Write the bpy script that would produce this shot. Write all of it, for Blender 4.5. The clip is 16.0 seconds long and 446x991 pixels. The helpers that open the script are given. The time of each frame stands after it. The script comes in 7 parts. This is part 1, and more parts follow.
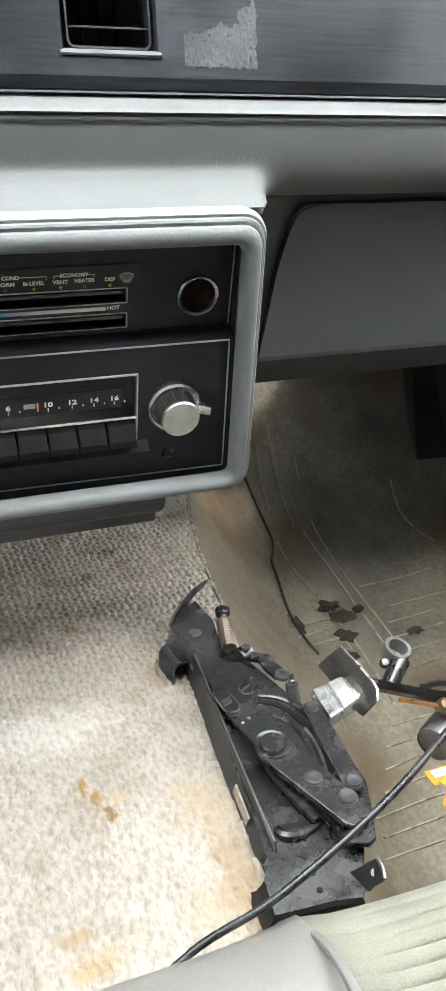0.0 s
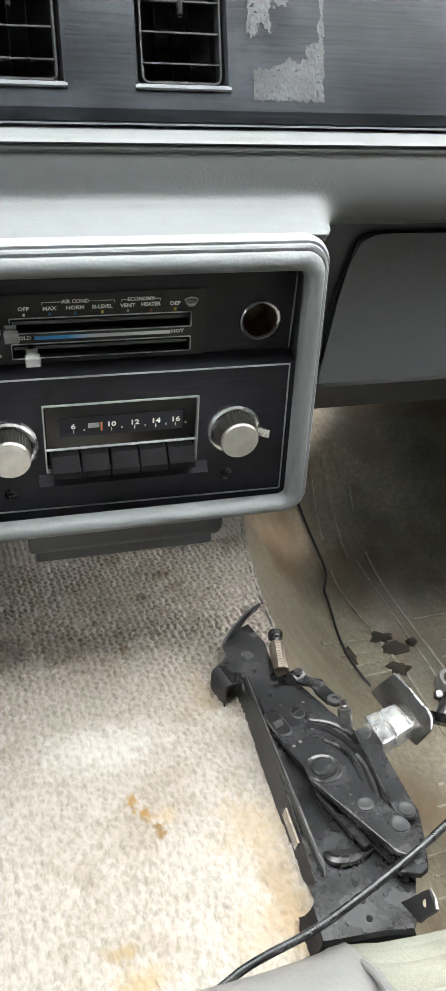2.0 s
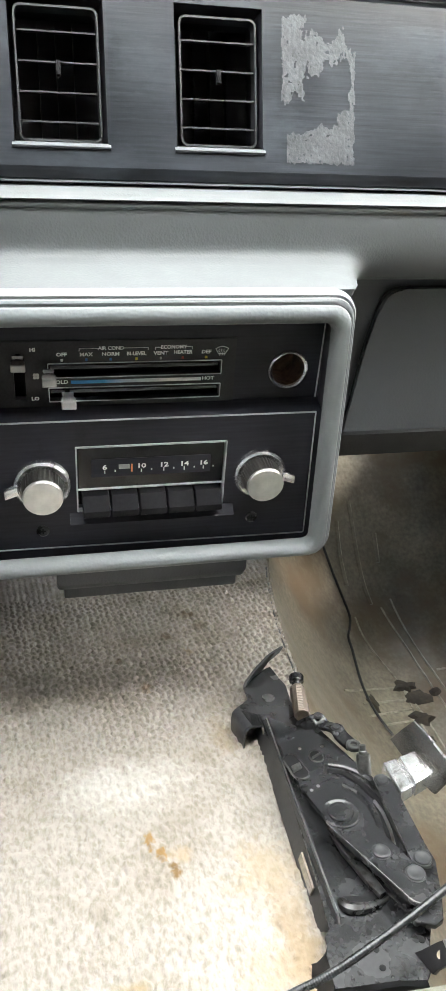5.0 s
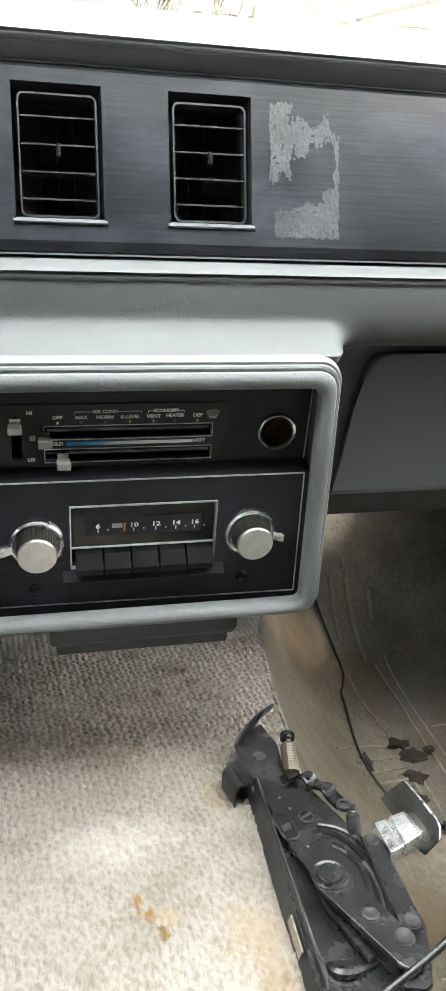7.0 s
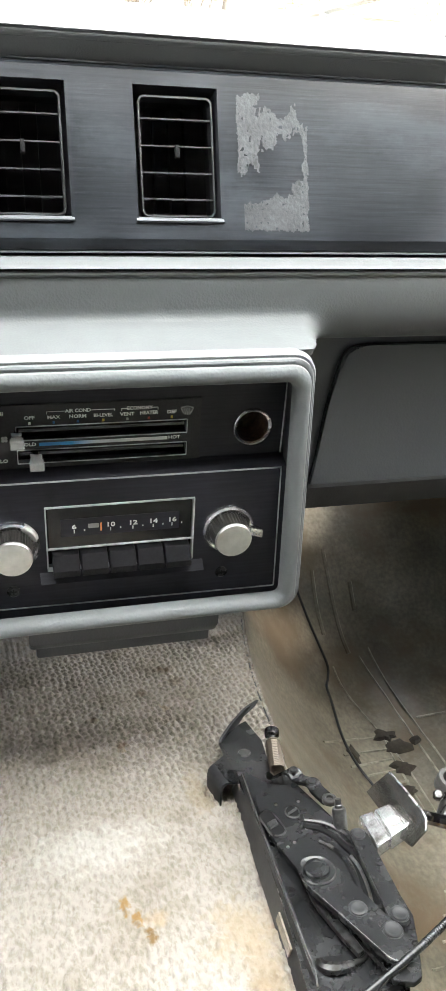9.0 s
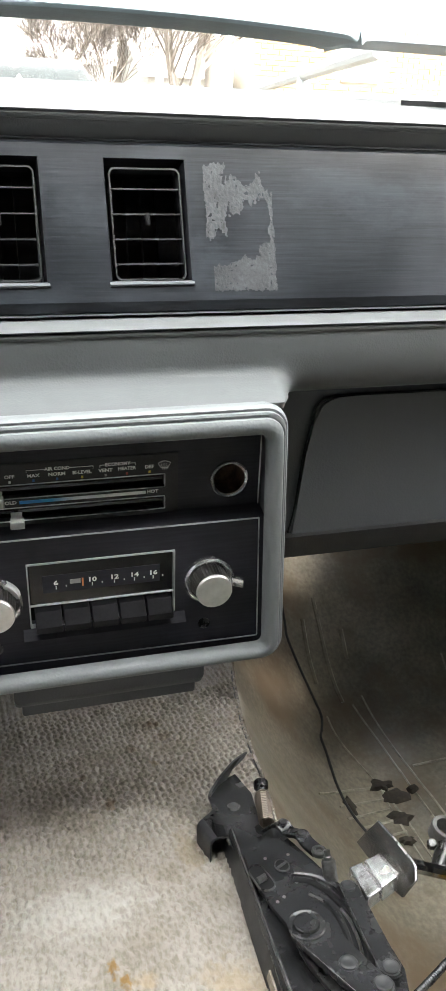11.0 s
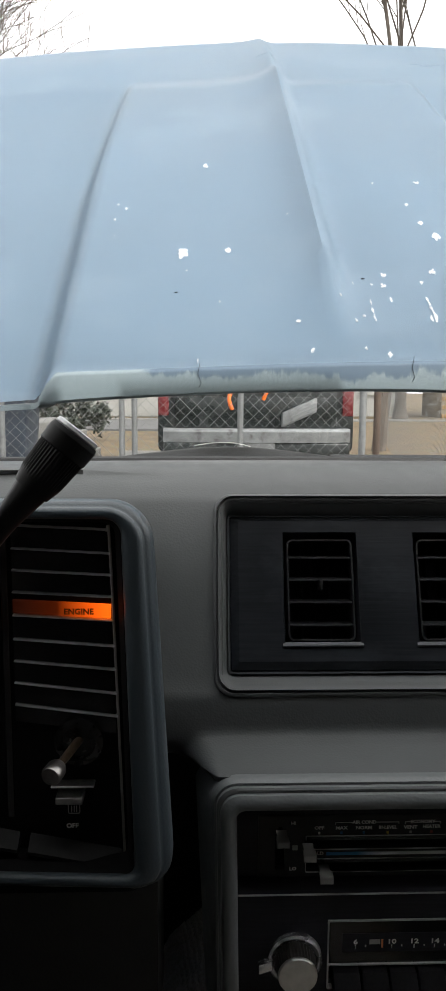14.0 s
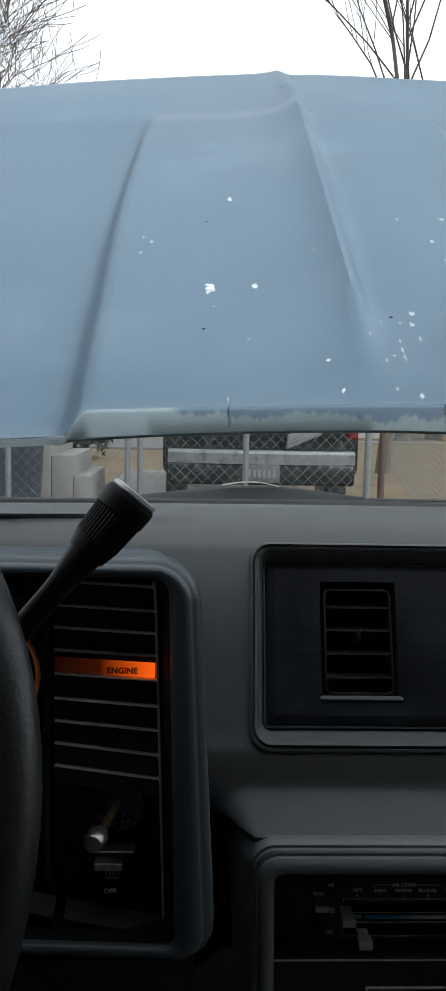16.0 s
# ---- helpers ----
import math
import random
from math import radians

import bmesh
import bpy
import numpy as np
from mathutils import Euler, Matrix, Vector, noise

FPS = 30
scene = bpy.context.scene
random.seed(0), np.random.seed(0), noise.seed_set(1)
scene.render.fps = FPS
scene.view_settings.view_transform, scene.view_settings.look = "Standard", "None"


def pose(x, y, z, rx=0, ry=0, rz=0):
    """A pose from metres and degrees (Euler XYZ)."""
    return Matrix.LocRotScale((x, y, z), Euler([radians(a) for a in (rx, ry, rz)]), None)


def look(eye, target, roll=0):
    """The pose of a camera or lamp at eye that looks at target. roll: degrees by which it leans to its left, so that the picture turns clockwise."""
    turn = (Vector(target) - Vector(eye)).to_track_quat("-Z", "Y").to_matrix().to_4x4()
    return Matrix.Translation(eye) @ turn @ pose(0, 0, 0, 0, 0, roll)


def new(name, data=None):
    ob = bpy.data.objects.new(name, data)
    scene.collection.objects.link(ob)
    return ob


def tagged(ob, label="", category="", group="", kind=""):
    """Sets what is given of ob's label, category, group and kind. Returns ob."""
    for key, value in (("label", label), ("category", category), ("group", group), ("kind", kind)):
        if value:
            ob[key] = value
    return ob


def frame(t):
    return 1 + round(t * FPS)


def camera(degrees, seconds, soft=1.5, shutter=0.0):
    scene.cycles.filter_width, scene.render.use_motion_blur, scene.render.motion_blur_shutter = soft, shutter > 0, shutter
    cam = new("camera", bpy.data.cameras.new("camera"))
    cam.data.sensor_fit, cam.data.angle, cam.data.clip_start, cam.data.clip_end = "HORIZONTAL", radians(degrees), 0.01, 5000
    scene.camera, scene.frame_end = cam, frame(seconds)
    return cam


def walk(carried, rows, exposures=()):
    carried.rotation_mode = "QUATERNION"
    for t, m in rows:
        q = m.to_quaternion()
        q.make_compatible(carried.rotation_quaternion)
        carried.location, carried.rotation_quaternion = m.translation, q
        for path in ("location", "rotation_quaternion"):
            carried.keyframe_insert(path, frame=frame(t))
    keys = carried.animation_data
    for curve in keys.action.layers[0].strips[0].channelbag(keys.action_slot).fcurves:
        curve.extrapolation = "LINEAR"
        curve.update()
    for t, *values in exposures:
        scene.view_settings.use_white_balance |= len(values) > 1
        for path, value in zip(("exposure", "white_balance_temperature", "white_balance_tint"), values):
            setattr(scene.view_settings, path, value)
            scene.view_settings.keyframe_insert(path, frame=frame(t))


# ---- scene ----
cam = camera(31.59, 16.0)
PATH = [
    (0, (-0.0583, -0.3767, 0.9706), (0.2472, 0.3553, 0.3616), 6.01),
    (0.5, (-0.0534, -0.3788, 0.9670), (0.2595, 0.3380, 0.3438), 5.34),
    (1, (-0.0490, -0.3792, 0.9662), (0.2368, 0.3551, 0.3505), 2.62),
    (1.5, (-0.0591, -0.3780, 0.9631), (0.2093, 0.3666, 0.3519), 4.96),
    (2, (-0.0641, -0.3842, 0.9677), (0.1841, 0.3913, 0.3872), 4.60),
    (2.5, (-0.0649, -0.3846, 0.9686), (0.1799, 0.3958, 0.3932), 4.96),
    (3, (-0.0668, -0.3867, 0.9695), (0.1626, 0.4041, 0.4019), 4.63),
    (3.2, (-0.0655, -0.3863, 0.9701), (0.1577, 0.4044, 0.4001), 4.08),
    (5.3, (-0.0650, -0.3956, 0.9748), (0.1462, 0.4302, 0.4518), 4.88),
    (5.5, (-0.0700, -0.3956, 0.9759), (0.1195, 0.4418, 0.4632), 4.72),
    (6, (-0.0625, -0.4037, 0.9866), (0.1584, 0.4431, 0.5026), 3.73),
    (6.5, (-0.0625, -0.4044, 0.9858), (0.1573, 0.4461, 0.5081), 3.83),
    (7, (-0.0636, -0.4036, 0.9846), (0.1611, 0.4444, 0.5046), 4.72),
    (7.5, (-0.0623, -0.4010, 0.9814), (0.1620, 0.4410, 0.4907), 4.68),
    (8, (-0.0610, -0.4016, 0.9831), (0.1706, 0.4419, 0.4986), 4.00),
    (8.5, (-0.0594, -0.4013, 0.9834), (0.1757, 0.4403, 0.4972), 3.75),
    (9, (-0.0586, -0.4008, 0.9827), (0.1864, 0.4402, 0.5002), 3.84),
    (9.2, (-0.0585, -0.4019, 0.9818), (0.1911, 0.4397, 0.5029), 4.22),
    (11.3, (-0.0489, -0.4123, 0.9901), (0.2004, 0.4616, 0.5728), 1.61),
    (11.5, (-0.0493, -0.4131, 0.9917), (0.1940, 0.4641, 0.5778), 1.38),
    (12, (-0.0538, -0.4202, 0.9948), (0.1635, 0.4748, 0.6052), 1.63),
    (12.5, (-0.0663, -0.4293, 1.0157), (0.1072, 0.5093, 0.7173), 1.80),
    (13, (-0.0922, -0.4322, 1.0215), (0.0380, 0.5382, 0.8179), 0.93),
    (13.5, (-0.1163, -0.4321, 1.0471), (-0.0680, 0.5562, 0.9021), 0.67),
    (14, (-0.1309, -0.4204, 1.0668), (-0.0959, 0.5697, 0.9305), 0.38),
    (14.5, (-0.1375, -0.4101, 1.0806), (-0.0925, 0.5812, 0.9566), -0.05),
    (15, (-0.1421, -0.4081, 1.0843), (-0.0927, 0.5839, 0.9676), 0.55),
    (15.5, (-0.1482, -0.4049, 1.0847), (-0.0973, 0.5874, 0.9724), 1.06),
    (16, (-0.1548, -0.4079, 1.0842), (-0.1218, 0.5853, 0.9718), 1.20),
]
EXPOSURES = [(0.0, 5.31, 6750, 10), (3.2, 5.38, 6760, 10), (5.5, 5.47, 6770, 10), (7.0, 5.27, 6780, 10), (9.2, 5.40, 6800, 10), (11.5, 4.72, 6800, 11), (12.0, 4.54, 6800, 11), (12.5, 4.16, 6750, 11), (13.0, 3.3, 6800, 18), (13.5, 2.48, 7200, 14), (14.0, 2.1, 6850, 13), (14.5, 1.78, 6450, 11), (16.0, 1.45, 6250, 9)]
walk(cam, [(t, look(eye, target, roll)) for t, eye, target, roll in PATH], EXPOSURES)

# ---- sky and sun ----
world = bpy.data.worlds.new("overcast")
scene.world = world
world.use_nodes = True
wn = world.node_tree.nodes
sky = wn.new("ShaderNodeTexSky")
sky.sky_type, sky.sun_disc = "NISHITA", False
sky.sun_elevation, sky.sun_rotation = radians(38), radians(135)
sky.air_density, sky.dust_density, sky.ozone_density = 1.0, 3.0, 1.0
haze = wn.new("ShaderNodeHueSaturation")
haze.inputs["Saturation"].default_value = 0.12
world.node_tree.links.new(sky.outputs["Color"], haze.inputs["Color"])
cloud = wn.new("ShaderNodeMix")
cloud.data_type = "RGBA"
cloud.inputs[0].default_value = 0.7
cloud.inputs[7].default_value = (3.75, 3.8, 3.85, 1)
world.node_tree.links.new(haze.outputs["Color"], cloud.inputs[6])
world.node_tree.links.new(cloud.outputs[2], wn["Background"].inputs["Color"])
wn["Background"].inputs["Strength"].default_value = 0.15
sun_data = bpy.data.lights.new("sun", "SUN")
sun_data.energy, sun_data.angle, sun_data.color = 0.9, radians(14), (1.0, 0.97, 0.93)
sun = new("sun", sun_data)
sun.rotation_euler = (Vector((-0.55, 0.55, -0.62))).to_track_quat("-Z", "Y").to_euler()


# ---- materials ----
def nodes_of(name):
    m = bpy.data.materials.new(name)
    m.use_nodes = True
    return m, m.node_tree.nodes, m.node_tree.links, m.node_tree.nodes["Principled BSDF"]


def ramp(nt, links, fac, stops):
    r = nt.new("ShaderNodeValToRGB")
    links.new(fac, r.inputs[0])
    els = r.color_ramp.elements
    while len(els) < len(stops):
        els.new(0.5)
    for e, (p, c) in zip(els, stops):
        e.position = p
        e.color = (*c, 1) if len(c) == 3 else c
    return r.outputs[0]


def noise_tex(nt, links, coord, scale, detail=3.0, rough=0.55, stretch=None):
    n = nt.new("ShaderNodeTexNoise")
    n.inputs["Scale"].default_value, n.inputs["Detail"].default_value, n.inputs["Roughness"].default_value = scale, detail, rough
    if stretch:
        mp = nt.new("ShaderNodeMapping")
        mp.inputs["Scale"].default_value = stretch
        links.new(coord, mp.inputs[0])
        coord = mp.outputs[0]
    links.new(coord, n.inputs["Vector"])
    return n.outputs[0]


def mix_rgb(nt, links, fac, a, b, blend="MIX"):
    mx = nt.new("ShaderNodeMix")
    mx.data_type, mx.blend_type = "RGBA", blend
    for sock, v in ((mx.inputs[0], fac), (mx.inputs[6], a), (mx.inputs[7], b)):
        if isinstance(v, (int, float)):
            sock.default_value = v
        elif isinstance(v, tuple):
            sock.default_value = (*v, 1)
        else:
            links.new(v, sock)
    return mx.outputs[2]


def surface(name, colour, rough=0.5, metal=0.0, vary=0.12, big=6.0, fine=300.0, bump=0.15, depth=0.0006, dirt=None, dirt_at=0.62, dirt_scale=9.0, stretch=None, coat=0.0, spec=0.5, smear=None):
    """A surface with broad and fine variation of colour, a fine relief, and dirt in patches."""
    m, nt, links, p = nodes_of(name)
    co = nt.new("ShaderNodeTexCoord").outputs["Object"]
    a = noise_tex(nt, links, co, big, 4.0)
    b = noise_tex(nt, links, co, fine, 2.0, stretch=stretch)
    lo = tuple(c * (1 - vary) for c in colour)
    hi = tuple(min(1, c * (1 + vary)) for c in colour)
    base = ramp(nt, links, a, [(0.3, lo), (0.7, hi)])
    grain = ramp(nt, links, b, [(0.3, (1 - vary, 1 - vary, 1 - vary)), (0.7, (1, 1, 1))])
    col = mix_rgb(nt, links, 1.0, base, grain, "MULTIPLY")
    if dirt:
        d = noise_tex(nt, links, co, dirt_scale, 6.0, 0.65, stretch=smear)
        fac = ramp(nt, links, d, [(dirt_at - 0.04, (0, 0, 0)), (dirt_at + 0.1, (1, 1, 1))])
        col = mix_rgb(nt, links, fac, col, dirt)
    links.new(col, p.inputs["Base Color"])
    r = ramp(nt, links, a, [(0.3, (max(0, rough - 0.07),) * 3), (0.7, (min(1, rough + 0.07),) * 3)])
    links.new(r, p.inputs["Roughness"])
    p.inputs["Metallic"].default_value = metal
    p.inputs["Coat Weight"].default_value = coat
    p.inputs["Specular IOR Level"].default_value = spec
    if bump:
        bp = nt.new("ShaderNodeBump")
        bp.inputs["Strength"].default_value, bp.inputs["Distance"].default_value = bump, depth
        links.new(b, bp.inputs["Height"])
        links.new(bp.outputs[0], p.inputs["Normal"])
    return m


def leather_grain(name, colour, rough=0.45, bump=0.35, cell=420.0, vary=0.08, spec=0.5):
    """Moulded vinyl with a pebbled grain."""
    m, nt, links, p = nodes_of(name)
    co = nt.new("ShaderNodeTexCoord").outputs["Object"]
    v = nt.new("ShaderNodeTexVoronoi")
    v.inputs["Scale"].default_value = cell
    links.new(co, v.inputs["Vector"])
    a = noise_tex(nt, links, co, 7.0, 5.0)
    w = noise_tex(nt, links, co, 60.0, 3.0)
    base = ramp(nt, links, a, [(0.3, tuple(c * (1 - vary) for c in colour)), (0.7, tuple(c * (1 + vary) for c in colour))])
    col = mix_rgb(nt, links, 0.12, base, ramp(nt, links, w, [(0.4, tuple(c * 0.7 for c in colour)), (0.65, colour)]))
    links.new(col, p.inputs["Base Color"])
    links.new(ramp(nt, links, w, [(0.3, (rough - 0.06,) * 3), (0.7, (rough + 0.08,) * 3)]), p.inputs["Roughness"])
    bp = nt.new("ShaderNodeBump")
    bp.inputs["Strength"].default_value, bp.inputs["Distance"].default_value = bump, 0.0005
    links.new(v.outputs["Distance"], bp.inputs["Height"])
    links.new(bp.outputs[0], p.inputs["Normal"])
    p.inputs["Specular IOR Level"].default_value = spec
    return m


VINYL = leather_grain("grey_vinyl", (0.099, 0.1045, 0.1065), 0.47, 0.18, 700, spec=0.24)
VINYL_SOFT = leather_grain("grey_padded_vinyl", (0.144, 0.155, 0.159), 0.42, 0.30, 420)
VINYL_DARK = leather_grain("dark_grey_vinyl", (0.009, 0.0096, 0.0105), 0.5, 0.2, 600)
GLOVE = leather_grain("slate_vinyl", (0.066, 0.072, 0.079), 0.45, 0.2, 600)
PANEL = surface("brushed_dark_panel", (0.0150, 0.0176, 0.0222), 0.38, 0.0, 0.42, 16.0, 520.0, 0.30, 0.0004, dirt=(0.0265, 0.031, 0.037), dirt_at=0.55, dirt_scale=24.0, stretch=(0.045, 1, 1), spec=0.32, smear=(0.45, 1, 1))
RESIDUE = surface("adhesive_residue", (0.036, 0.039, 0.043), 0.55, 0.0, 0.35, 60.0, 500.0, 0.5, 0.0004)
BLACK = surface("black_face", (0.0285, 0.0290, 0.0380), 0.46, 0.0, 0.3, 20.0, 600.0, 0.1, 0.0002, dirt=(0.014, 0.014, 0.015), dirt_at=0.62, dirt_scale=25.0, stretch=(0.05, 1, 1), spec=0.2)
BLACK_GLOSS = surface("black_gloss", (0.008, 0.008, 0.009), 0.16, 0.0, 0.2, 20.0, 500.0, 0.0)
CLIMATE = surface("charcoal_plate", (0.029, 0.029, 0.031), 0.45, 0.0, 0.25, 30.0, 600.0, 0.1, 0.0002, dirt=(0.022, 0.021, 0.020), dirt_at=0.64, dirt_scale=60.0, spec=0.25)
CHROME = surface("chrome", (0.80, 0.81, 0.83), 0.24, 0.85, 0.08, 30.0, 300.0, 0.05)
CHROME_WORN = surface("worn_chrome", (0.80, 0.80, 0.80), 0.22, 0.8, 0.25, 60.0, 400.0, 0.15, dirt=(0.10, 0.09, 0.08), dirt_at=0.6, dirt_scale=90.0)
SILVER = surface("silver_line", (0.56, 0.57, 0.58), 0.35, 0.3, 0.15, 40.0, 500.0, 0.0)
KNURL = surface("knurled_smoke", (0.05, 0.048, 0.045), 0.35, 0.3, 0.3, 60.0, 900.0, 0.3)
WHITE_INK = surface("white_ink", (0.85, 0.85, 0.83), 0.6, 0.0, 0.05, 30.0, 300.0, 0.0)
GREY_INK = surface("faded_ink", (0.36, 0.36, 0.35), 0.6, 0.0, 0.1, 30.0, 300.0, 0.0)
RED_INK = surface("red_ink", (0.35, 0.05, 0.03), 0.6, 0.0, 0.05, 30.0, 300.0, 0.0)
YELLOW_INK = surface("yellow_ink", (0.6, 0.45, 0.05), 0.6, 0.0, 0.05, 30.0, 300.0, 0.0)
ORANGE_INK = surface("orange_pointer", (0.75, 0.24, 0.08), 0.5, 0.0, 0.05, 30.0, 300.0, 0.0)
BLUE_INK = surface("blue_ink", (0.02, 0.13, 0.34), 0.5, 0.0, 0.05, 30.0, 300.0, 0.0)
SLAT = surface("vent_plastic", (0.019, 0.020, 0.022), 0.4, 0.0, 0.2, 30.0, 400.0, 0.05)
CAVITY = surface("dark_duct", (0.010, 0.010, 0.0105), 0.7, 0.0, 0.2, 20.0, 200.0, 0.0, spec=0.08)
DUCT = surface("vent_duct", (0.017, 0.018, 0.022), 0.6, 0.0, 0.2, 20.0, 200.0, 0.0, spec=0.4)
STEEL_BLACK = surface("black_painted_steel", (0.021, 0.0213, 0.0225), 0.25, 0.12, 0.35, 40.0, 350.0, 0.16, 0.0003, dirt=(0.033, 0.032, 0.032), dirt_at=0.64, dirt_scale=32.0)
STEEL_DARK = surface("satin_black_steel", (0.024, 0.0245, 0.026), 0.42, 0.0, 0.25, 40.0, 350.0, 0.12, 0.0003, dirt=(0.044, 0.042, 0.039), dirt_at=0.64, dirt_scale=50.0, spec=0.3)
STEEL_WORN = surface("worn_steel", (0.10, 0.10, 0.10), 0.3, 0.75, 0.3, 60.0, 400.0, 0.15, 0.0003, dirt=(0.03, 0.028, 0.026), dirt_at=0.55, dirt_scale=70.0)
STEEL_BARE = surface("bare_steel", (0.38, 0.37, 0.36), 0.32, 0.95, 0.25, 50.0, 400.0, 0.15, dirt=(0.16, 0.12, 0.08), dirt_at=0.62, dirt_scale=60.0)
SPRING = surface("bronze_spring", (0.115, 0.092, 0.072), 0.42, 0.5, 0.2, 60.0, 500.0, 0.05)
RUBBER = surface("black_rubber", (0.011, 0.011, 0.012), 0.42, 0.0, 0.25, 40.0, 400.0, 0.1)
BUTTON = surface("matt_black_button", (0.012, 0.0118, 0.0135), 0.6, 0.0, 0.25, 40.0, 500.0, 0.2, 0.0003, spec=0.14)
LEVER = surface("black_lever_plastic", (0.0065, 0.0068, 0.0072), 0.5, 0.0, 0.2, 40.0, 400.0, 0.05, spec=0.2)
SHEATH = surface("braided_sheath", (0.028, 0.029, 0.031), 0.28, 0.35, 0.25, 60.0, 600.0, 0.1)
COPPER = surface("copper", (0.72, 0.36, 0.17), 0.3, 0.9, 0.15, 50.0, 400.0, 0.05)
BRASS = surface("brass", (0.20, 0.135, 0.085), 0.4, 0.7, 0.2, 60.0, 400.0, 0.05)
TAG = surface("orange_card", (0.58, 0.27, 0.014), 0.55, 0.0, 0.06, 20.0, 300.0, 0.05)
PAPER = surface("white_card", (0.84, 0.84, 0.82), 0.7, 0.0, 0.05, 20.0, 300.0, 0.05)
SEAT_VINYL = leather_grain("light_grey_seat_vinyl", (0.128, 0.126, 0.121), 0.5, 0.3, 420)
SEAT_CLOTH = surface("sage_grey_cloth", (0.148, 0.147, 0.120), 0.9, 0.0, 0.18, 25.0, 900.0, 0.6, 0.0008)
HEADLINER = surface("grey_headliner", (0.20, 0.21, 0.21), 0.9, 0.0, 0.1, 6.0, 500.0, 0.3)
BLACK_CARPET = surface("charcoal_carpet", (0.03, 0.029, 0.028), 0.95, 0.0, 0.4, 14.0, 500.0, 0.7, 0.002)
PAINT_BLUE = surface("pale_blue_paint", (0.195, 0.285, 0.375), 0.36, 0.0, 0.06, 3.0, 120.0, 0.04, 0.0003, dirt=(0.222, 0.312, 0.40), dirt_at=0.58, dirt_scale=4.0)
CHIP = surface("bare_primer", (0.60, 0.63, 0.66), 0.6, 0.0, 0.08, 30.0, 300.0, 0.1)
COWL = surface("dusty_black_cowl", (0.010, 0.0105, 0.011), 0.65, 0.0, 0.35, 18.0, 200.0, 0.3, dirt=(0.026, 0.025, 0.023), dirt_at=0.58, dirt_scale=20.0, spec=0.2)
CAR_BLACK = surface("black_truck_paint", (0.009, 0.012, 0.012), 0.25, 0.0, 0.2, 4.0, 120.0, 0.03, dirt=(0.026, 0.026, 0.025), dirt_at=0.58, dirt_scale=5.0, spec=0.28)
CAR_GLASS = surface("tinted_glass", (0.03, 0.035, 0.04), 0.08, 0.0, 0.2, 4.0, 120.0, 0.0)
BUMPER = surface("dull_chrome_bumper", (0.20, 0.21, 0.215), 0.45, 0.5, 0.25, 12.0, 120.0, 0.1, dirt=(0.08, 0.08, 0.08), dirt_at=0.58, dirt_scale=14.0)
TAIL_RED = surface("red_lens", (0.10, 0.010, 0.012), 0.25, 0.0, 0.1, 20.0, 200.0, 0.05)
STRAP = surface("orange_strap", (0.70, 0.13, 0.006), 0.6, 0.0, 0.05, 20.0, 300.0, 0.05)
GALV = surface("galvanised_steel", (0.165, 0.172, 0.175), 0.55, 0.4, 0.15, 30.0, 200.0, 0.05)
RUST_POST = surface("rusty_post", (0.09, 0.062, 0.046), 0.7, 0.3, 0.3, 10.0, 200.0, 0.2)
CONCRETE = surface("concrete", (0.16, 0.157, 0.147), 0.85, 0.0, 0.14, 3.0, 120.0, 0.3, 0.002, dirt=(0.19, 0.185, 0.17), dirt_at=0.6, dirt_scale=3.0)
GRASS = surface("dormant_lawn", (0.140, 0.098, 0.054), 0.95, 0.0, 0.3, 1.2, 40.0, 0.6, 0.02, dirt=(0.115, 0.098, 0.048), dirt_at=0.55, dirt_scale=1.4)
BARK = surface("grey_bark", (0.095, 0.080, 0.067), 0.9, 0.0, 0.3, 5.0, 60.0, 0.7, 0.01)
SIDING = surface("white_siding", (0.33, 0.33, 0.315), 0.6, 0.0, 0.06, 1.5, 40.0, 0.05)
ROOFING = surface("grey_shingles", (0.30, 0.28, 0.27), 0.9, 0.0, 0.2, 2.0, 30.0, 0.3, 0.01)
BRICK = surface("tan_brick", (0.27, 0.165, 0.068), 0.85, 0.0, 0.18, 4.0, 50.0, 0.3, 0.003)
MORTAR = surface("mortar", (0.25, 0.215, 0.165), 0.9, 0.0, 0.1, 4.0, 60.0, 0.2)
EVERGREEN = surface("evergreen_leaf", (0.016, 0.024, 0.014), 0.5, 0.0, 0.35, 8.0, 120.0, 0.1)
BIN = surface("navy_plastic", (0.02, 0.03, 0.045), 0.5, 0.0, 0.15, 8.0, 120.0, 0.1)


def aluminium_disc(name):
    """Turned aluminium: fine rings that catch the light in a cross."""
    m, nt, links, p = nodes_of(name)
    p.inputs["Metallic"].default_value = 1.0
    co = nt.new("ShaderNodeTexCoord").outputs["Object"]
    a = noise_tex(nt, links, co, 120.0, 3.0)
    links.new(ramp(nt, links, a, [(0.3, (0.58, 0.575, 0.56)), (0.7, (0.74, 0.73, 0.71))]), p.inputs["Base Color"])
    p.inputs["Roughness"].default_value = 0.28
    p.inputs["Anisotropic"].default_value = 1.0
    p.inputs["Anisotropic Rotation"].default_value = 0.25
    tn = nt.new("ShaderNodeTangent")
    tn.direction_type, tn.axis = "RADIAL", "Y"
    links.new(tn.outputs[0], p.inputs["Tangent"])
    return m


ALU = aluminium_disc("turned_aluminium")


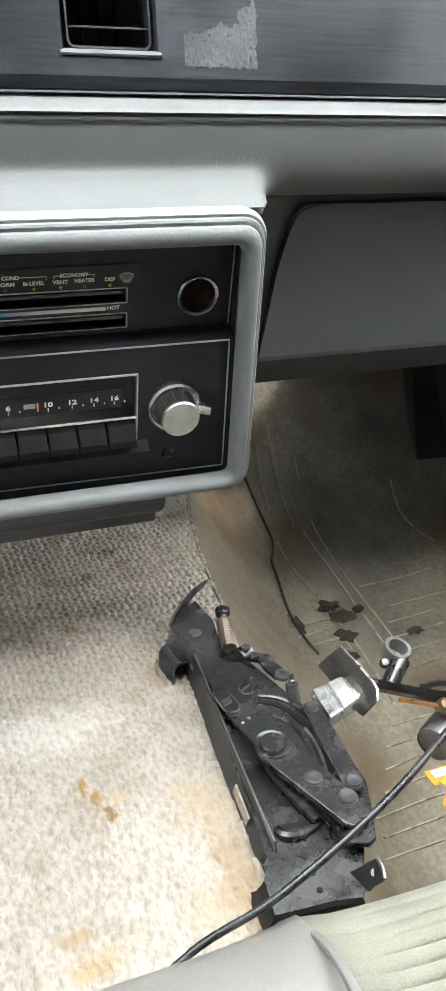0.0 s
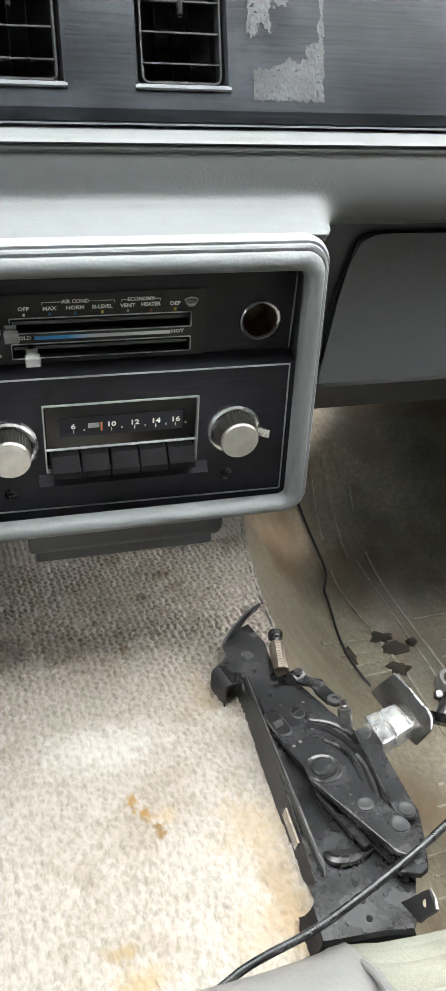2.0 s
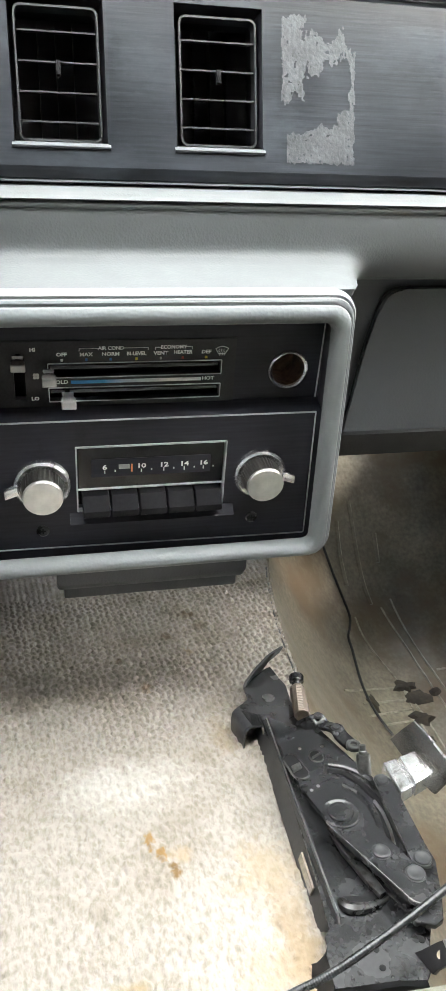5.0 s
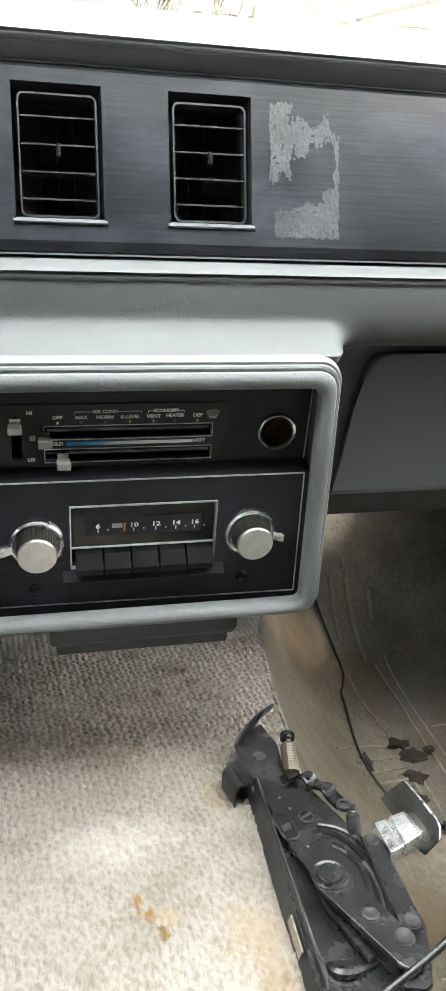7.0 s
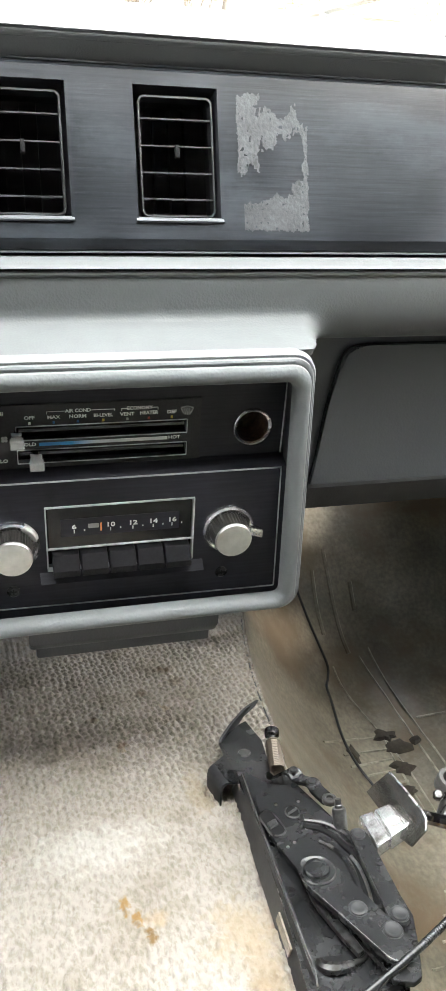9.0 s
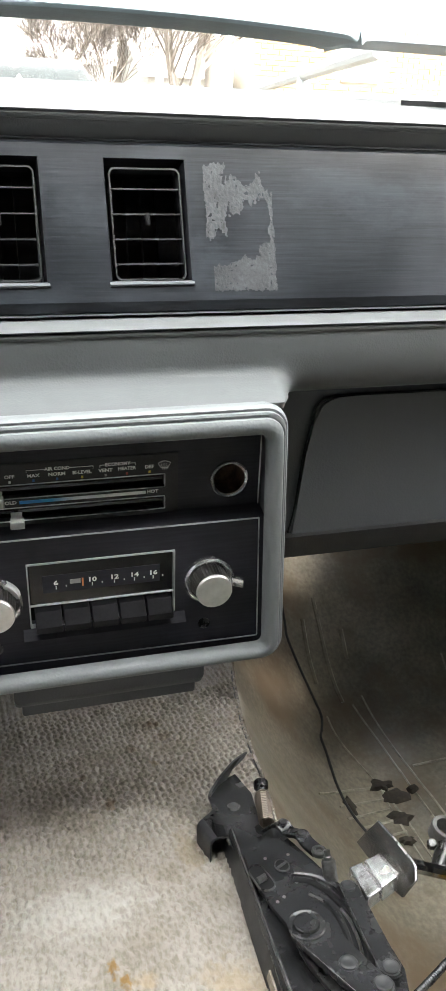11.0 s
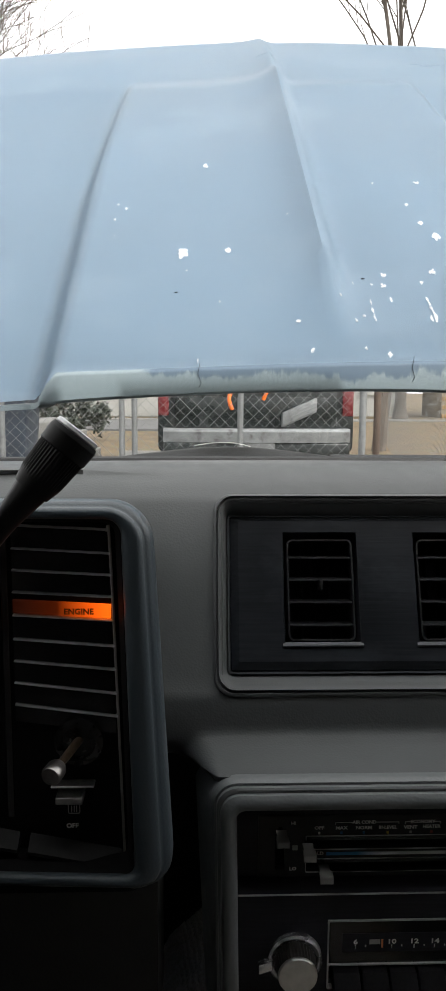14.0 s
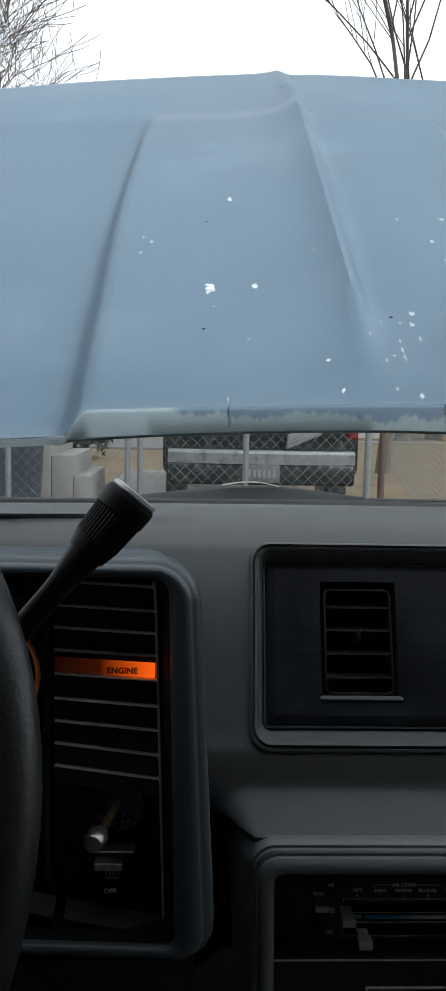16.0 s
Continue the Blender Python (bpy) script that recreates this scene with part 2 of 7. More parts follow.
def glow(name, colour, strength):
    m, nt, links, p = nodes_of(name)
    co = nt.new("ShaderNodeTexCoord").outputs["Generated"]
    sp = nt.new("ShaderNodeSeparateXYZ")
    links.new(co, sp.inputs[0])
    f = ramp(nt, links, sp.outputs[0], [(0.05, (0.008, 0.008, 0.008)), (0.45, (0.035, 0.035, 0.035)), (0.70, (0.45, 0.45, 0.45)), (0.95, (1, 1, 1))])
    p.inputs["Base Color"].default_value = (*[c * 0.03 for c in colour], 1)
    p.inputs["Emission Color"].default_value = (*colour, 1)
    mu = nt.new("ShaderNodeMath")
    mu.operation = "MULTIPLY"
    mu.inputs[1].default_value = strength
    links.new(f, mu.inputs[0])
    links.new(mu.outputs[0], p.inputs["Emission Strength"])
    return m


WARN = glow("amber_warning_lamp", (1.0, 0.12, 0.006), 0.34)


def pane_glass(name, tint=(0.95, 0.97, 0.97), gloss=0.5):
    """A thin pane: clear, with a Fresnel sheen."""
    m = bpy.data.materials.new(name)
    m.use_nodes = True
    nt, links = m.node_tree.nodes, m.node_tree.links
    nt.remove(nt["Principled BSDF"])
    tr, gl, fr, mx = nt.new("ShaderNodeBsdfTransparent"), nt.new("ShaderNodeBsdfGlossy"), nt.new("ShaderNodeFresnel"), nt.new("ShaderNodeMixShader")
    tr.inputs[0].default_value = (*tint, 1)
    gl.inputs["Roughness"].default_value = 0.02
    mu = nt.new("ShaderNodeMath")
    mu.operation = "MULTIPLY"
    mu.inputs[1].default_value = gloss
    fr.inputs[0].default_value = 1.45
    links.new(fr.outputs[0], mu.inputs[0])
    links.new(mu.outputs[0], mx.inputs[0])
    links.new(tr.outputs[0], mx.inputs[1])
    links.new(gl.outputs[0], mx.inputs[2])
    links.new(mx.outputs[0], nt["Material Output"].inputs[0])
    return m


GLASS = pane_glass("windscreen_glass", gloss=0.08)


def clear_plastic(name):
    m, nt, links, p = nodes_of(name)
    p.inputs["Base Color"].default_value = (0.88, 0.88, 0.86, 1)
    p.inputs["Roughness"].default_value = 0.12
    p.inputs["Transmission Weight"].default_value = 0.68
    p.inputs["IOR"].default_value = 1.49
    return m


ACRYLIC = clear_plastic("clear_acrylic")


def carpet_material():
    """Pale looped carpet: tufts, grime, a rusty streak and pale wear."""
    m, nt, links, p = nodes_of("pale_carpet")
    co = nt.new("ShaderNodeTexCoord").outputs["Object"]
    tuft = noise_tex(nt, links, co, 300.0, 3.0, 0.6, stretch=(1.15, 0.6, 1))
    mid = noise_tex(nt, links, co, 38.0, 4.0)
    broad = noise_tex(nt, links, co, 6.0, 4.0)
    col = ramp(nt, links, broad, [(0.3, (0.236, 0.217, 0.192)), (0.7, (0.286, 0.264, 0.236))])
    col = mix_rgb(nt, links, 1.0, col, ramp(nt, links, tuft, [(0.34, (0.74, 0.72, 0.69)), (0.56, (1, 1, 1))]), "MULTIPLY")
    col = mix_rgb(nt, links, 1.0, col, ramp(nt, links, mid, [(0.28, (0.82, 0.79, 0.75)), (0.50, (1, 1, 1))]), "MULTIPLY")
    for place, size, tone, power in CARPET_STAINS:
        mp = nt.new("ShaderNodeMapping")
        mp.inputs["Location"].default_value = tuple(-c / s for c, s in zip(place, size))
        mp.inputs["Scale"].default_value = tuple(1 / s for s in size)
        wob = nt.new("ShaderNodeVectorMath")
        wob.operation = "MULTIPLY_ADD"
        nz = nt.new("ShaderNodeTexNoise")
        nz.inputs["Scale"].default_value, nz.inputs["Detail"].default_value = 240.0 if size[0] < 0.0065 else 110.0, 5.0
        links.new(co, nz.inputs["Vector"])
        links.new(co, mp.inputs[0])
        links.new(nz.outputs["Color"], wob.inputs[0])
        wob.inputs[1].default_value = (2.6, 2.6, 0) if size[0] < 0.0065 else (1.6, 1.6, 0)
        links.new(mp.outputs[0], wob.inputs[2])
        ln = nt.new("ShaderNodeVectorMath")
        ln.operation = "LENGTH"
        sub = nt.new("ShaderNodeVectorMath")
        sub.operation = "SUBTRACT"
        sub.inputs[1].default_value = (1.3, 1.3, 0) if size[0] < 0.0065 else (0.8, 0.8, 0)
        links.new(wob.outputs[0], sub.inputs[0])
        links.new(sub.outputs[0], ln.inputs[0])
        f = ramp(nt, links, ln.outputs["Value"], [(0.35, (power,) * 3), (1.0, (0, 0, 0))])
        col = mix_rgb(nt, links, f, col, tone)
    links.new(col, p.inputs["Base Color"])
    p.inputs["Roughness"].default_value = 0.95
    p.inputs["Specular IOR Level"].default_value = 0.15
    bp = nt.new("ShaderNodeBump")
    bp.inputs["Strength"].default_value, bp.inputs["Distance"].default_value = 0.8, 0.0018
    links.new(tuft, bp.inputs["Height"])
    links.new(bp.outputs[0], p.inputs["Normal"])
    return m


RUSTY_STAINS = [
    ((-0.017, -0.106, 0.53), (0.0035, 0.009, 9), (0.20, 0.118, 0.036), 0.85),
    ((-0.011, -0.118, 0.53), (0.005, 0.006, 9), (0.19, 0.112, 0.034), 0.9),
    ((-0.005, -0.131, 0.53), (0.0035, 0.008, 9), (0.14, 0.084, 0.030), 0.9),
    ((0.000, -0.120, 0.53), (0.009, 0.008, 9), (0.26, 0.19, 0.11), 0.5),
    ((-0.038, -0.198, 0.53), (0.012, 0.007, 9), (0.211, 0.154, 0.077), 0.7),
    ((0.002, 0.045, 0.53), (0.006, 0.008, 9), (0.17, 0.12, 0.08), 0.8),
    ((0.062, 0.131, 0.53), (0.008, 0.008, 9), (0.15, 0.12, 0.09), 0.8),
    ((0.045, 0.09, 0.53), (0.005, 0.006, 9), (0.2, 0.15, 0.1), 0.6),
    ((0.055, 0.150, 0.53), (0.010, 0.009, 9), (0.12, 0.09, 0.06), 0.8),
    ((0.030, 0.118, 0.53), (0.007, 0.006, 9), (0.13, 0.09, 0.06), 0.7),
]
GRIMY_STAINS = [
    ((-0.015, 0.085, 0.53), (0.005, 0.006, 9), (0.14, 0.10, 0.07), 0.7),
    ((0.050, -0.02, 0.53), (0.012, 0.03, 9), (0.20, 0.15, 0.09), 0.45),
    ((0.052, -0.19, 0.53), (0.014, 0.05, 9), (0.19, 0.13, 0.07), 0.6),
    ((-0.03, -0.215, 0.53), (0.02, 0.010, 9), (0.24, 0.17, 0.08), 0.6),
    ((0.05, -0.14, 0.53), (0.03, 0.03, 9), (0.256, 0.198, 0.128), 0.55),
    ((0.045, -0.205, 0.53), (0.035, 0.022, 9), (0.243, 0.186, 0.122), 0.55),
    ((-0.03, -0.055, 0.53), (0.05, 0.028, 9), (0.47, 0.455, 0.435), 0.35),
    ((-0.12, 0.21, 0.48), (0.06, 0.05, 9), (0.128, 0.109, 0.096), 0.6),
]
CARPET_STAINS = RUSTY_STAINS + GRIMY_STAINS
CARPET = carpet_material()
MAT_RIB = surface("worn_rib_tops", (0.40, 0.37, 0.29), 0.5, 0.0, 0.3, 40.0, 250.0, 0.1, 0.0003, dirt=(0.18, 0.16, 0.12), dirt_at=0.55, dirt_scale=50.0)
MAT = surface("olive_vinyl_mat", (0.235, 0.208, 0.156), 0.36, 0.0, 0.34, 11.0, 180.0, 0.12, 0.0004, dirt=(0.150, 0.112, 0.072), dirt_at=0.53, dirt_scale=9.0, spec=0.42)
GRIME = surface("dried_mud", (0.055, 0.045, 0.033), 0.9, 0.0, 0.3, 60.0, 300.0, 0.5)


# ---- building blocks ----
def thing(name, at, label, category, group="", kind=""):
    ob = new(name)
    ob.empty_display_size = 0.02
    ob.location = at
    return tagged(ob, label, category, group, kind)


def finish(name, bm, material, smooth=True, angle=35):
    bmesh.ops.recalc_face_normals(bm, faces=bm.faces)
    me = bpy.data.meshes.new(name)
    bm.to_mesh(me)
    bm.free()
    me.materials.append(material)
    if smooth:
        me.set_sharp_from_angle(angle=radians(angle))
        me.polygons.foreach_set("use_smooth", [True] * len(me.polygons))
    return me


def part(name, bm, material, parent, label="", smooth=True, angle=35):
    me = bm if isinstance(bm, bpy.types.Mesh) else finish(name, bm, material, smooth, angle)
    ob = new(name, me)
    ob.parent = parent
    if parent.type == "EMPTY":
        ob.matrix_parent_inverse = Matrix.Translation(-parent.location)
    return tagged(ob, label)


def solid(name, bm, material, label="", category="", group="", kind="", smooth=True, angle=35):
    return tagged(new(name, finish(name, bm, material, smooth, angle)), label, category, group, kind)


def box(bm, lo, hi, bevel=0.0, segments=2, fn=None):
    m = Matrix.LocRotScale([(a + b) / 2 for a, b in zip(lo, hi)], None, [abs(b - a) for a, b in zip(lo, hi)])
    vs = bmesh.ops.create_cube(bm, size=1.0, matrix=m)["verts"]
    if bevel:
        es = {e for v in vs for e in v.link_edges}
        vs = {v for f in bmesh.ops.bevel(bm, geom=list(es), offset=bevel, segments=segments, affect="EDGES", profile=0.5)["faces"] for v in f.verts} | {v for v in vs if v.is_valid}
    if fn:
        for v in set(vs):
            v.co = fn(*v.co)
    return bm


def made_box(lo, hi, bevel=0.0, segments=2, fn=None):
    return box(bmesh.new(), lo, hi, bevel, segments, fn)


def loft(bm, loops, start=False, end=False, closed=True):
    rings = [[bm.verts.new(p) for p in lp] for lp in loops]
    for a, b in zip(rings, rings[1:]):
        k = len(a)
        for i in range(k if closed else k - 1):
            j = (i + 1) % k
            bm.faces.new((a[i], a[j], b[j], b[i]))
    if start:
        bm.faces.new(rings[0])
    if end:
        bm.faces.new(rings[-1])
    return bm


def rrect(x0, x1, z0, z1, r, n=6):
    """A rounded rectangle in two coordinates, as (u, v) pairs."""
    out = []
    for cx, cz, a0 in ((x1 - r, z1 - r, 0), (x0 + r, z1 - r, 90), (x0 + r, z0 + r, 180), (x1 - r, z0 + r, 270)):
        for k in range(n + 1):
            a = radians(a0 + 90 * k / n)
            out.append((cx + r * math.cos(a), cz + r * math.sin(a)))
    return out


def face_on(y):
    return lambda u, v, h=0.0: Vector((u, y - h, v))


def on_panel(u, v, h=0.0):
    """A place on the leaning vent panel: x, height, and distance out of it."""
    return Vector((u, 0.0813 + 0.41 * (v - 0.8812) - 0.925 * h, v + 0.379 * h))


def prism(bm, outline, h0, h1, fn):
    """A plate with that outline between two distances from the surface fn."""
    a = [bm.verts.new(fn(u, v, h0)) for u, v in outline]
    b = [bm.verts.new(fn(u, v, h1)) for u, v in outline]
    k = len(a)
    bm.faces.new(a)
    bm.faces.new(list(reversed(b)))
    for i in range(k):
        bm.faces.new((a[i], b[i], b[(i + 1) % k], a[(i + 1) % k]))
    return bm


def ring_plate(bm, outer, inner, h0, h1, fn):
    loft(bm, [[fn(u, v, h0) for u, v in outer], [fn(u, v, h1) for u, v in outer], [fn(u, v, h1) for u, v in inner], [fn(u, v, h0) for u, v in inner], [fn(u, v, h0) for u, v in outer]])
    bmesh.ops.remove_doubles(bm, verts=bm.verts, dist=1e-6)
    return bm


def holed_plate(bm, x0, x1, z0, z1, holes, h0, h1, fn):
    """A plate with rectangular holes that go right through it."""
    us = sorted({x0, x1, *(c for q in holes for c in q[:2])})
    vs = sorted({z0, z1, *(c for q in holes for c in q[2:])})
    inside = lambda u, v: any(a < u < b and c < v < d for a, b, c, d in holes)
    grid = {}

    def vert(i, j, h):
        if (i, j, h) not in grid:
            grid[i, j, h] = bm.verts.new(fn(us[i], vs[j], h))
        return grid[i, j, h]

    full = {(i, j) for i in range(len(us) - 1) for j in range(len(vs) - 1) if not inside((us[i] + us[i + 1]) / 2, (vs[j] + vs[j + 1]) / 2)}
    for i, j in full:
        for h in (h0, h1):
            bm.faces.new((vert(i, j, h), vert(i + 1, j, h), vert(i + 1, j + 1, h), vert(i, j + 1, h)))
        for (di, dj), (p, q) in (((-1, 0), ((i, j), (i, j + 1))), ((1, 0), ((i + 1, j), (i + 1, j + 1))), ((0, -1), ((i, j), (i + 1, j))), ((0, 1), ((i, j + 1), (i + 1, j + 1)))):
            if (i + di, j + dj) not in full:
                bm.faces.new((vert(*p, h0), vert(*q, h0), vert(*q, h1), vert(*p, h1)))
    return bm


def revolve(bm, profile, centre, axis, n=24, caps=True):
    """A turned body: (radius, distance along the axis) pairs."""
    q = Vector((0, 0, 1)).rotation_difference(Vector(axis).normalized()).to_matrix()
    loops = [[Vector(centre) + q @ Vector((r * math.cos(2 * math.pi * k / n), r * math.sin(2 * math.pi * k / n), h)) for k in range(n)] for r, h in profile]
    return loft(bm, loops, caps, caps)


def tube(bm, points, radius, n=8, caps=True):
    """A bent rod through the points; radius is a number or a function of 0..1."""
    pts = [Vector(p) for p in points]
    loops, up = [], None
    for i, p in enumerate(pts):
        d = (pts[min(i + 1, len(pts) - 1)] - pts[max(i - 1, 0)]).normalized()
        if up is None:
            up = d.orthogonal().normalized()
        up = (up - d * up.dot(d)).normalized()
        side = d.cross(up)
        r = radius(i / (len(pts) - 1)) if callable(radius) else radius
        loops.append([p + r * (math.cos(2 * math.pi * k / n) * up + math.sin(2 * math.pi * k / n) * side) for k in range(n)])
    return loft(bm, loops, caps, caps)


def smooth_path(points, steps=8):
    """Points along a smooth curve through the given ones."""
    p = [Vector(q) for q in points]
    p = [2 * p[0] - p[1], *p, 2 * p[-1] - p[-2]]
    out = []
    for i in range(1, len(p) - 2):
        for k in range(steps):
            t = k / steps
            out.append(0.5 * (2 * p[i] + (p[i + 1] - p[i - 1]) * t + (2 * p[i - 1] - 5 * p[i] + 4 * p[i + 1] - p[i + 2]) * t * t + (3 * p[i] - p[i - 1] - 3 * p[i + 1] + p[i + 2]) * t ** 3))
    return out + [p[-2]]


def sheet(name, xs, ys, height):
    """A mesh over a grid, with the height given as an array function."""
    gx, gy = np.meshgrid(xs, ys)
    gz = height(gx, gy)
    co = np.stack([gx, gy, gz], -1).reshape(-1, 3)
    n, k = len(ys), len(xs)
    i = (np.arange(n - 1)[:, None] * k + np.arange(k - 1)[None]).ravel()
    faces = np.stack([i, i + 1, i + k + 1, i + k], -1)
    me = bpy.data.meshes.new(name)
    me.vertices.add(len(co))
    me.vertices.foreach_set("co", co.ravel())
    me.loops.add(faces.size)
    me.loops.foreach_set("vertex_index", faces.ravel())
    me.polygons.add(len(faces))
    me.polygons.foreach_set("loop_start", np.arange(0, faces.size, 4))
    me.update(calc_edges=True)
    me.polygons.foreach_set("use_smooth", [True] * len(me.polygons))
    return me


def value_noise(x, y, cell, seed=0):
    """Smooth noise from 0 to 1 over arrays."""
    table = np.random.RandomState(seed).rand(256, 256)
    u, v = x / cell, y / cell
    i, j = np.floor(u).astype(int), np.floor(v).astype(int)
    a, b = u - i, v - j
    a, b = a * a * (3 - 2 * a), b * b * (3 - 2 * b)
    t = lambda p, q: table[p % 256, q % 256]
    return (t(i, j) * (1 - a) + t(i + 1, j) * a) * (1 - b) + (t(i, j + 1) * (1 - a) + t(i + 1, j + 1) * a) * b


def lettering(text, cap, at, parent, material, label="", fn=None, align="CENTER", wide=1.0):
    """Raised ink letters from the built-in font, centred on at and facing the driver."""
    cu = bpy.data.curves.new("lettering", "FONT")
    cu.body, cu.size, cu.align_x, cu.align_y = text, cap / 0.7, align, "CENTER"
    cu.resolution_u, cu.offset = 2, cap * 0.05
    tmp = new("lettering", cu)
    bpy.context.view_layer.update()
    me = bpy.data.meshes.new_from_object(tmp.evaluated_get(bpy.context.evaluated_depsgraph_get()))
    bpy.data.objects.remove(tmp)
    for v in me.vertices:
        u, w = v.co.x * wide, v.co.y
        v.co = fn(at[0] + u, at[1] + w) if fn else Vector((at[0] + u, at[1], at[2] + w))
    me.materials.append(material)
    return part("lettering", me, material, parent, label)


def flake(cx, cy, size, seed, n=9, long=1.0, turn=0.0):
    """An irregular outline round a point, as (u, v) pairs."""
    rnd = random.Random(seed)
    out = []
    for k in range(n):
        a = 2 * math.pi * k / n
        r = size * rnd.uniform(0.55, 1.15)
        u, v = r * math.cos(a), r * math.sin(a) * long
        out.append((cx + u * math.cos(turn) - v * math.sin(turn), cy + u * math.sin(turn) + v * math.cos(turn)))
    return out


# ---- shell of the car, which closes the cabin ----
cabin = thing("car_body", (0, -0.8, 0.25), "pale blue car body with grey headliner and open window gaps", "car body", kind="structure")
part("roof", made_box((-0.74, -1.90, 1.42), (0.74, -0.22, 1.46), 0.012), HEADLINER, cabin, "grey cloth headliner")
for s in (-1, 1):
    part("side_panel", made_box((s * 0.74, -1.75, 0.20), (s * 0.78, 0.55, 0.96), 0.01), VINYL_DARK, cabin, "dark grey vinyl door panel")
    # added out of view: covers most of the side window to narrow its light
    part("side_light_block", made_box((s * 0.74, -1.90, 0.955), (s * 0.78, -0.42 if s < 0 else -0.20, 1.44), 0.01), VINYL_DARK, cabin, "unseen dark grey panel added to cut the side window light")
    part("window_rail", made_box((s * 0.72, -0.65, 1.37), (s * 0.745, -0.20, 1.44), 0.01), HEADLINER, cabin)
    bm = bmesh.new()
    tube(bm, [(s * 0.72, 0.20, 0.98), (s * 0.72, -0.24, 1.43)], 0.035, 8)
    part("pillar", bm, VINYL, cabin)
part("rear_wall", made_box((-0.74, -1.90, 0.20), (0.74, -1.85, 1.44), 0.01), VINYL_DARK, cabin)
part("floor_pan", made_box((-0.74, -1.85, 0.18), (0.74, 0.62, 0.205)), BLACK_CARPET, cabin)
part("bulkhead", made_box((-0.74, 0.60, 0.20), (0.74, 0.63, 0.96)), BLACK_CARPET, cabin, "charcoal carpet on the bulkhead")

# ---- windscreen ----
screen = thing("window_1", (0, 0.2, 1.0), "slightly dusty raked windscreen", "windscreen", kind="structure")
bm = bmesh.new()
front = [[Vector((x, y - 0.10 * (x / 0.7) ** 2 + o, z)) for x in np.linspace(-0.69, 0.69, 13)] for o in (0, 0.005) for y, z in ((0.205, 1.0), (-0.235, 1.43))]
loft(bm, [front[0], front[1], front[3], front[2], front[0]], closed=False)
glass = part("pane", bm, GLASS, screen)
glass.visible_shadow = False

bm = bmesh.new()
tube(bm, [(x, 0.207 - 0.10 * (x / 0.7) ** 2, 1.0088) for x in np.linspace(-0.70, 0.70, 41)], 0.0036, 8)
part("seal", bm, RUBBER, screen, "black rubber seal along the foot of the glass")

# ---- dashboard ----
dash = thing("dashboard", (0, 0.2, 0.82), "grey padded vinyl dashboard with a long recessed vent panel", "dashboard")


def dash_bend(x, y):
    return -0.10 * (x / 0.7) ** 2 if y > 0.15 else 0.0


# one skin: the top rolls over a crest, slopes down beside the vent panel, and runs out as a plain band
UPPER = [(0.225, 0.96), (0.205, 1.007), (0.190, 1.0106), (0.176, 1.0110), (0.163, 1.0100), (0.151, 1.0078), (0.1405, 1.0046), (0.1318, 1.0008), (0.1245, 0.9965), (0.1185, 0.9922), (0.1131, 0.9880), (0.0936, 0.9320), (0.0760, 0.8795), (0.0735, 0.8740), (0.0712, 0.8705), (0.0698, 0.8680), (0.0690, 0.8640), (0.0687, 0.8560)]
VISOR = [(0.0686, 0.8490), (0.0684, 0.8455), (0.0672, 0.8425), (0.0640, 0.8402), (0.0570, 0.8385), (0.0460, 0.8371), (0.0360, 0.8359), (0.0290, 0.8350), (0.0265, 0.8342), (0.0270, 0.8300)]
UNDER = [(0.0688, 0.8500), (0.0692, 0.8440), (0.0702, 0.8380), (0.0722, 0.8325), (0.0752, 0.8280), (0.0800, 0.8240), (0.0865, 0.8208), (0.0960, 0.8186), (0.1100, 0.8174), (0.1400, 0.8170)]


def ease(t):
    t = max(0.0, min(1.0, t))
    return t * t * (3 - 2 * t)


def skin_y(z):
    """Depth of the skin at a height between its crest and its band."""
    zs, ys_ = [q[1] for q in reversed(UPPER[7:])], [q[0] for q in reversed(UPPER[7:])]
    return float(np.interp(z, zs, ys_))


bm = bmesh.new()
loops = []
HOLE_X = -0.1125
for x in sorted({*np.linspace(-0.72, -0.16, 12), *np.linspace(-0.155, -0.113, 15), HOLE_X, *np.linspace(-0.108, 0.094, 9), *np.linspace(0.098, 0.160, 30), *np.linspace(0.18, 0.72, 12)}):
    lower = []
    for i, (a, b) in enumerate(zip(VISOR, UNDER)):
        k = ease((abs(x) - (0.1215 if x > 0 else 0.1225) + 0.0008 * i) / 0.030)
        lower.append((a[0] + (b[0] - a[0]) * k, a[1] + (b[1] - a[1]) * k))
    loops.append([Vector((x, y + dash_bend(x, y), z)) for y, z in UPPER + lower])
loft(bm, loops, closed=False)
bmesh.ops.delete(bm, geom=[f for f in bm.faces if f.calc_center_median().x > HOLE_X and f.calc_center_median().x < 0.71 and 0.8680 < f.calc_center_median().z < 0.9880 and f.calc_center_median().y < 0.13], context="FACES")
part("skin", bm, VINYL, dash, "smooth grey vinyl that rolls over from the top to the console visor", angle=60)
# moulded surround of the vent panel, from the skin down into the recess
X0, X1, Z0, Z1 = -0.1075, 0.62, 0.8797, 0.9770


def around_panel(u, v, share, extra):
    deep = (0.0813 + 0.41 * (v - 0.8812) - skin_y(v)) / 0.925
    return on_panel(u, v, max(0.0, deep) * share + extra)


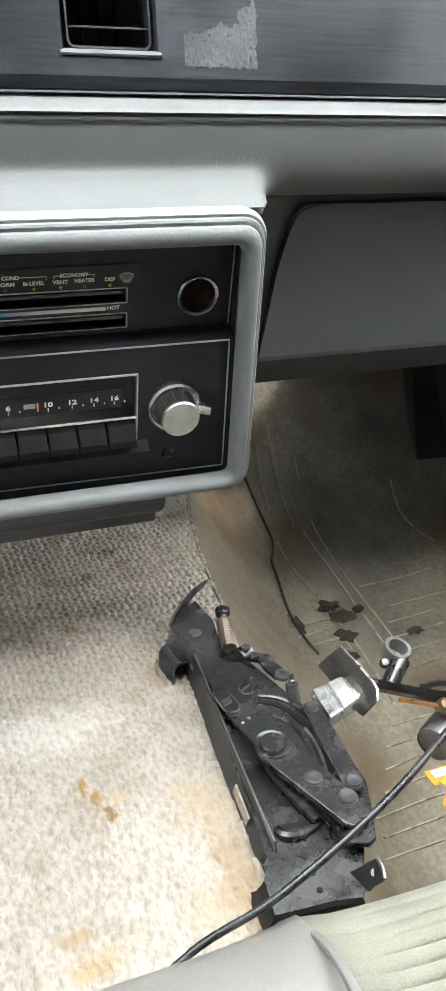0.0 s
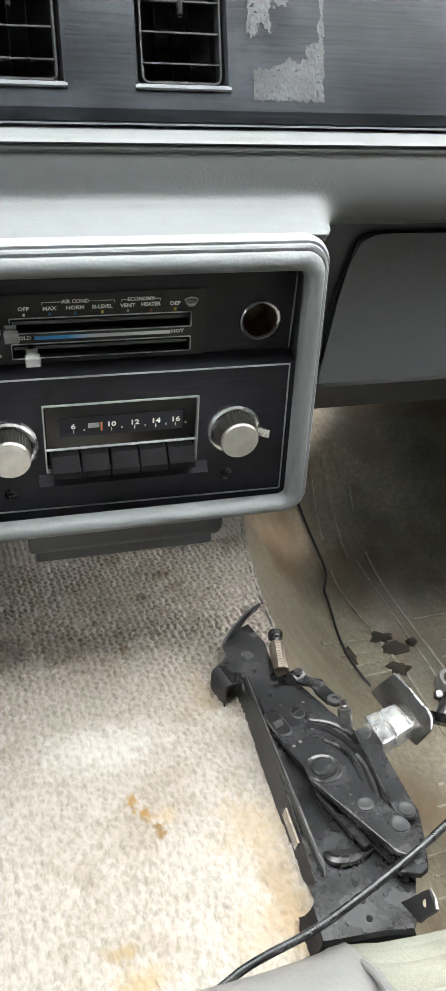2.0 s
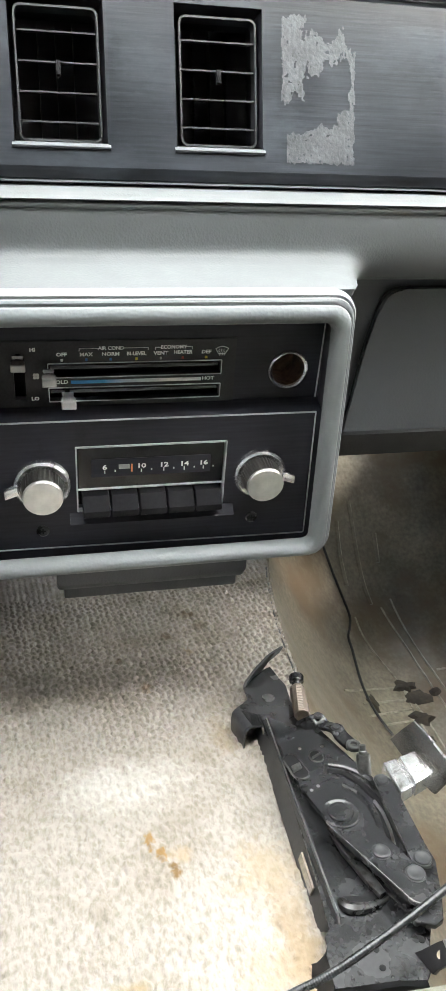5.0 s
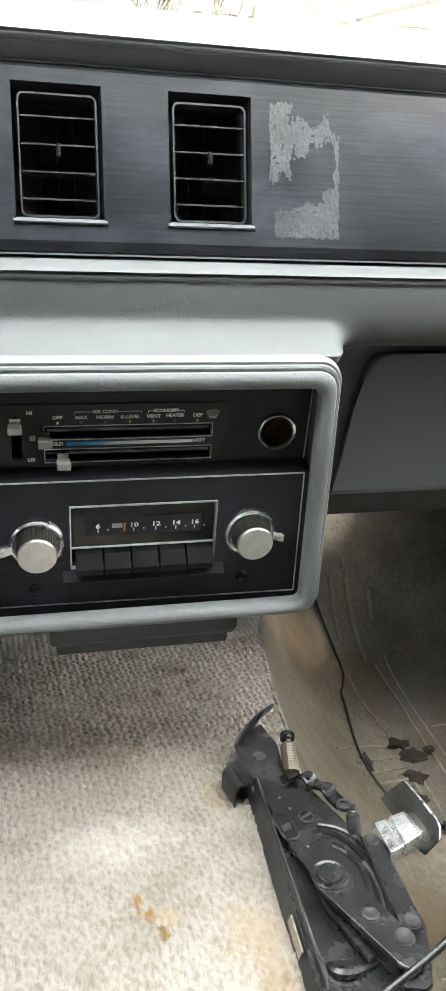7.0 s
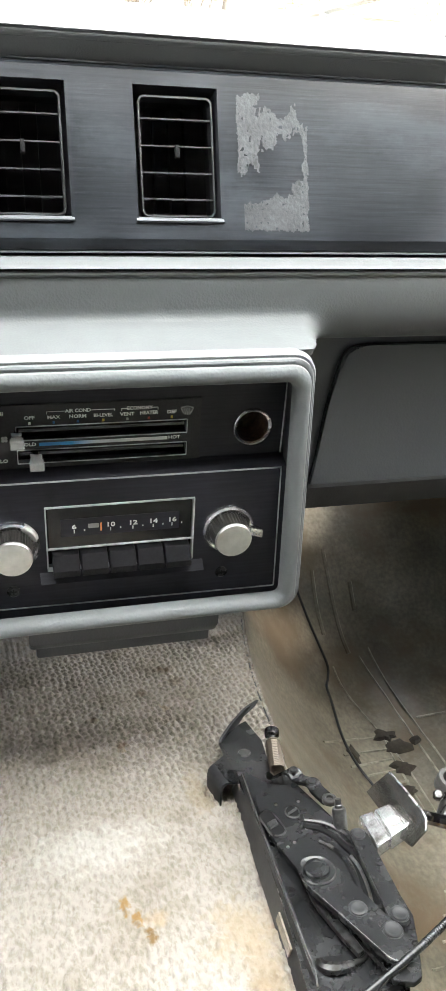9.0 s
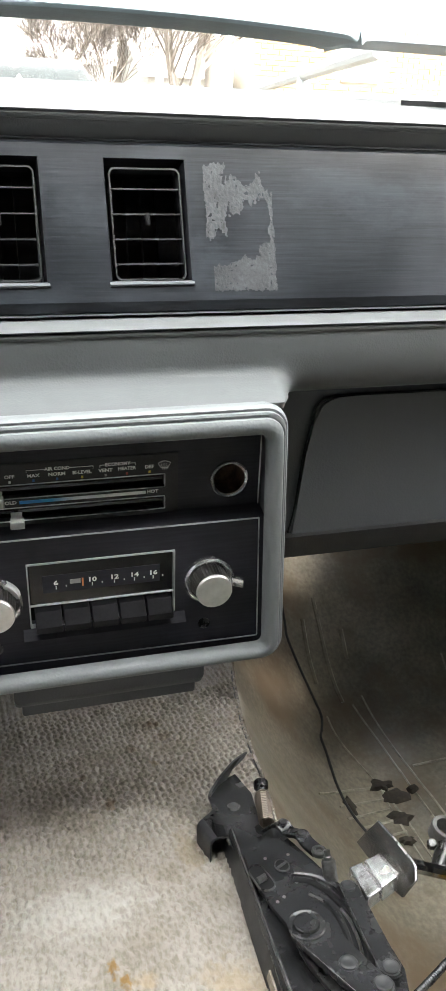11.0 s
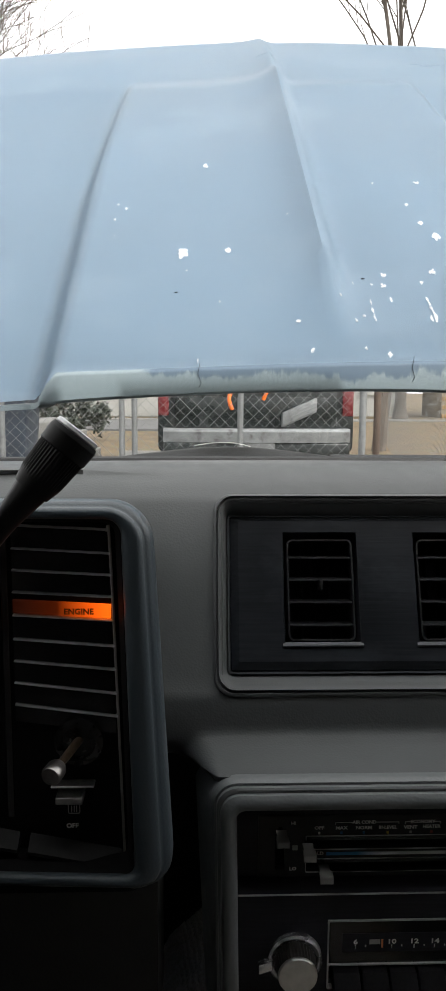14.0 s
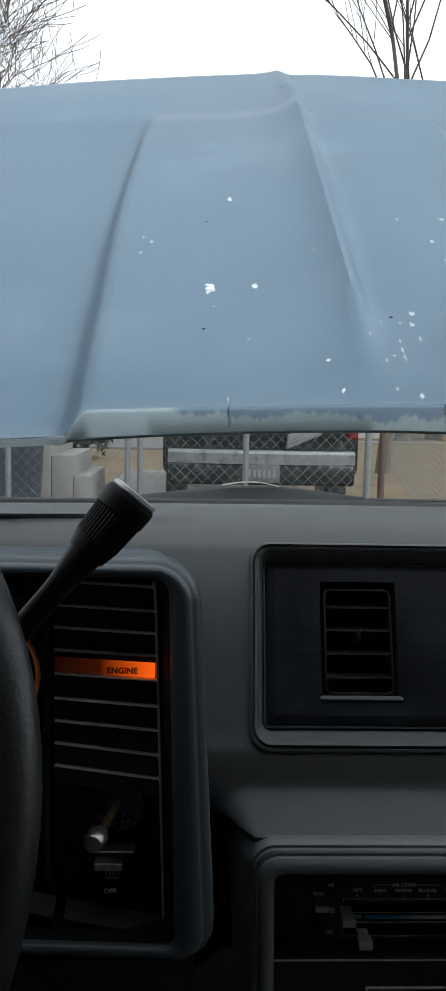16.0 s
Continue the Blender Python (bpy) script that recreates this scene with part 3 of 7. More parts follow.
bm = bmesh.new()
steps = [(0.0208, 1, -0.0012, 0.013), (0.0204, 1, 0.0006, 0.013), (0.0190, 1, 0.0014, 0.012), (0.0176, 1, 0.0016, 0.012), (0.0169, 1, -0.0016, 0.0118), (0.0154, 1, -0.0016, 0.0115), (0.0147, 1, 0.0016, 0.011), (0.0136, 1, 0.0012, 0.0105), (0.0118, 0.90, 0.0006, 0.010), (0.0095, 0.62, 0.0, 0.008), (0.0072, 0.32, 0.0, 0.007), (0.0052, 0.10, -0.0004, 0.006), (0.0040, 0.0, -0.0012, 0.005), (0.0024, 0.0, -0.0040, 0.004), (-0.0010, 0.0, -0.0045, 0.003)]
loft(bm, [[around_panel(u, v, share, extra) for u, v in rrect(X0 - d * 0.54, X1 + d, Z0 - d * 0.74, Z1 + d * 0.62, r, 8)] for d, share, extra, r in steps])
part("panel_surround", bm, VINYL, dash, "grey moulding that slopes in from a groove", angle=45)

VENTS = [(-0.0708, -0.0196), (0.0196, 0.0705)]
VZ0, VZ1 = 0.8962, 0.9667
EDGE = 0.0060
panel = part("vent_panel", holed_plate(bmesh.new(), X0 + EDGE, X1 - EDGE, Z0 + EDGE, Z1 - EDGE * 0.5, [(a, b, VZ0, VZ1) for a, b in VENTS], -0.001, 0.0025, on_panel), PANEL, dash, "scuffed dark brushed trim panel", smooth=False)
bm = bmesh.new()
loft(bm, [[on_panel(u, v, h) for u, v in rrect(X0 + EDGE * k, X1 - EDGE * k, Z0 + EDGE * k, Z1 - EDGE * 0.5 * k, 0.0015, 3)] for k, h in ((0.06, -0.0046), (0.06, -0.0012), (0.14, -0.0004), (0.9, 0.0022), (1.0, 0.0025))])
part("bevelled_edge", bm, PANEL, panel, "edge of the panel that falls away", angle=25)
bm = bmesh.new()
ring_plate(bm, rrect(X0 - 0.0012, X1 + 0.0012, Z0 - 0.0012, Z1 + 0.0012, 0.002, 3), rrect(X0 - 0.0002, X1 + 0.0002, Z0 - 0.0002, Z1 + 0.0002, 0.002, 3), -0.0046, -0.0002, on_panel)
part("edge_trim", bm, GLOVE, panel, "thin grey edge line")


def residue(bm, x0, x1, z0, z1, keep, cell=0.0005, h=0.0029):
    """Flakes left of a torn sticker: small cells kept by a rule."""
    grid = {}
    nx, nz = int((x1 - x0) / cell), int((z1 - z0) / cell)

    def vert(i, j):
        if (i, j) not in grid:
            grid[i, j] = bm.verts.new(on_panel(x0 + i * cell, z0 + j * cell, h))
        return grid[i, j]

    for i in range(nx):
        for j in range(nz):
            if keep((i + 0.5) / nx, (j + 0.5) / nz):
                bm.faces.new((vert(i, j), vert(i + 1, j), vert(i + 1, j + 1), vert(i, j + 1)))
    return bm


def torn(u, v):
    w = noise.noise(Vector((u * 7, v * 9, 1.3))) * 0.12 + noise.noise(Vector((u * 25, v * 30, 4.0))) * 0.05
    spot = noise.noise(Vector((u * 22, v * 30, 9.0))) > 0.50
    column = u > 0.03 + 0.3 * abs(w) and u < 0.33 + 0.6 * w and v > 0.43 + 0.8 * w
    arch = v > 0.64 + w + 0.10 * abs(u - 0.45) and v < 0.90 - 0.18 * max(0, u - 0.3) + 1.4 * w and u > 0.2
    right = u > 0.89 + 0.4 * w and 0.2 < v < 0.70
    foot = v < 0.17 + 0.22 * u + 0.7 * w and u > 0.10 and v < 0.42
    return (column or arch or right or foot) and not spot and u < 0.97 - 0.4 * abs(w) and 0.02 + 0.3 * abs(w) < v < 0.98 - 0.4 * abs(w)


part("sticker_residue", residue(bmesh.new(), 0.0800, 0.1290, 0.8885, 0.9675, torn), RESIDUE, panel, "pale torn sticker residue", smooth=False)


def vent(x0, x1):
    w = thing("air_vent", on_panel((x0 + x1) / 2, VZ0), "dark rectangular air vent with slats and a light sill", "air vent", "dashboard air vents")
    z0, z1 = VZ0, VZ1
    bm = bmesh.new()
    loft(bm, [[on_panel(u, v, h) for u, v in rrect(x0 + 0.0002, x1 - 0.0002, z0 + 0.0002, z1 - 0.0002, 0.0012, 2)] for h in (0.002, -0.034)], end=True)
    part("duct", bm, DUCT, w)
    bm = bmesh.new()
    a, b, c, d = x0 + 0.0030, x1 - 0.0026, z0 + 0.0022, z1 - 0.0040
    ring_plate(bm, rrect(a, b, c, d, 0.004, 4), rrect(a + 0.0011, b - 0.0011, c + 0.0011, d - 0.0011, 0.003, 4), -0.010, -0.0010, on_panel)
    part("frame", bm, SLAT, w, "rounded grey inner frame")
    for k in range(4):
        v = c + (d - c) * (0.150 + 0.222 * k)
        bm = bmesh.new()
        loft(bm, [[on_panel(u, v + dz, h) for dz, h in ((0.0004, -0.0022), (-0.0004, -0.0022), (0.0031, -0.016), (0.0038, -0.016))] for u in (a + 0.0014, b - 0.0014)], True, True)
        slat = part("slat", bm, SLAT, w, smooth=False)
        if k == 2:
            part("tab", made_box(((a + b) / 2 - 0.0013, -0.0035, 0), ((a + b) / 2 + 0.0013, 0.0, 0.0070), 0.0006, 2, lambda x, y, z: on_panel(x, v - 0.0068 + z, -0.003 - y * 1.2)), CAVITY, slat, "small sliding tab")
    for k in range(3):
        u = a + (b - a) * (0.28 + 0.22 * k)
        part("vane", prism(bmesh.new(), [(u, c), (u + 0.001, c), (u + 0.001, d), (u, d)], -0.032, -0.024, on_panel), DUCT, w, smooth=False)
    bm = bmesh.new()
    sill = [(0.0030, -0.0015), (0.0030, 0.0020), (-0.0006, 0.0042), (-0.0020, 0.0036), (-0.0020, 0.001)]
    loft(bm, [[on_panel(u, z0 - 0.0006 + dz * 0.6, h) for dz, h in sill] for u in (x0 - 0.0014, x1 + 0.0014)], True, True)
    part("sill", bm, GLOVE, w, "grey sloping sill", smooth=False)


for a, b in VENTS:
    vent(a, b)

# ---- console frame round radio and heater controls ----
frame_thing = thing("centre_console", (0, 0.07, 0.64), "light grey padded vinyl console frame with a deep visor", "console")
bm = bmesh.new()
# (outwards, y, corner radius, extra rise of the upper edge)
ringset = [(0.0000, 0.0225, 0.005, 0.8165, 0.6602, 0), (0.0008, 0.0175, 0.006, 0.8172, 0.6590, 0), (0.0025, 0.0143, 0.008, 0.8190, 0.6570, 0), (0.0045, 0.0131, 0.010, 0.8215, 0.6550, 0), (0.0065, 0.0130, 0.011, 0.8240, 0.6531, 0), (0.0085, 0.0139, 0.012, 0.8262, 0.6513, 0), (0.0098, 0.0154, 0.012, 0.8279, 0.6501, 0),
           (0.0101, 0.0176, 0.012, 0.8282, 0.6498, 0), (0.0112, 0.0174, 0.013, 0.8302, 0.6489, 0), (0.0122, 0.0182, 0.013, 0.8313, 0.6481, 0), (0.0124, 0.0205, 0.013, 0.8315, 0.6479, 0), (0.0136, 0.0206, 0.014, 0.8331, 0.6471, 0), (0.0148, 0.0226, 0.015, 0.8343, 0.6459, 0), (0.0157, 0.0275, 0.016, 0.8349, 0.6447, 0.08), (0.0164, 0.0400, 0.017, 0.8338, 0.6441, 0.35), (0.0168, 0.0720, 0.018, 0.8300, 0.6441, 1.0)]


def console_x(u, v, flare=0.0):
    """The console leans: its passenger side spreads towards the foot, the other side narrows, and both flare backwards near the top."""
    low = (0.8165 - v) / 0.157
    x = u * (1 + 0.055 * low) if u > 0 else u * (1 - 0.028 * low) - 0.0022
    return x + math.copysign(flare * (0.004 + 0.006 * max(0.0, 1 - low)) * ease((0.834 - v) / 0.030), u)


loops = []
for d, y, r, top, low, flare in ringset:
    loops.append([Vector((console_x(u, v, flare), y, v)) for u, v in rrect(-0.1035 - d, 0.1035 + d, low, top, r, 8)])
loft(bm, loops)
part("bezel", bm, VINYL_SOFT, frame_thing, "pebbled light grey rim with stepped edge", angle=38)
# inner wall of the rim as its own black piece
bm = bmesh.new()
loft(bm, [[Vector((console_x(u, v), y, v)) for u, v in rrect(-0.1035 - d, 0.1035 + d, low, top, 0.005, 8)] for d, y, top, low in ((0.0003, 0.0222, 0.8167, 0.6600), (0.0003, 0.0235, 0.8167, 0.6592), (0.0045, 0.0345, 0.8170, 0.6515), (0.0050, 0.0470, 0.8170, 0.6510))])
part("inner_wall", bm, BLACK, frame_thing, "black inner wall of the rim")
# body behind the bezel, narrowing towards the floor
bm = bmesh.new()
loft(bm, [[Vector((u * k, y, v)) for u, v in rrect(-0.121, 0.121, 0.643, 0.822, 0.012, 4)] for y, k in ((0.05, 0.985), (0.12, 0.95), (0.24, 0.80))], False, True)
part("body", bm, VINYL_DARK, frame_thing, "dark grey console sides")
bm = bmesh.new()
loft(bm, [[Vector((u, y, v)) for u, v in rrect(-0.062, 0.0755, z0, 0.648, 0.003, 2)] for y, z0 in ((0.050, 0.612), (0.054, 0.606), (0.17, 0.600))], True, True)
tray = part("lower_tray", bm, GLOVE, frame_thing, "dark grey lower tray")
part("tray_lip", made_box((-0.0575, 0.058, 0.5935), (0.0715, 0.17, 0.6070), 0.002), GLOVE, tray)

# black faces
faces = thing("faceplate", (0, 0.033, 0.656), "black console faceplate with thin silver border lines", "faceplate")
on_face, on_upper = face_on(0.033), face_on(0.045)
part("lower_face", holed_plate(bmesh.new(), -0.1090, 0.1145, 0.6500, 0.7525, [(-0.0468, 0.0490, 0.6870, 0.7345)], -0.004, 0.0, on_face), BLACK, faces, "black radio surround", smooth=False)
BORE = [(0.0876 - 0.0122 * math.cos(radians(a)), 0.0876 + 0.0122 * math.cos(radians(a)), 0.777 - 0.0122 * math.sin(radians(a)), 0.777 + 0.0122 * math.sin(radians(a))) for a in (12, 28, 45, 62, 78)]
part("upper_face", holed_plate(bmesh.new(), -0.1085, 0.1115, 0.7525, 0.8180, BORE + [(-0.0600, 0.0440, 0.7605, 0.7690), (-0.0600, 0.0440, 0.7760, 0.7845), (-0.0800, -0.0735, 0.7620, 0.7865)], -0.004, 0.0, on_upper), BLACK, faces, "recessed black heater surround", smooth=False)
part("slot_backing", prism(bmesh.new(), rrect(-0.1, 0.06, 0.756, 0.806, 0.002, 2), -0.012, -0.008, on_upper), CAVITY, faces, smooth=False)
bm = bmesh.new()
loft(bm, [[Vector((x, y, z)) for y, z in ((0.046, 0.7575), (0.0345, 0.7545), (0.0325, 0.7532), (0.0325, 0.7518), (0.034, 0.7512), (0.046, 0.7512))] for x in (-0.1075, 0.1095)], True, True)
part("ledge", bm, BLACK, faces, "sloping black ledge")
part("border_line", made_box((-0.1045, 0.0318, 0.7520), (0.1060, 0.0326, 0.7529)), SILVER, faces)
LOWER_LINE = [(-0.1045, 0.7520), (-0.1030, 0.6610), (-0.1022, 0.6602), (0.1085, 0.6576), (0.1094, 0.6583), (0.1060, 0.7520)]
bm = bmesh.new()
for (ua, va), (ub, vb) in zip(LOWER_LINE, LOWER_LINE[1:]):
    n = Vector((va - vb, ub - ua)).normalized() * 0.0004
    prism(bm, [(ua - n.x, va - n.y), (ub - n.x, vb - n.y), (ub + n.x, vb + n.y), (ua + n.x, va + n.y)], 0.0, 0.0006, on_face)
for ua, ub in ((-0.1045, -0.1050), (0.1085, 0.1088)):
    prism(bm, [(ua - 0.0004, 0.7560), (ua + 0.0004, 0.7560), (ub + 0.0004, 0.8160), (ub - 0.0004, 0.8160)], 0.0, 0.0006, on_upper)
part("border_line", bm, SILVER, faces, smooth=False)

# ---- radio ----
radio = thing("car_radio", (0, 0.033, 0.68), "old push-button car radio with two aluminium knobs", "radio")
part("dial_glass", made_box((-0.0450, 0.0335, 0.7045), (0.0472, 0.0365, 0.7330)), BLACK_GLOSS, radio, "glossy black tuning dial", smooth=False)
part("recess", made_box((-0.0466, 0.041, 0.6872), (0.0488, 0.044, 0.7343)), CAVITY, radio, smooth=False)
bm = bmesh.new()
ring_plate(bm, rrect(-0.0468, 0.0490, 0.6870, 0.7345, 0.0008, 2), rrect(-0.0459, 0.0481, 0.6878, 0.7336, 0.0006, 2), -0.003, 0.0012, on_face)
part("trim", bm, SILVER, radio, "thin silver outline", smooth=False)
part("trim", made_box((-0.0459, 0.0320, 0.7030), (0.0481, 0.0336, 0.7038)), SILVER, radio, "thin silver divider", smooth=False)
dial = part("dial_strip", made_box((-0.0373, 0.0330, 0.7118), (0.0390, 0.0336, 0.7245)), BLACK, radio, smooth=False)
for text, x in (("6", -0.0289), ("10", -0.0058), ("12", 0.0086), ("14", 0.0218), ("16", 0.0343)):
    lettering(text, 0.0032, (x, 0.0328, 0.7187), dial, WHITE_INK, 'white number "%s"' % text, wide=1.3)
    bm = bmesh.new()
    for k in range(2):
        box(bm, (x - 0.0003 + k * 0.0065, 0.0327, 0.7142 + 0.0012 * k), (x + 0.0003 + k * 0.0065, 0.0330, 0.7165))
    part("tick", bm, WHITE_INK, dial, smooth=False)
part("name_bar", made_box((-0.0200, 0.0327, 0.7172), (-0.0132, 0.0330, 0.7203)), GREY_INK, dial, "pale name plate", smooth=False)
part("pointer", made_box((-0.0124, 0.0322, 0.7150), (-0.0114, 0.0330, 0.7205)), ORANGE_INK, dial, "orange pointer", smooth=False)
for k in range(5):
    x0 = -0.0434 + k * 0.01815
    bm = bmesh.new()
    loft(bm, [[Vector((u, y, v)) for u, v in rrect(x0, x0 + 0.0168, z0, z1, 0.0008, 2)] for y, z0, z1 in ((0.040, 0.6885, 0.7020), (0.0290, 0.6880, 0.7005), (0.0225, 0.6882, 0.6935), (0.0220, 0.6886, 0.6928))], False, True)
    part("push_button", bm, BUTTON, radio, "ribbed black push button", angle=25)
bm = bmesh.new()
loft(bm, [[Vector((x0, y, z)) for y, z in ((0.034, 0.6868), (0.0270, 0.6805), (0.0285, 0.6795), (0.034, 0.6795))] for x0 in (-0.0515, 0.0560)], True, True)
part("sill", bm, BLACK, radio, "worn black sill below the buttons", smooth=False)


def radio_knob(x, z, tab_side):
    m = thing("radio_knob", (x, 0.033, z), "aluminium radio knob on a knurled smoked sleeve", "knob", "radio knobs")
    bm = bmesh.new()
    revolve(bm, [(0.0130, 0.0), (0.0172, 0.0), (0.0172, 0.0035), (0.0158, 0.0048), (0.0140, 0.0042), (0.0130, 0.0025)], (x, 0.033, z), (0, -1, 0), 40)
    part("ring", bm, CHROME, m, "chrome outer ring")
    bm = bmesh.new()
    n = 72
    prof = [(0.0118, 0.002), (0.0130, 0.003), (0.0124, 0.0140), (0.0119, 0.0150), (0.006, 0.0151)]
    q = Vector((0, 0, 1)).rotation_difference(Vector((0, -1, 0))).to_matrix()
    loft(bm, [[Vector((x, 0.033, z)) + q @ Vector(((r - (0.0006 if (k % 2 and 0 < i < 3) else 0)) * math.cos(2 * math.pi * k / n), (r - (0.0006 if (k % 2 and 0 < i < 3) else 0)) * math.sin(2 * math.pi * k / n), h)) for k in range(n)] for i, (r, h) in enumerate(prof)], True, True)
    part("sleeve", bm, KNURL, m, "knurled smoked sleeve", angle=20)
    bm = bmesh.new()
    revolve(bm, [(0.0117, 0.0), (0.0121, 0.0006), (0.0121, 0.0022), (0.0115, 0.0030), (0.0002, 0.0031)], (0, 0, 0), (0, -1, 0), 48)
    cap = part("cap", bm, ALU, m, "turned aluminium cap")
    cap.matrix_parent_inverse = Matrix.Identity(4)
    cap.location = (0, -0.0149, 0)
    bm = bmesh.new()
    box(bm, (x + tab_side * 0.0145, 0.0255, z - 0.0035), (x + tab_side * 0.0232, 0.0305, z + 0.0030), 0.0009, 2, lambda a, b, c: Vector((a, b, c - 0.35 * abs(a - x - tab_side * 0.0145))))
    part("tab", bm, CHROME, m, "small chrome lever tab")


radio_knob(-0.0676, 0.7093, -1)
radio_knob(0.0722, 0.7093, 1)


def screw(x, z, y):
    s = thing("screw", (x, y, z), "black cross-head screw in the faceplate", "screw", "faceplate screws")
    bm = bmesh.new()
    revolve(bm, [(0.0040, -0.001), (0.0042, 0.0006), (0.0032, 0.0014), (0.0030, 0.0006), (0.0003, 0.0008)], (x, y, z), (0, -1, 0), 20)
    part("head", bm, STEEL_BLACK, s)
    bm = bmesh.new()
    box(bm, (x - 0.0018, y - 0.0012, z - 0.0004), (x + 0.0018, y - 0.0006, z + 0.0004))
    box(bm, (x - 0.0004, y - 0.00125, z - 0.0018), (x + 0.0004, y - 0.0006, z + 0.0018))
    part("cross_slot", bm, CAVITY, s, smooth=False)


screw(-0.069, 0.6736, 0.033)
screw(0.070, 0.6736, 0.033)

# ---- heater controls ----
heat = thing("heater_control", (-0.02, 0.045, 0.754), "charcoal heater control plate with two lever slots and white lettering", "heater control")
plate = part("plate", holed_plate(bmesh.new(), -0.0906, 0.0530, 0.7545, 0.7985, [(-0.0600, 0.0440, 0.7605, 0.7690), (-0.0600, 0.0440, 0.7760, 0.7845), (-0.0800, -0.0735, 0.7620, 0.7865)], 0.0, 0.0012, on_upper), CLIMATE, heat, "dusty charcoal plate", smooth=False)
INK = face_on(0.0436)
for text, x, z, cap, ink in (("OFF", -0.0520, 0.7902, 0.0022, WHITE_INK), ("MAX", -0.0378, 0.7900, 0.0022, WHITE_INK), ("NORM", -0.0235, 0.7900, 0.0022, WHITE_INK), ("BI-LEVEL", -0.0082, 0.7900, 0.0022, WHITE_INK),
                             ("VENT", 0.0065, 0.7900, 0.0022, WHITE_INK), ("HEATER", 0.0199, 0.7903, 0.0022, WHITE_INK), ("DEF", 0.0343, 0.7902, 0.0022, WHITE_INK), ("AIR COND", -0.0232, 0.7937, 0.0022, WHITE_INK),
                             ("ECONOMY", 0.0142, 0.7937, 0.0022, WHITE_INK), ("HI", -0.0684, 0.7935, 0.0022, WHITE_INK), ("LO", -0.0684, 0.7625, 0.0022, WHITE_INK), ("COLD", -0.0537, 0.7728, 0.0022, WHITE_INK), ("HOT", 0.0362, 0.7728, 0.0022, WHITE_INK)):
    lettering(text, cap, (x, 0.0436, z), plate, ink, 'white lettering reading "%s"' % text, wide=1.12 if len(text) < 6 else 1.0)
bm = bmesh.new()
for x0, x1, xa, xb in ((-0.0418, -0.0305, -0.0418, -0.0012), (-0.0160, -0.0012, -0.0418, -0.0012), (0.0030, 0.0075, 0.0030, 0.0255), (0.0208, 0.0255, 0.0030, 0.0255)):
    box(bm, (x0, 0.0434, 0.7936), (x1, 0.0437, 0.7939))
    xe = xa if x0 == xa else xb
    box(bm, (xe - 0.00015, 0.0434, 0.7922), (xe + 0.00015, 0.0437, 0.7939))
part("bracket_line", bm, WHITE_INK, plate, smooth=False)
for x, ink in ((-0.0520, WHITE_INK), (-0.0378, BLUE_INK), (-0.0235, BLUE_INK), (-0.0082, YELLOW_INK), (0.0065, GREY_INK), (0.0199, RED_INK), (0.0343, YELLOW_INK)):
    part("mark", made_box((x - 0.0007, 0.0432, 0.7861), (x + 0.0007, 0.0437, 0.7876)), ink, plate, smooth=False)
for z0, z1 in ((0.7605, 0.7690), (0.7760, 0.7845)):
    bm = bmesh.new()
    ring_plate(bm, rrect(-0.0605, 0.0445, z0 - 0.0005, z1 + 0.0005, 0.0005, 1), rrect(-0.0600, 0.0440, z0, z1, 0.0004, 1), 0.0012, 0.0018, on_upper)
    part("slot_trim", bm, SILVER, plate, "thin silver slot outline", smooth=False)
    part("slot_rail", made_box((-0.059, 0.0475, (z0 + z1) / 2 - 0.0008), (0.043, 0.049, (z0 + z1) / 2 + 0.0012)), BLACK_GLOSS, plate, smooth=False)


def temperature_bar():
    m, nt, links, p = nodes_of("blue_to_white_ink")
    co = nt.new("ShaderNodeTexCoord").outputs["Generated"]
    sp = nt.new("ShaderNodeSeparateXYZ")
    links.new(co, sp.inputs[0])
    links.new(ramp(nt, links, sp.outputs[0], [(0.0, (0.01, 0.19, 0.55)), (0.25, (0.04, 0.32, 0.62)), (0.42, (0.62, 0.68, 0.74)), (0.7, (0.86, 0.86, 0.85))]), p.inputs["Base Color"])
    p.inputs["Roughness"].default_value = 0.5
    return m


part("temperature_bar", made_box((-0.0472, 0.0432, 0.7717), (0.0318, 0.0437, 0.7737)), temperature_bar(), plate, "stripe fading from blue to white", smooth=False)
bm = bmesh.new()
prism(bm, [(0.0400, 0.7925), (0.0480, 0.7925), (0.0465, 0.7890), (0.0415, 0.7890)], 0.0012, 0.0015, on_upper)
icon = part("defrost_icon", bm, CLIMATE, plate, smooth=False)
bm = bmesh.new()
tube(bm, smooth_path([(0.0400, 0.0436, 0.7922), (0.0440, 0.0436, 0.7936), (0.0480, 0.0436, 0.7922)], 5), 0.00022, 5)
tube(bm, [(0.0480, 0.0436, 0.7922), (0.0462, 0.0436, 0.7890), (0.0418, 0.0436, 0.7890), (0.0400, 0.0436, 0.7922)], 0.00022, 5)
for x in (0.0425, 0.0440, 0.0455):
    tube(bm, smooth_path([(x, 0.0436, 0.7877), (x + 0.0005, 0.0436, 0.7892), (x - 0.0005, 0.0436, 0.7908), (x, 0.0436, 0.7920)], 4), 0.0002, 5)
part("icon_line", bm, WHITE_INK, icon)
bm = bmesh.new()
for k in range(4):
    a = radians(45 + 90 * k)
    prism(bm, [(-0.0672 + 0.0012 * math.cos(a) + 0.0010 * math.cos(b), 0.7770 + 0.0012 * math.sin(a) + 0.0010 * math.sin(b)) for b in [2 * math.pi * j / 10 for j in range(10)]], 0.0012, 0.0015, on_upper)
part("fan_icon", bm, GREY_INK, plate, smooth=False)


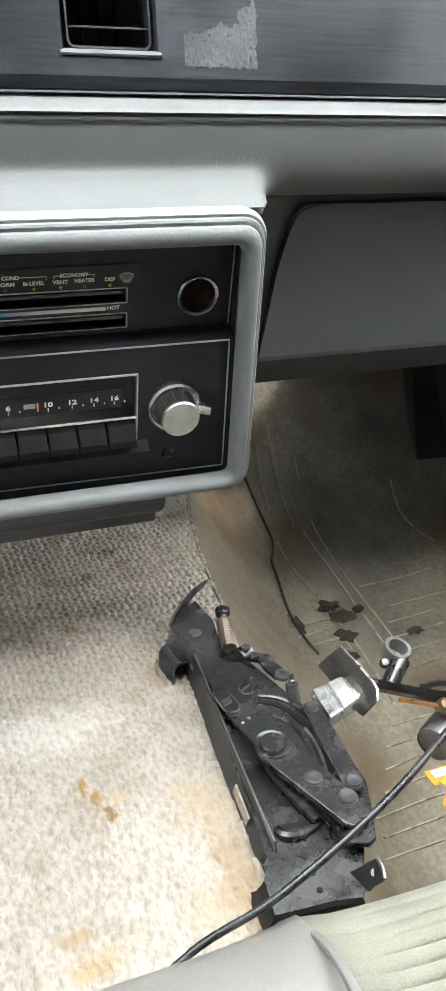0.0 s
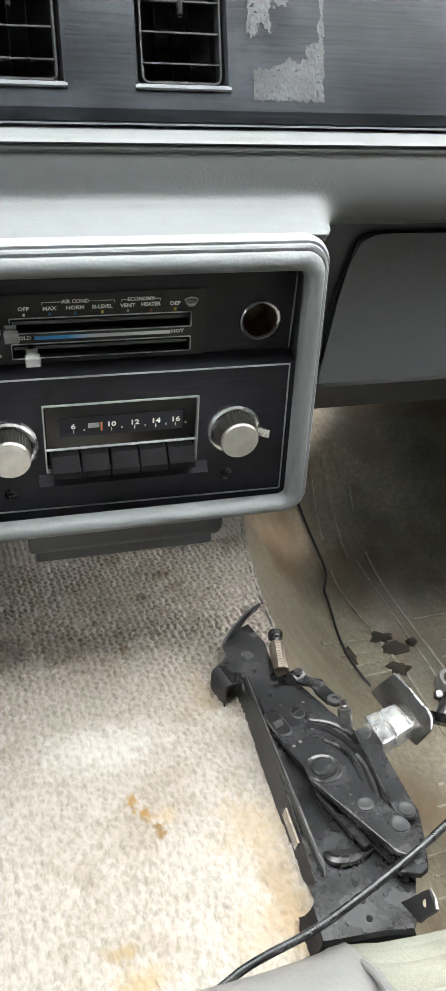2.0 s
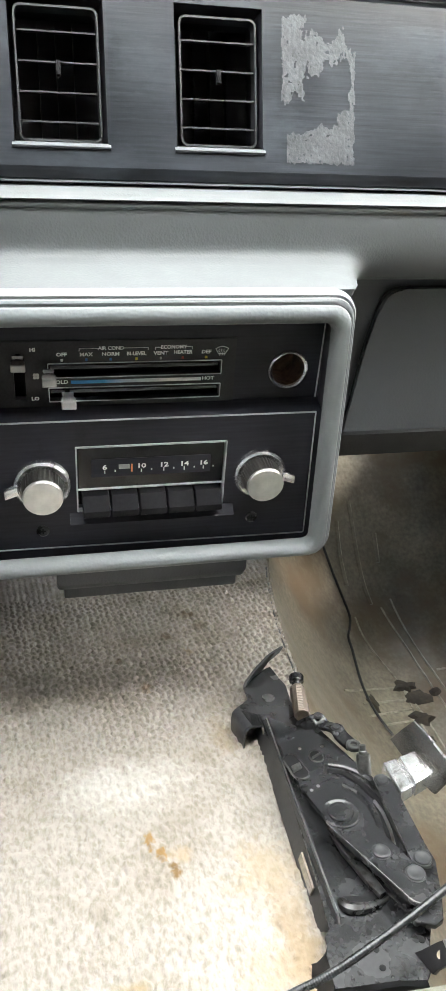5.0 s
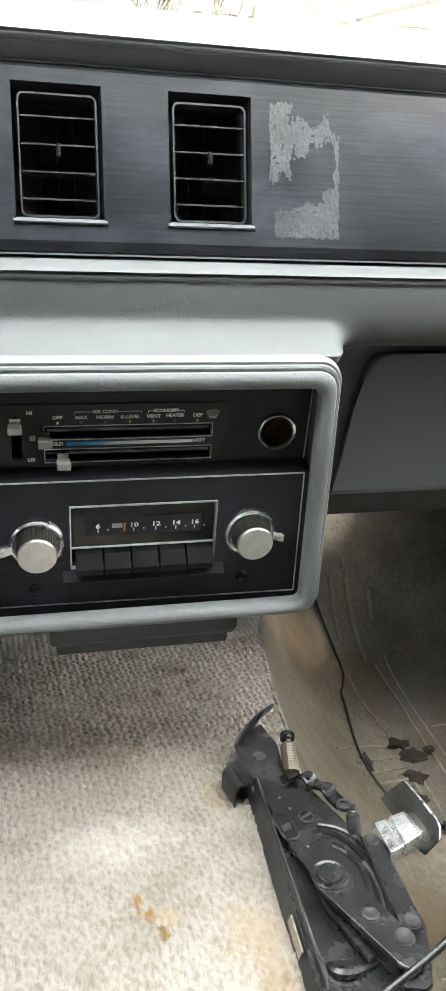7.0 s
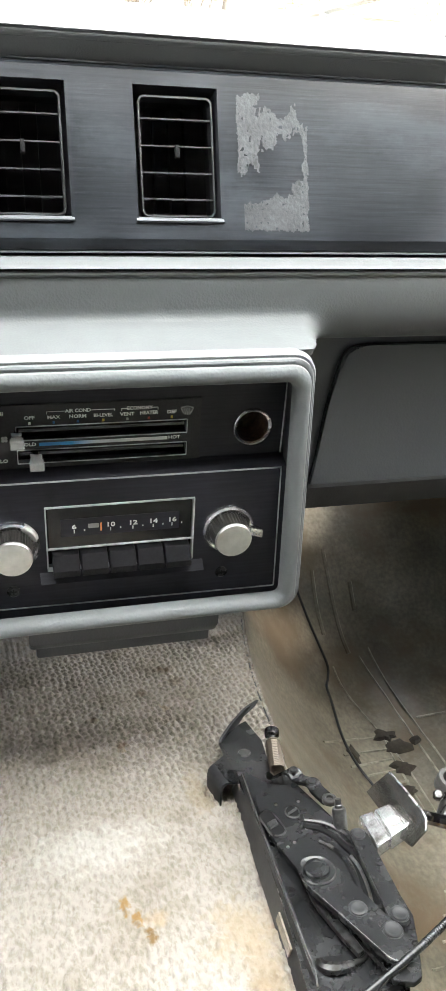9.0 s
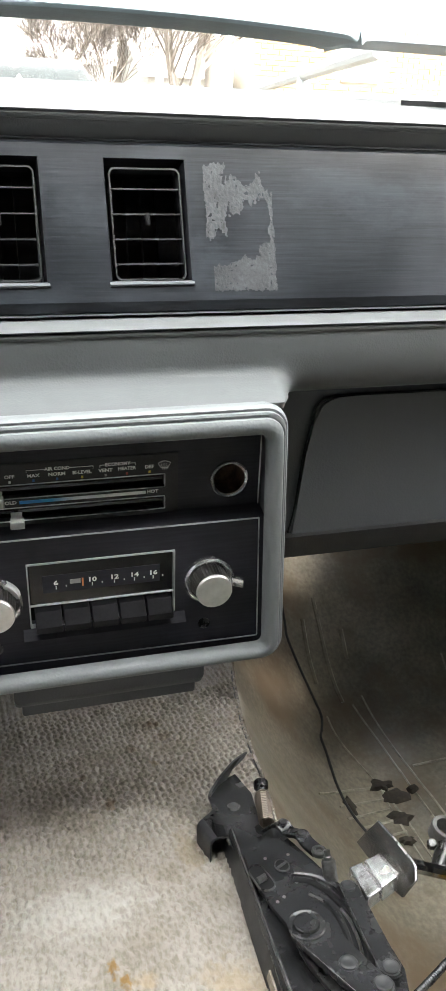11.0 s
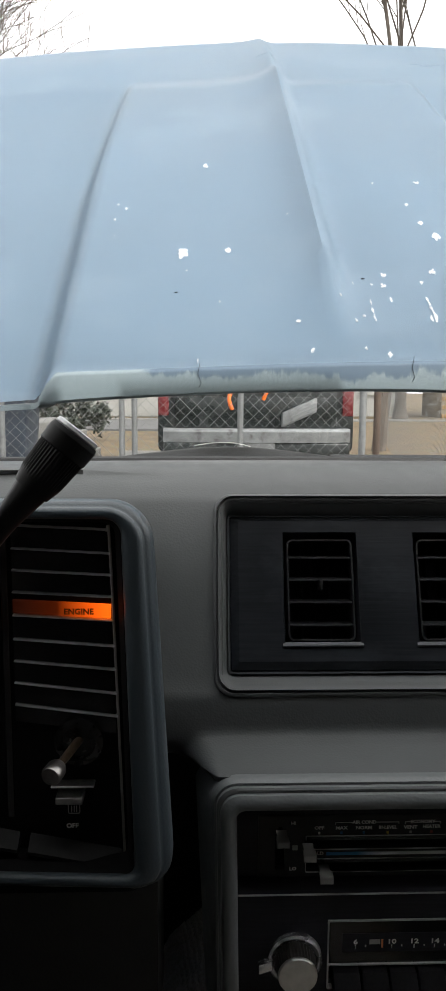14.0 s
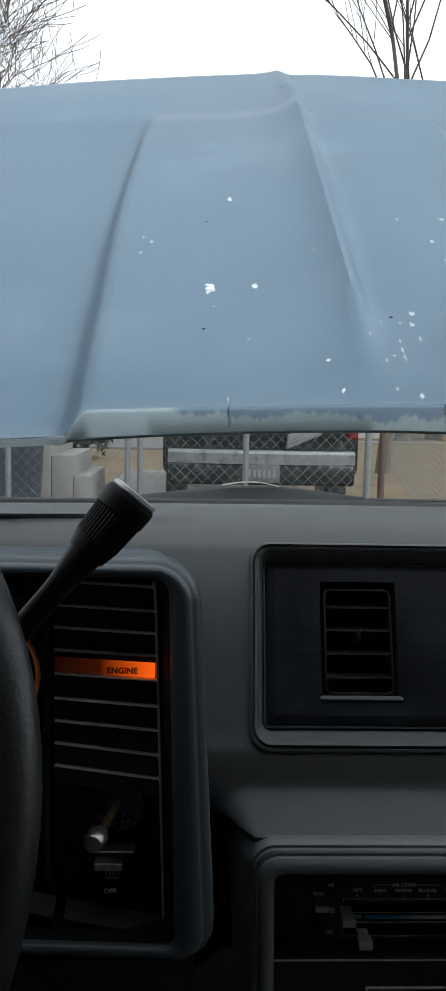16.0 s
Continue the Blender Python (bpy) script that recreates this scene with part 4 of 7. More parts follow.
def slide_knob(x, z, w, h):
    k = thing("slider_knob", (x, 0.045, z), "clear acrylic slider knob on a heater lever", "slider", "heater levers")
    part("stem", made_box((x - 0.0012, 0.036, z - 0.0012), (x + 0.0012, 0.05, z + 0.0012)), STEEL_BLACK, k)
    bm = bmesh.new()
    loft(bm, [[Vector((x + u, y, z + v)) for u, v in rrect(-w / 2 * g, w / 2 * g, -h / 2 * g2, h / 2 * g2, 0.0007, 3)] for y, g, g2 in ((0.0385, 0.85, 0.8), (0.033, 0.8, 0.75), (0.029, 1.0, 1.0), (0.0255, 1.0, 0.85), (0.0248, 0.85, 0.6))], True, True)
    part("grip", bm, ACRYLIC, k, "clear acrylic grip", angle=25)


slide_knob(-0.0600, 0.7808, 0.0082, 0.0064)
slide_knob(-0.0495, 0.7662, 0.0086, 0.0064)
slide_knob(-0.0768, 0.7900, 0.0082, 0.0056)

# ---- cigarette lighter ----
lighter = thing("cigarette_lighter", (0.0876, 0.045, 0.777), "empty chrome-rimmed cigarette lighter socket", "lighter socket")
bm = bmesh.new()
revolve(bm, [(0.0112, -0.003), (0.0128, 0.0), (0.0128, 0.0018), (0.0120, 0.0028), (0.0110, 0.0022), (0.0107, 0.0), (0.0107, -0.02)], (0.0876, 0.045, 0.777), (0, -1, 0), 36, False)
part("rim", bm, CHROME, lighter, "chrome rim")
bm = bmesh.new()
revolve(bm, [(0.0106, 0.001), (0.0104, -0.006), (0.0098, -0.020)], (0.0876, 0.045, 0.777), (0, -1, 0), 28, False)
revolve(bm, [(0.0098, -0.020), (0.0004, -0.0195)], (0.0876, 0.045, 0.777), (0, -1, 0), 28, False)
part("socket", bm, surface("rusty_socket", (0.15, 0.10, 0.065), 0.5, 0.35, 0.5, 90.0, 300.0, 0.3), lighter, "brown corroded socket")

# ---- glove box ----
glove = thing("glove_box", (0.3, 0.11, 0.67), "slate grey glove box door below the dash band", "glove box")
bm = bmesh.new()
prism(bm, rrect(0.112, 0.60, 0.672, 0.818, 0.004, 2), -0.05, -0.006, face_on(0.11))
part("surround", bm, GLOVE, glove)
door_line = [(0.604, 0.6925), (0.604, 0.807), (0.40, 0.8070), (0.26, 0.8068), (0.205, 0.8067), (0.192, 0.8065), (0.183, 0.8050), (0.178, 0.8015), (0.1750, 0.7960), (0.1725, 0.7850), (0.1680, 0.7600), (0.1640, 0.7150), (0.1600, 0.6925)]
bm = bmesh.new()
prism(bm, door_line, -0.004, 0.0, face_on(0.11))
bmesh.ops.bevel(bm, geom=list(bm.edges), offset=0.0012, segments=2, affect="EDGES")
part("door", bm, GLOVE, glove, "flat slate door with a rounded corner")
bm = bmesh.new()
tube(bm, smooth_path([Vector((u, 0.1125, v)) for u, v in [(q[0] - 0.0012, q[1] + 0.0008) for q in door_line[1:]]], 4), 0.0008, 6)
part("seal", bm, RUBBER, glove, "black seal line")
bm = bmesh.new()
loft(bm, [[Vector((x, y, z)) for y, z in ((0.110, 0.6935), (0.1065, 0.6925), (0.1065, 0.690), (0.112, 0.671), (0.118, 0.669), (0.15, 0.675), (0.15, 0.6935))] for x in (0.118, 0.604)], True, True)
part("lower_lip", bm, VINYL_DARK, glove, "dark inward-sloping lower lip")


# ---- carpeted tunnel ----
def tunnel_top(x, y):
    """Height of the carpeted tunnel: flat along the middle, falling away on the driver's side."""
    z = 0.512 - 0.19 * y
    z = z - 0.9 * np.maximum(0, -0.115 - x) - 2.2 * np.maximum(0, -0.16 - x) ** 1.2
    return z


def mat_edge(y):
    return 0.125 + 0.55 * np.maximum(0, y - 0.03) ** 2 + 0.035 * np.maximum(0, y - 0.03) + 0.14 * np.minimum(0, y - 0.05)


def tufted(x, y):
    """Loop pile: wavy cords that run lengthwise and break up into loose loops towards the seat."""
    z = tunnel_top(x, y) + 0.004 * (value_noise(x, y, 0.06, 3) - 0.5)
    sway = 0.0022 * (value_noise(x, y, 0.016, 9) - 0.5) + 0.0009 * np.sin(2 * np.pi * y / 0.0105 + 6.0 * value_noise(x, y, 0.02, 13))
    phase = (x + 0.10 * y + sway) / 0.0056
    cords = np.abs(np.cos(np.pi * phase)) ** 0.7
    beads = 0.62 + 0.38 * np.sin(2 * np.pi * (y / 0.0062 + 0.5 * np.floor(phase + 0.5)) + 4.0 * value_noise(x, y, 0.012, 15))
    loops = value_noise(x + 0.003 * value_noise(x, y, 0.007, 7), y + 0.003 * value_noise(x, y, 0.006, 8), 0.0044, 1)
    crumb = value_noise(x, y, 0.0021, 17)
    loose = np.clip((0.02 - y) / 0.16 + 1.2 * (value_noise(x, y, 0.04, 19) - 0.5), 0.15, 0.80)
    pile = (1 - loose) * cords * beads + loose * (0.75 * loops + 0.25 * cords)
    return z + 0.0040 * pile + 0.0008 * crumb - 0.30 * np.clip((x - mat_edge(y) - 0.004) / 0.012, 0, 1)


me = sheet("tunnel_carpet", np.concatenate([np.arange(-0.30, -0.145, 0.003), np.arange(-0.145, 0.15, 0.0009), np.arange(0.15, 0.215, 0.003)]), np.concatenate([np.arange(-0.42, -0.255, 0.004), np.arange(-0.255, 0.20, 0.0010), np.arange(0.20, 0.60, 0.003)]), tufted)
me.materials.append(CARPET)
tagged(new("tunnel_carpet", me), "worn pale beige looped carpet with rusty stains", "carpet", kind="structure")


# ---- moulded vinyl mat in the passenger footwell ----
def mat_height(x, y):
    e = mat_edge(y)
    t = np.clip((x - e) / 0.195, 0, 1)
    side = 1 - (1 - t) ** 1.9
    top = 0.512 - 0.19 * y + 0.003
    floor_z = 0.285 + 0.0 * y
    z = top + (floor_z - top) * side
    toe = np.maximum(0, y - 0.20)
    z = z + (1.9 * toe ** 2) * (0.35 + 0.65 * side)
    z = z + 0.006 * (value_noise(x, y, 0.09, 11) - 0.5) + 0.0015 * (value_noise(x, y, 0.02, 12) - 0.5)
    return z


me = sheet("floor_mat", np.arange(0.040, 0.60, 0.0022), np.arange(-0.36, 0.58, 0.0022), lambda x, y: np.where(x < mat_edge(y), 0.512 - 0.19 * y - 0.008, mat_height(x, y)))
me.materials.append(MAT)
mat_thing = tagged(new("floor_mat", me), "scuffed olive translucent vinyl floor mat with moulded ribs", "floor mat")
part("kick_panel", made_box((0.60, -0.4, 0.20), (0.64, 0.60, 0.80), 0.01), BLACK_CARPET, cabin, "charcoal carpeted side")
bm = bmesh.new()
loft(bm, [[Vector((x0 + 0.12 * (z - 0.3), y, z)) for y, z in ((0.30, 0.30), (0.36, 0.32), (0.52, 0.52), (0.56, 0.75), (0.60, 0.75), (0.60, 0.28))] for x0 in (0.545, 0.66)], True, True)
part("toe_carpet", bm, BLACK_CARPET, cabin, "charcoal toe-board carpet")


def lie_on_mat(x, y, h=0.0):
    return Vector((x, y, float(mat_height(np.array(x), np.array(y))) + h))


def mat_rib(points, r, h=0.0):
    bm = bmesh.new()
    tube(bm, [lie_on_mat(p.x, p.y, h) for p in smooth_path([(x, y, 0) for x, y in points], 8)], r, 6)
    part("rib", bm, MAT_RIB if r < 0.002 else MAT, mat_thing)


bm = bmesh.new()
tube(bm, [(float(mat_edge(y)) + 0.0005, y, 0.512 - 0.19 * y + 0.0015) for y in np.arange(-0.30, 0.50, 0.012)], lambda s: 0.0009 + 0.0005 * noise.noise(Vector((s * 40, 0, 0))), 6)
part("edge", bm, RUBBER, mat_thing, "thin dark cut edge")
for line in ([(0.3294, 0.4331), (0.3293, 0.4066), (0.3285, 0.3681), (0.3297, 0.3393), (0.3336, 0.3191)], [(0.3042, 0.4040), (0.3003, 0.3625), (0.3007, 0.3318)], [(0.3623, 0.4033), (0.3599, 0.3716)]):
    mat_rib(line, 0.0032, -0.0006)
    mat_rib([(x + 0.003, y) for x, y in line], 0.0009, 0.0014)
for line in ([(0.3028, 0.2950), (0.3097, 0.2690), (0.3321, 0.2278), (0.3435, 0.1807), (0.3484, 0.1315), (0.3489, 0.0499)], [(0.3659, 0.3293), (0.3741, 0.2899), (0.3858, 0.2328), (0.3930, 0.1695), (0.3960, 0.1200)], [(0.3490, 0.3178), (0.3620, 0.2832), (0.3719, 0.2369), (0.3773, 0.1801), (0.3811, 0.1262)],
             [(0.2422, 0.1713), (0.2764, 0.1920), (0.3073, 0.2031), (0.3352, 0.2070), (0.3370, 0.1878), (0.3374, 0.1608), (0.3379, 0.0999)], [(0.2680, 0.1681), (0.2935, 0.1806), (0.3170, 0.1877), (0.3378, 0.1896)], [(0.2712, 0.1535), (0.2951, 0.1651), (0.3174, 0.1723), (0.3373, 0.1750)], [(0.2887, 0.1470), (0.3060, 0.1537), (0.3369, 0.1598)], [(0.3218, 0.1387), (0.3278, 0.1398), (0.3396, 0.1412)],
             [(0.4993, 0.3641), (0.4977, 0.3262), (0.5092, 0.2962), (0.5279, 0.2745)], [(0.3926, 0.2285), (0.4500, 0.2304), (0.5058, 0.2361)]):
    mat_rib(line, 0.0014, 0.0004)
for k in range(5):
    y0 = 0.190 - 0.0245 * k
    mat_rib([(0.415 - 0.57 * 0.0245 * k, y0), (0.49 - 0.3 * 0.0245 * k, y0 + 0.004 + 0.0014 * k), (0.58, y0 + 0.010 + 0.003 * k)], 0.0010, 0.0002)
for line in ([(0.3468, 0.0560), (0.3697, 0.0562), (0.4499, 0.0562)], [(0.3323, 0.0292), (0.3551, 0.0310), (0.4399, 0.0319)], [(0.3108, 0.0058), (0.3374, 0.0086), (0.3637, 0.0104), (0.4299, 0.0119)], [(0.2971, -0.0175), (0.3240, -0.0133), (0.3508, -0.0099), (0.4199, -0.0061)], [(0.2835, -0.0409), (0.3102, -0.0365), (0.3359, -0.0337), (0.4099, -0.0301)],
             [(0.2566, -0.0674), (0.2915, -0.0588), (0.3218, -0.0560), (0.4000, -0.0520)], [(0.2573, -0.0848), (0.2848, -0.0787), (0.3089, -0.0768), (0.3900, -0.0720)], [(0.2259, -0.1131), (0.2640, -0.1017), (0.2960, -0.0974), (0.3799, -0.0951)]):
    mat_rib(line, 0.0014, 0.0002)

for k, (x, y, s, lg) in enumerate(((0.3398, 0.2077, 0.012, 0.6), (0.3519, 0.1899, 0.015, 0.5), (0.3420, 0.1580, 0.012, 0.8), (0.3331, 0.1281, 0.008, 0.6), (0.3739, 0.1959, 0.008, 0.6), (0.4249, 0.1449, 0.010, 0.6), (0.2844, 0.1761, 0.006, 1.6))):
    bm = bmesh.new()
    ring = flake(x, y, s * 1.45, 40 + k, 14, lg)
    c = bm.verts.new(lie_on_mat(x, y, 0.006))
    vs = [bm.verts.new(lie_on_mat(u, v, 0.0012)) for u, v in ring]
    vm = [bm.verts.new(lie_on_mat(x + 0.6 * (u - x), y + 0.6 * (v - y), 0.005)) for u, v in ring]
    for i in range(len(vs)):
        j = (i + 1) % len(vs)
        bm.faces.new((vs[i], vs[j], vm[j], vm[i]))
        bm.faces.new((vm[i], vm[j], c))
    solid("mud_clod", bm, GRIME, "flat clod of dried dark mud on the mat", "mud", "mud clods")

bm = bmesh.new()
wire_line = [(0.2773, 0.4223), (0.2738, 0.3871), (0.2721, 0.3693), (0.2797, 0.3407), (0.2872, 0.3133), (0.2924, 0.2902), (0.2868, 0.2725), (0.2797, 0.2579), (0.2797, 0.2401), (0.2775, 0.2039), (0.2776, 0.1760), (0.2824, 0.1518), (0.2905, 0.1309)]
tube(bm, smooth_path([lie_on_mat(x, y, 0.004) for x, y in wire_line], 8), 0.0016, 7)
solid("wire", bm, RUBBER, "thin black wire lying across the floor mat", "wire")


# ---- seat mechanism on the tunnel ----
def on_br(u, v, h=0.0):
    """A place on the bracket's base: x, y, and distance off it."""
    return Vector((u, v + 0.187 * h, 0.5325 - 0.19 * v + 0.982 * h))


gear = thing("seat_recliner", on_br(0.09, -0.1, -0.018), "black steel seat recliner mechanism with sector plate, lever arm and spring", "seat mechanism")


def capsule(a, b, ra, rb, n=10):
    d = math.atan2(b[1] - a[1], b[0] - a[0])
    out = [(a[0] + ra * math.cos(d + math.pi / 2 + math.pi * k / n), a[1] + ra * math.sin(d + math.pi / 2 + math.pi * k / n)) for k in range(n + 1)]
    return out + [(b[0] + rb * math.cos(d - math.pi / 2 + math.pi * k / n), b[1] + rb * math.sin(d - math.pi / 2 + math.pi * k / n)) for k in range(n + 1)]


def steel(outline, h0, h1, bevel=0.0008, fn=on_br):
    bm = prism(bmesh.new(), outline, h0, h1, fn)
    bmesh.ops.bevel(bm, geom=list(bm.edges), offset=bevel, segments=1, affect="EDGES")
    return bm


base = [(0.0714, 0.0128), (0.0803, 0.0237), (0.0897, 0.0305), (0.0994, 0.0348), (0.1045, 0.0082), (0.1014, -0.0112), (0.1091, -0.0344), (0.1250, -0.0820), (0.1345, -0.1180), (0.1340, -0.1580), (0.1270, -0.1860), (0.1194, -0.1996), (0.1105, -0.2149), (0.1030, -0.2165), (0.1056, -0.2265), (0.1013, -0.2309), (0.0872, -0.2278), (0.0688, -0.2266), (0.0549, -0.2260), (0.0574, -0.2159), (0.0574, -0.2066), (0.0604, -0.2027), (0.0598, -0.1986), (0.0650, -0.1944), (0.0695, -0.1441), (0.0745, -0.0544), (0.0745, -0.0321), (0.0663, -0.0325), (0.0617, -0.0098), (0.0722, -0.0022)]
plate_br = part("base_plate", steel(base, -0.002, 0.0, 0.0005), STEEL_BLACK, gear, "black base plate", angle=25)
bm = bmesh.new()
revolve(bm, [(0.0050, 0.0), (0.0043, 0.0007), (0.0039, 0.0003), (0.0002, 0.0003)], on_br(0.0868, -0.0039, 0.0002), (0, 0.187, 0.982), 20)
part("hole", bm, STEEL_WORN, plate_br, "round hole with a bare edge")
# bent-up tongue along the far edge
bm = bmesh.new()
TONGUE = [((0.0714, 0.0128, 0.0), (0.0734, 0.0152, 0.003)), ((0.0803, 0.0237, 0.0), (0.0822, 0.0217, 0.009)), ((0.0897, 0.0305, 0.0), (0.0958, 0.0333, 0.012)), ((0.0950, 0.0330, 0.006), (0.1030, 0.0370, 0.0135)), ((0.1050, 0.0355, 0.0120), (0.1097, 0.0404, 0.0140))]
loft(bm, [[on_br(*a), on_br(*b), on_br(b[0] + 0.0016, b[1] - 0.0010, b[2]), on_br(a[0] + 0.0016, a[1] - 0.0010, a[2])] for a, b in TONGUE], True, True)
part("tongue", bm, STEEL_DARK, gear, "narrow upturned tongue")
# side foot bent down to the carpet
bm = bmesh.new()
FOOT = [((0.0722, -0.0022, 0.0), (0.0767, -0.0321, 0.0)), ((0.0617, -0.0098, 0.0), (0.0663, -0.0325, 0.0)), ((0.0588, -0.0115, -0.0006), (0.0634, -0.0326, -0.0006)), ((0.0570, -0.0122, -0.0026), (0.0616, -0.0326, -0.0026)), ((0.0564, -0.0124, -0.0060), (0.0610, -0.0326, -0.0060)), ((0.0562, -0.0125, -0.0170), (0.0606, -0.0326, -0.0195))]
loft(bm, [[on_br(*a), on_br(*b), on_br(b[0] + 0.0012, b[1], b[2] - 0.0016), on_br(a[0] + 0.0012, a[1], a[2] - 0.0016)] for a, b in FOOT], True, True)
part("side_foot", bm, STEEL_DARK, gear, "bent-down side foot", angle=40)
# long flange bent down along the edge, leaning outwards to the carpet
bm = bmesh.new()
wall = [((0.0778, -0.0290, -0.005), (0.0745, -0.0190, -0.011)), ((0.0768, -0.0300, 0.001), (0.0735, -0.0195, -0.0150)), ((0.0761, -0.0312, 0.0040), (0.0728, -0.0205, -0.0175)), ((0.0745, -0.0600, 0.0042), (0.0712, -0.0540, -0.0180)), ((0.0720, -0.1150, 0.0042), (0.0678, -0.1100, -0.0185)), ((0.0697, -0.1700, 0.0042), (0.0650, -0.1620, -0.0185)), ((0.0690, -0.1900, 0.0040), (0.0641, -0.1820, -0.0175)), ((0.0688, -0.1935, 0.0), (0.0639, -0.1860, -0.0130)), ((0.0688, -0.1945, -0.005), (0.0640, -0.1880, -0.0100))]
loft(bm, [[on_br(*low_), on_br(*top_), on_br(top_[0] + 0.0024, top_[1], top_[2]), on_br(low_[0] + 0.0024, low_[1], low_[2])] for top_, low_ in wall], True, True)
flange = part("flange", bm, STEEL_DARK, gear, "long leaning flange with a bare edge", angle=25)
bm = bmesh.new()
tube(bm, [on_br(t_[0] + 0.0012, t_[1], t_[2] + 0.0002) for t_, low_ in wall[1:-1]], 0.00055, 6)
part("flange_edge", bm, STEEL_BARE, flange, "bare bright edge")
for (u, v, h) in ((0.0752, -0.0345, -0.0040), (0.0678, -0.1855, -0.0040)):
    bm = bmesh.new()
    revolve(bm, [(0.0025, -0.0004), (0.0025, 0.0034)], on_br(u - 0.0012, v, h), (1, 0.09, 0.15), 14)
    part("flange_hole", bm, CARPET, flange, "hole that shows the pale carpet")
# toothed sector plate
sector = [(0.0768, -0.0627), (0.0790, -0.0570), (0.0830, -0.0575), (0.0835, -0.0540), (0.0885, -0.0560), (0.0890, -0.0525), (0.0943, -0.0540), (0.0950, -0.0510), (0.1010, -0.0530), (0.1040, -0.0523), (0.1151, -0.0742), (0.1184, -0.0822), (0.1316, -0.1155), (0.1345, -0.1300), (0.1352, -0.1712), (0.1279, -0.1920), (0.1214, -0.2069), (0.1160, -0.2090), (0.1062, -0.2053), (0.1054, -0.1966), (0.0931, -0.1601), (0.0811, -0.1136), (0.0769, -0.0945), (0.0764, -0.0724)]
sec = part("sector_plate", steel(sector, 0.004, 0.0075, 0.0005), STEEL_BLACK, gear, "greasy toothed sector plate", angle=25)


def raised_eye(outline_in, outline_out, h, name, label=""):
    """A dark opening with a bright pressed rim."""
    bm = bmesh.new()
    loft(bm, [[on_br(u, v, q) for u, v in o] for o, q in ((outline_out, h - 0.0004), (outline_out, h + 0.0005), (outline_in, h + 0.0007), (outline_in, h))], False, False)
    rim = part(name, bm, STEEL_WORN, sec, label)
    part("opening", prism(bmesh.new(), outline_in, h - 0.0003, h + 0.0002, on_br), CAVITY, rim, smooth=False)
    return rim


eye_a = raised_eye(capsule((0.0797, -0.0792), (0.0822, -0.0918), 0.0046, 0.0050), capsule((0.0797, -0.0792), (0.0822, -0.0918), 0.0056, 0.0060), 0.0078, "slot_rim", "oval slot with a bright rim")
part("pawl", made_box((-0.0034, -0.003, 0), (0.0034, 0.003, 0.0014), 0.0006, 1, lambda x, y, z: on_br(0.0808 + x, -0.0875 + y + 0.4 * x, 0.0082 + z)), STEEL_WORN, sec)
ring_h = [(0.0972 + 0.0042 * math.cos(a), -0.0792 + 0.0050 * math.sin(a)) for a in [2 * math.pi * k / 20 for k in range(20)]]
ring_o = [(0.0972 + 0.0050 * math.cos(a), -0.0792 + 0.0058 * math.sin(a)) for a in [2 * math.pi * k / 20 for k in range(20)]]
raised_eye(ring_h, ring_o, 0.0078, "hole_rim", "round hole with a bright rim")
part("slotted_pin", made_box((-0.0036, -0.0010, 0), (0.0036, 0.0010, 0.0010), 0.0003, 1, lambda x, y, z: on_br(0.0972 + x, -0.0792 + y + 0.5 * x, 0.0081 + z)), STEEL_WORN, sec)
# curved guide: a lip over a dark groove
bm = bmesh.new()
tube(bm, smooth_path([on_br(u, v, 0.0078) for u, v in ((0.1020, -0.0880), (0.1133, -0.0937), (0.1222, -0.1040), (0.1255, -0.1144))], 5), lambda s: 0.0016 + 0.0012 * s, 8)
part("guide_lip", bm, STEEL_BLACK, sec)
bm = bmesh.new()
tube(bm, smooth_path([on_br(u, v, 0.0072) for u, v in ((0.0999, -0.0929), (0.1092, -0.0977), (0.1159, -0.1071), (0.1190, -0.1150), (0.1215, -0.1250), (0.1210, -0.1420))], 5), lambda s: 0.0020 + 0.0006 * s, 8)
part("guide_slot", bm, CAVITY, sec)
part("opening", prism(bmesh.new(), [(0.1205, -0.1183), (0.1250, -0.1250), (0.1240, -0.1454), (0.1205, -0.1640), (0.1108, -0.1600), (0.1130, -0.1414)], 0.0074, 0.0079, on_br), CAVITY, sec, "dark opening in the plate", smooth=False)
bm = bmesh.new()
tube(bm, smooth_path([on_br(u, v, 0.0085) for u, v in ((0.1049, -0.1075), (0.1130, -0.1178), (0.1151, -0.1355), (0.1120, -0.1552), (0.1105, -0.1680))], 6), 0.0017, 7)
part("spring_leaf", bm, STEEL_BLACK, gear, "greasy curved spring leaf")
bm = bmesh.new()
tube(bm, smooth_path([on_br(u, v, 0.0095) for u, v in ((0.1225, -0.1190), (0.1245, -0.1290), (0.1238, -0.1430), (0.1215, -0.1560), (0.1186, -0.1660))], 6), 0.0024, 7)
part("spring_leaf", bm, STEEL_BLACK, gear, "greasy curved spring leaf")
bm = bmesh.new()
tube(bm, smooth_path([on_br(u, v, 0.0086) for u, v in ((0.1185, -0.1240), (0.1198, -0.1340), (0.1185, -0.1480), (0.1160, -0.1590))], 6), 0.0011, 6)
part("spring_leaf", bm, STEEL_BARE, gear)
for u, v in ((0.0889, -0.0698), (0.0895, -0.1045), (0.0842, -0.1071), (0.1044, -0.0705), (0.1012, -0.0951)):
    bm = bmesh.new()
    revolve(bm, [(0.0012, 0), (0.0011, 0.0004), (0.0007, 0.0004), (0.0005, 0.0001)], on_br(u, v, 0.0075), (0, 0.187, 0.982), 10)
    part("punch_mark", bm, STEEL_BARE, sec)
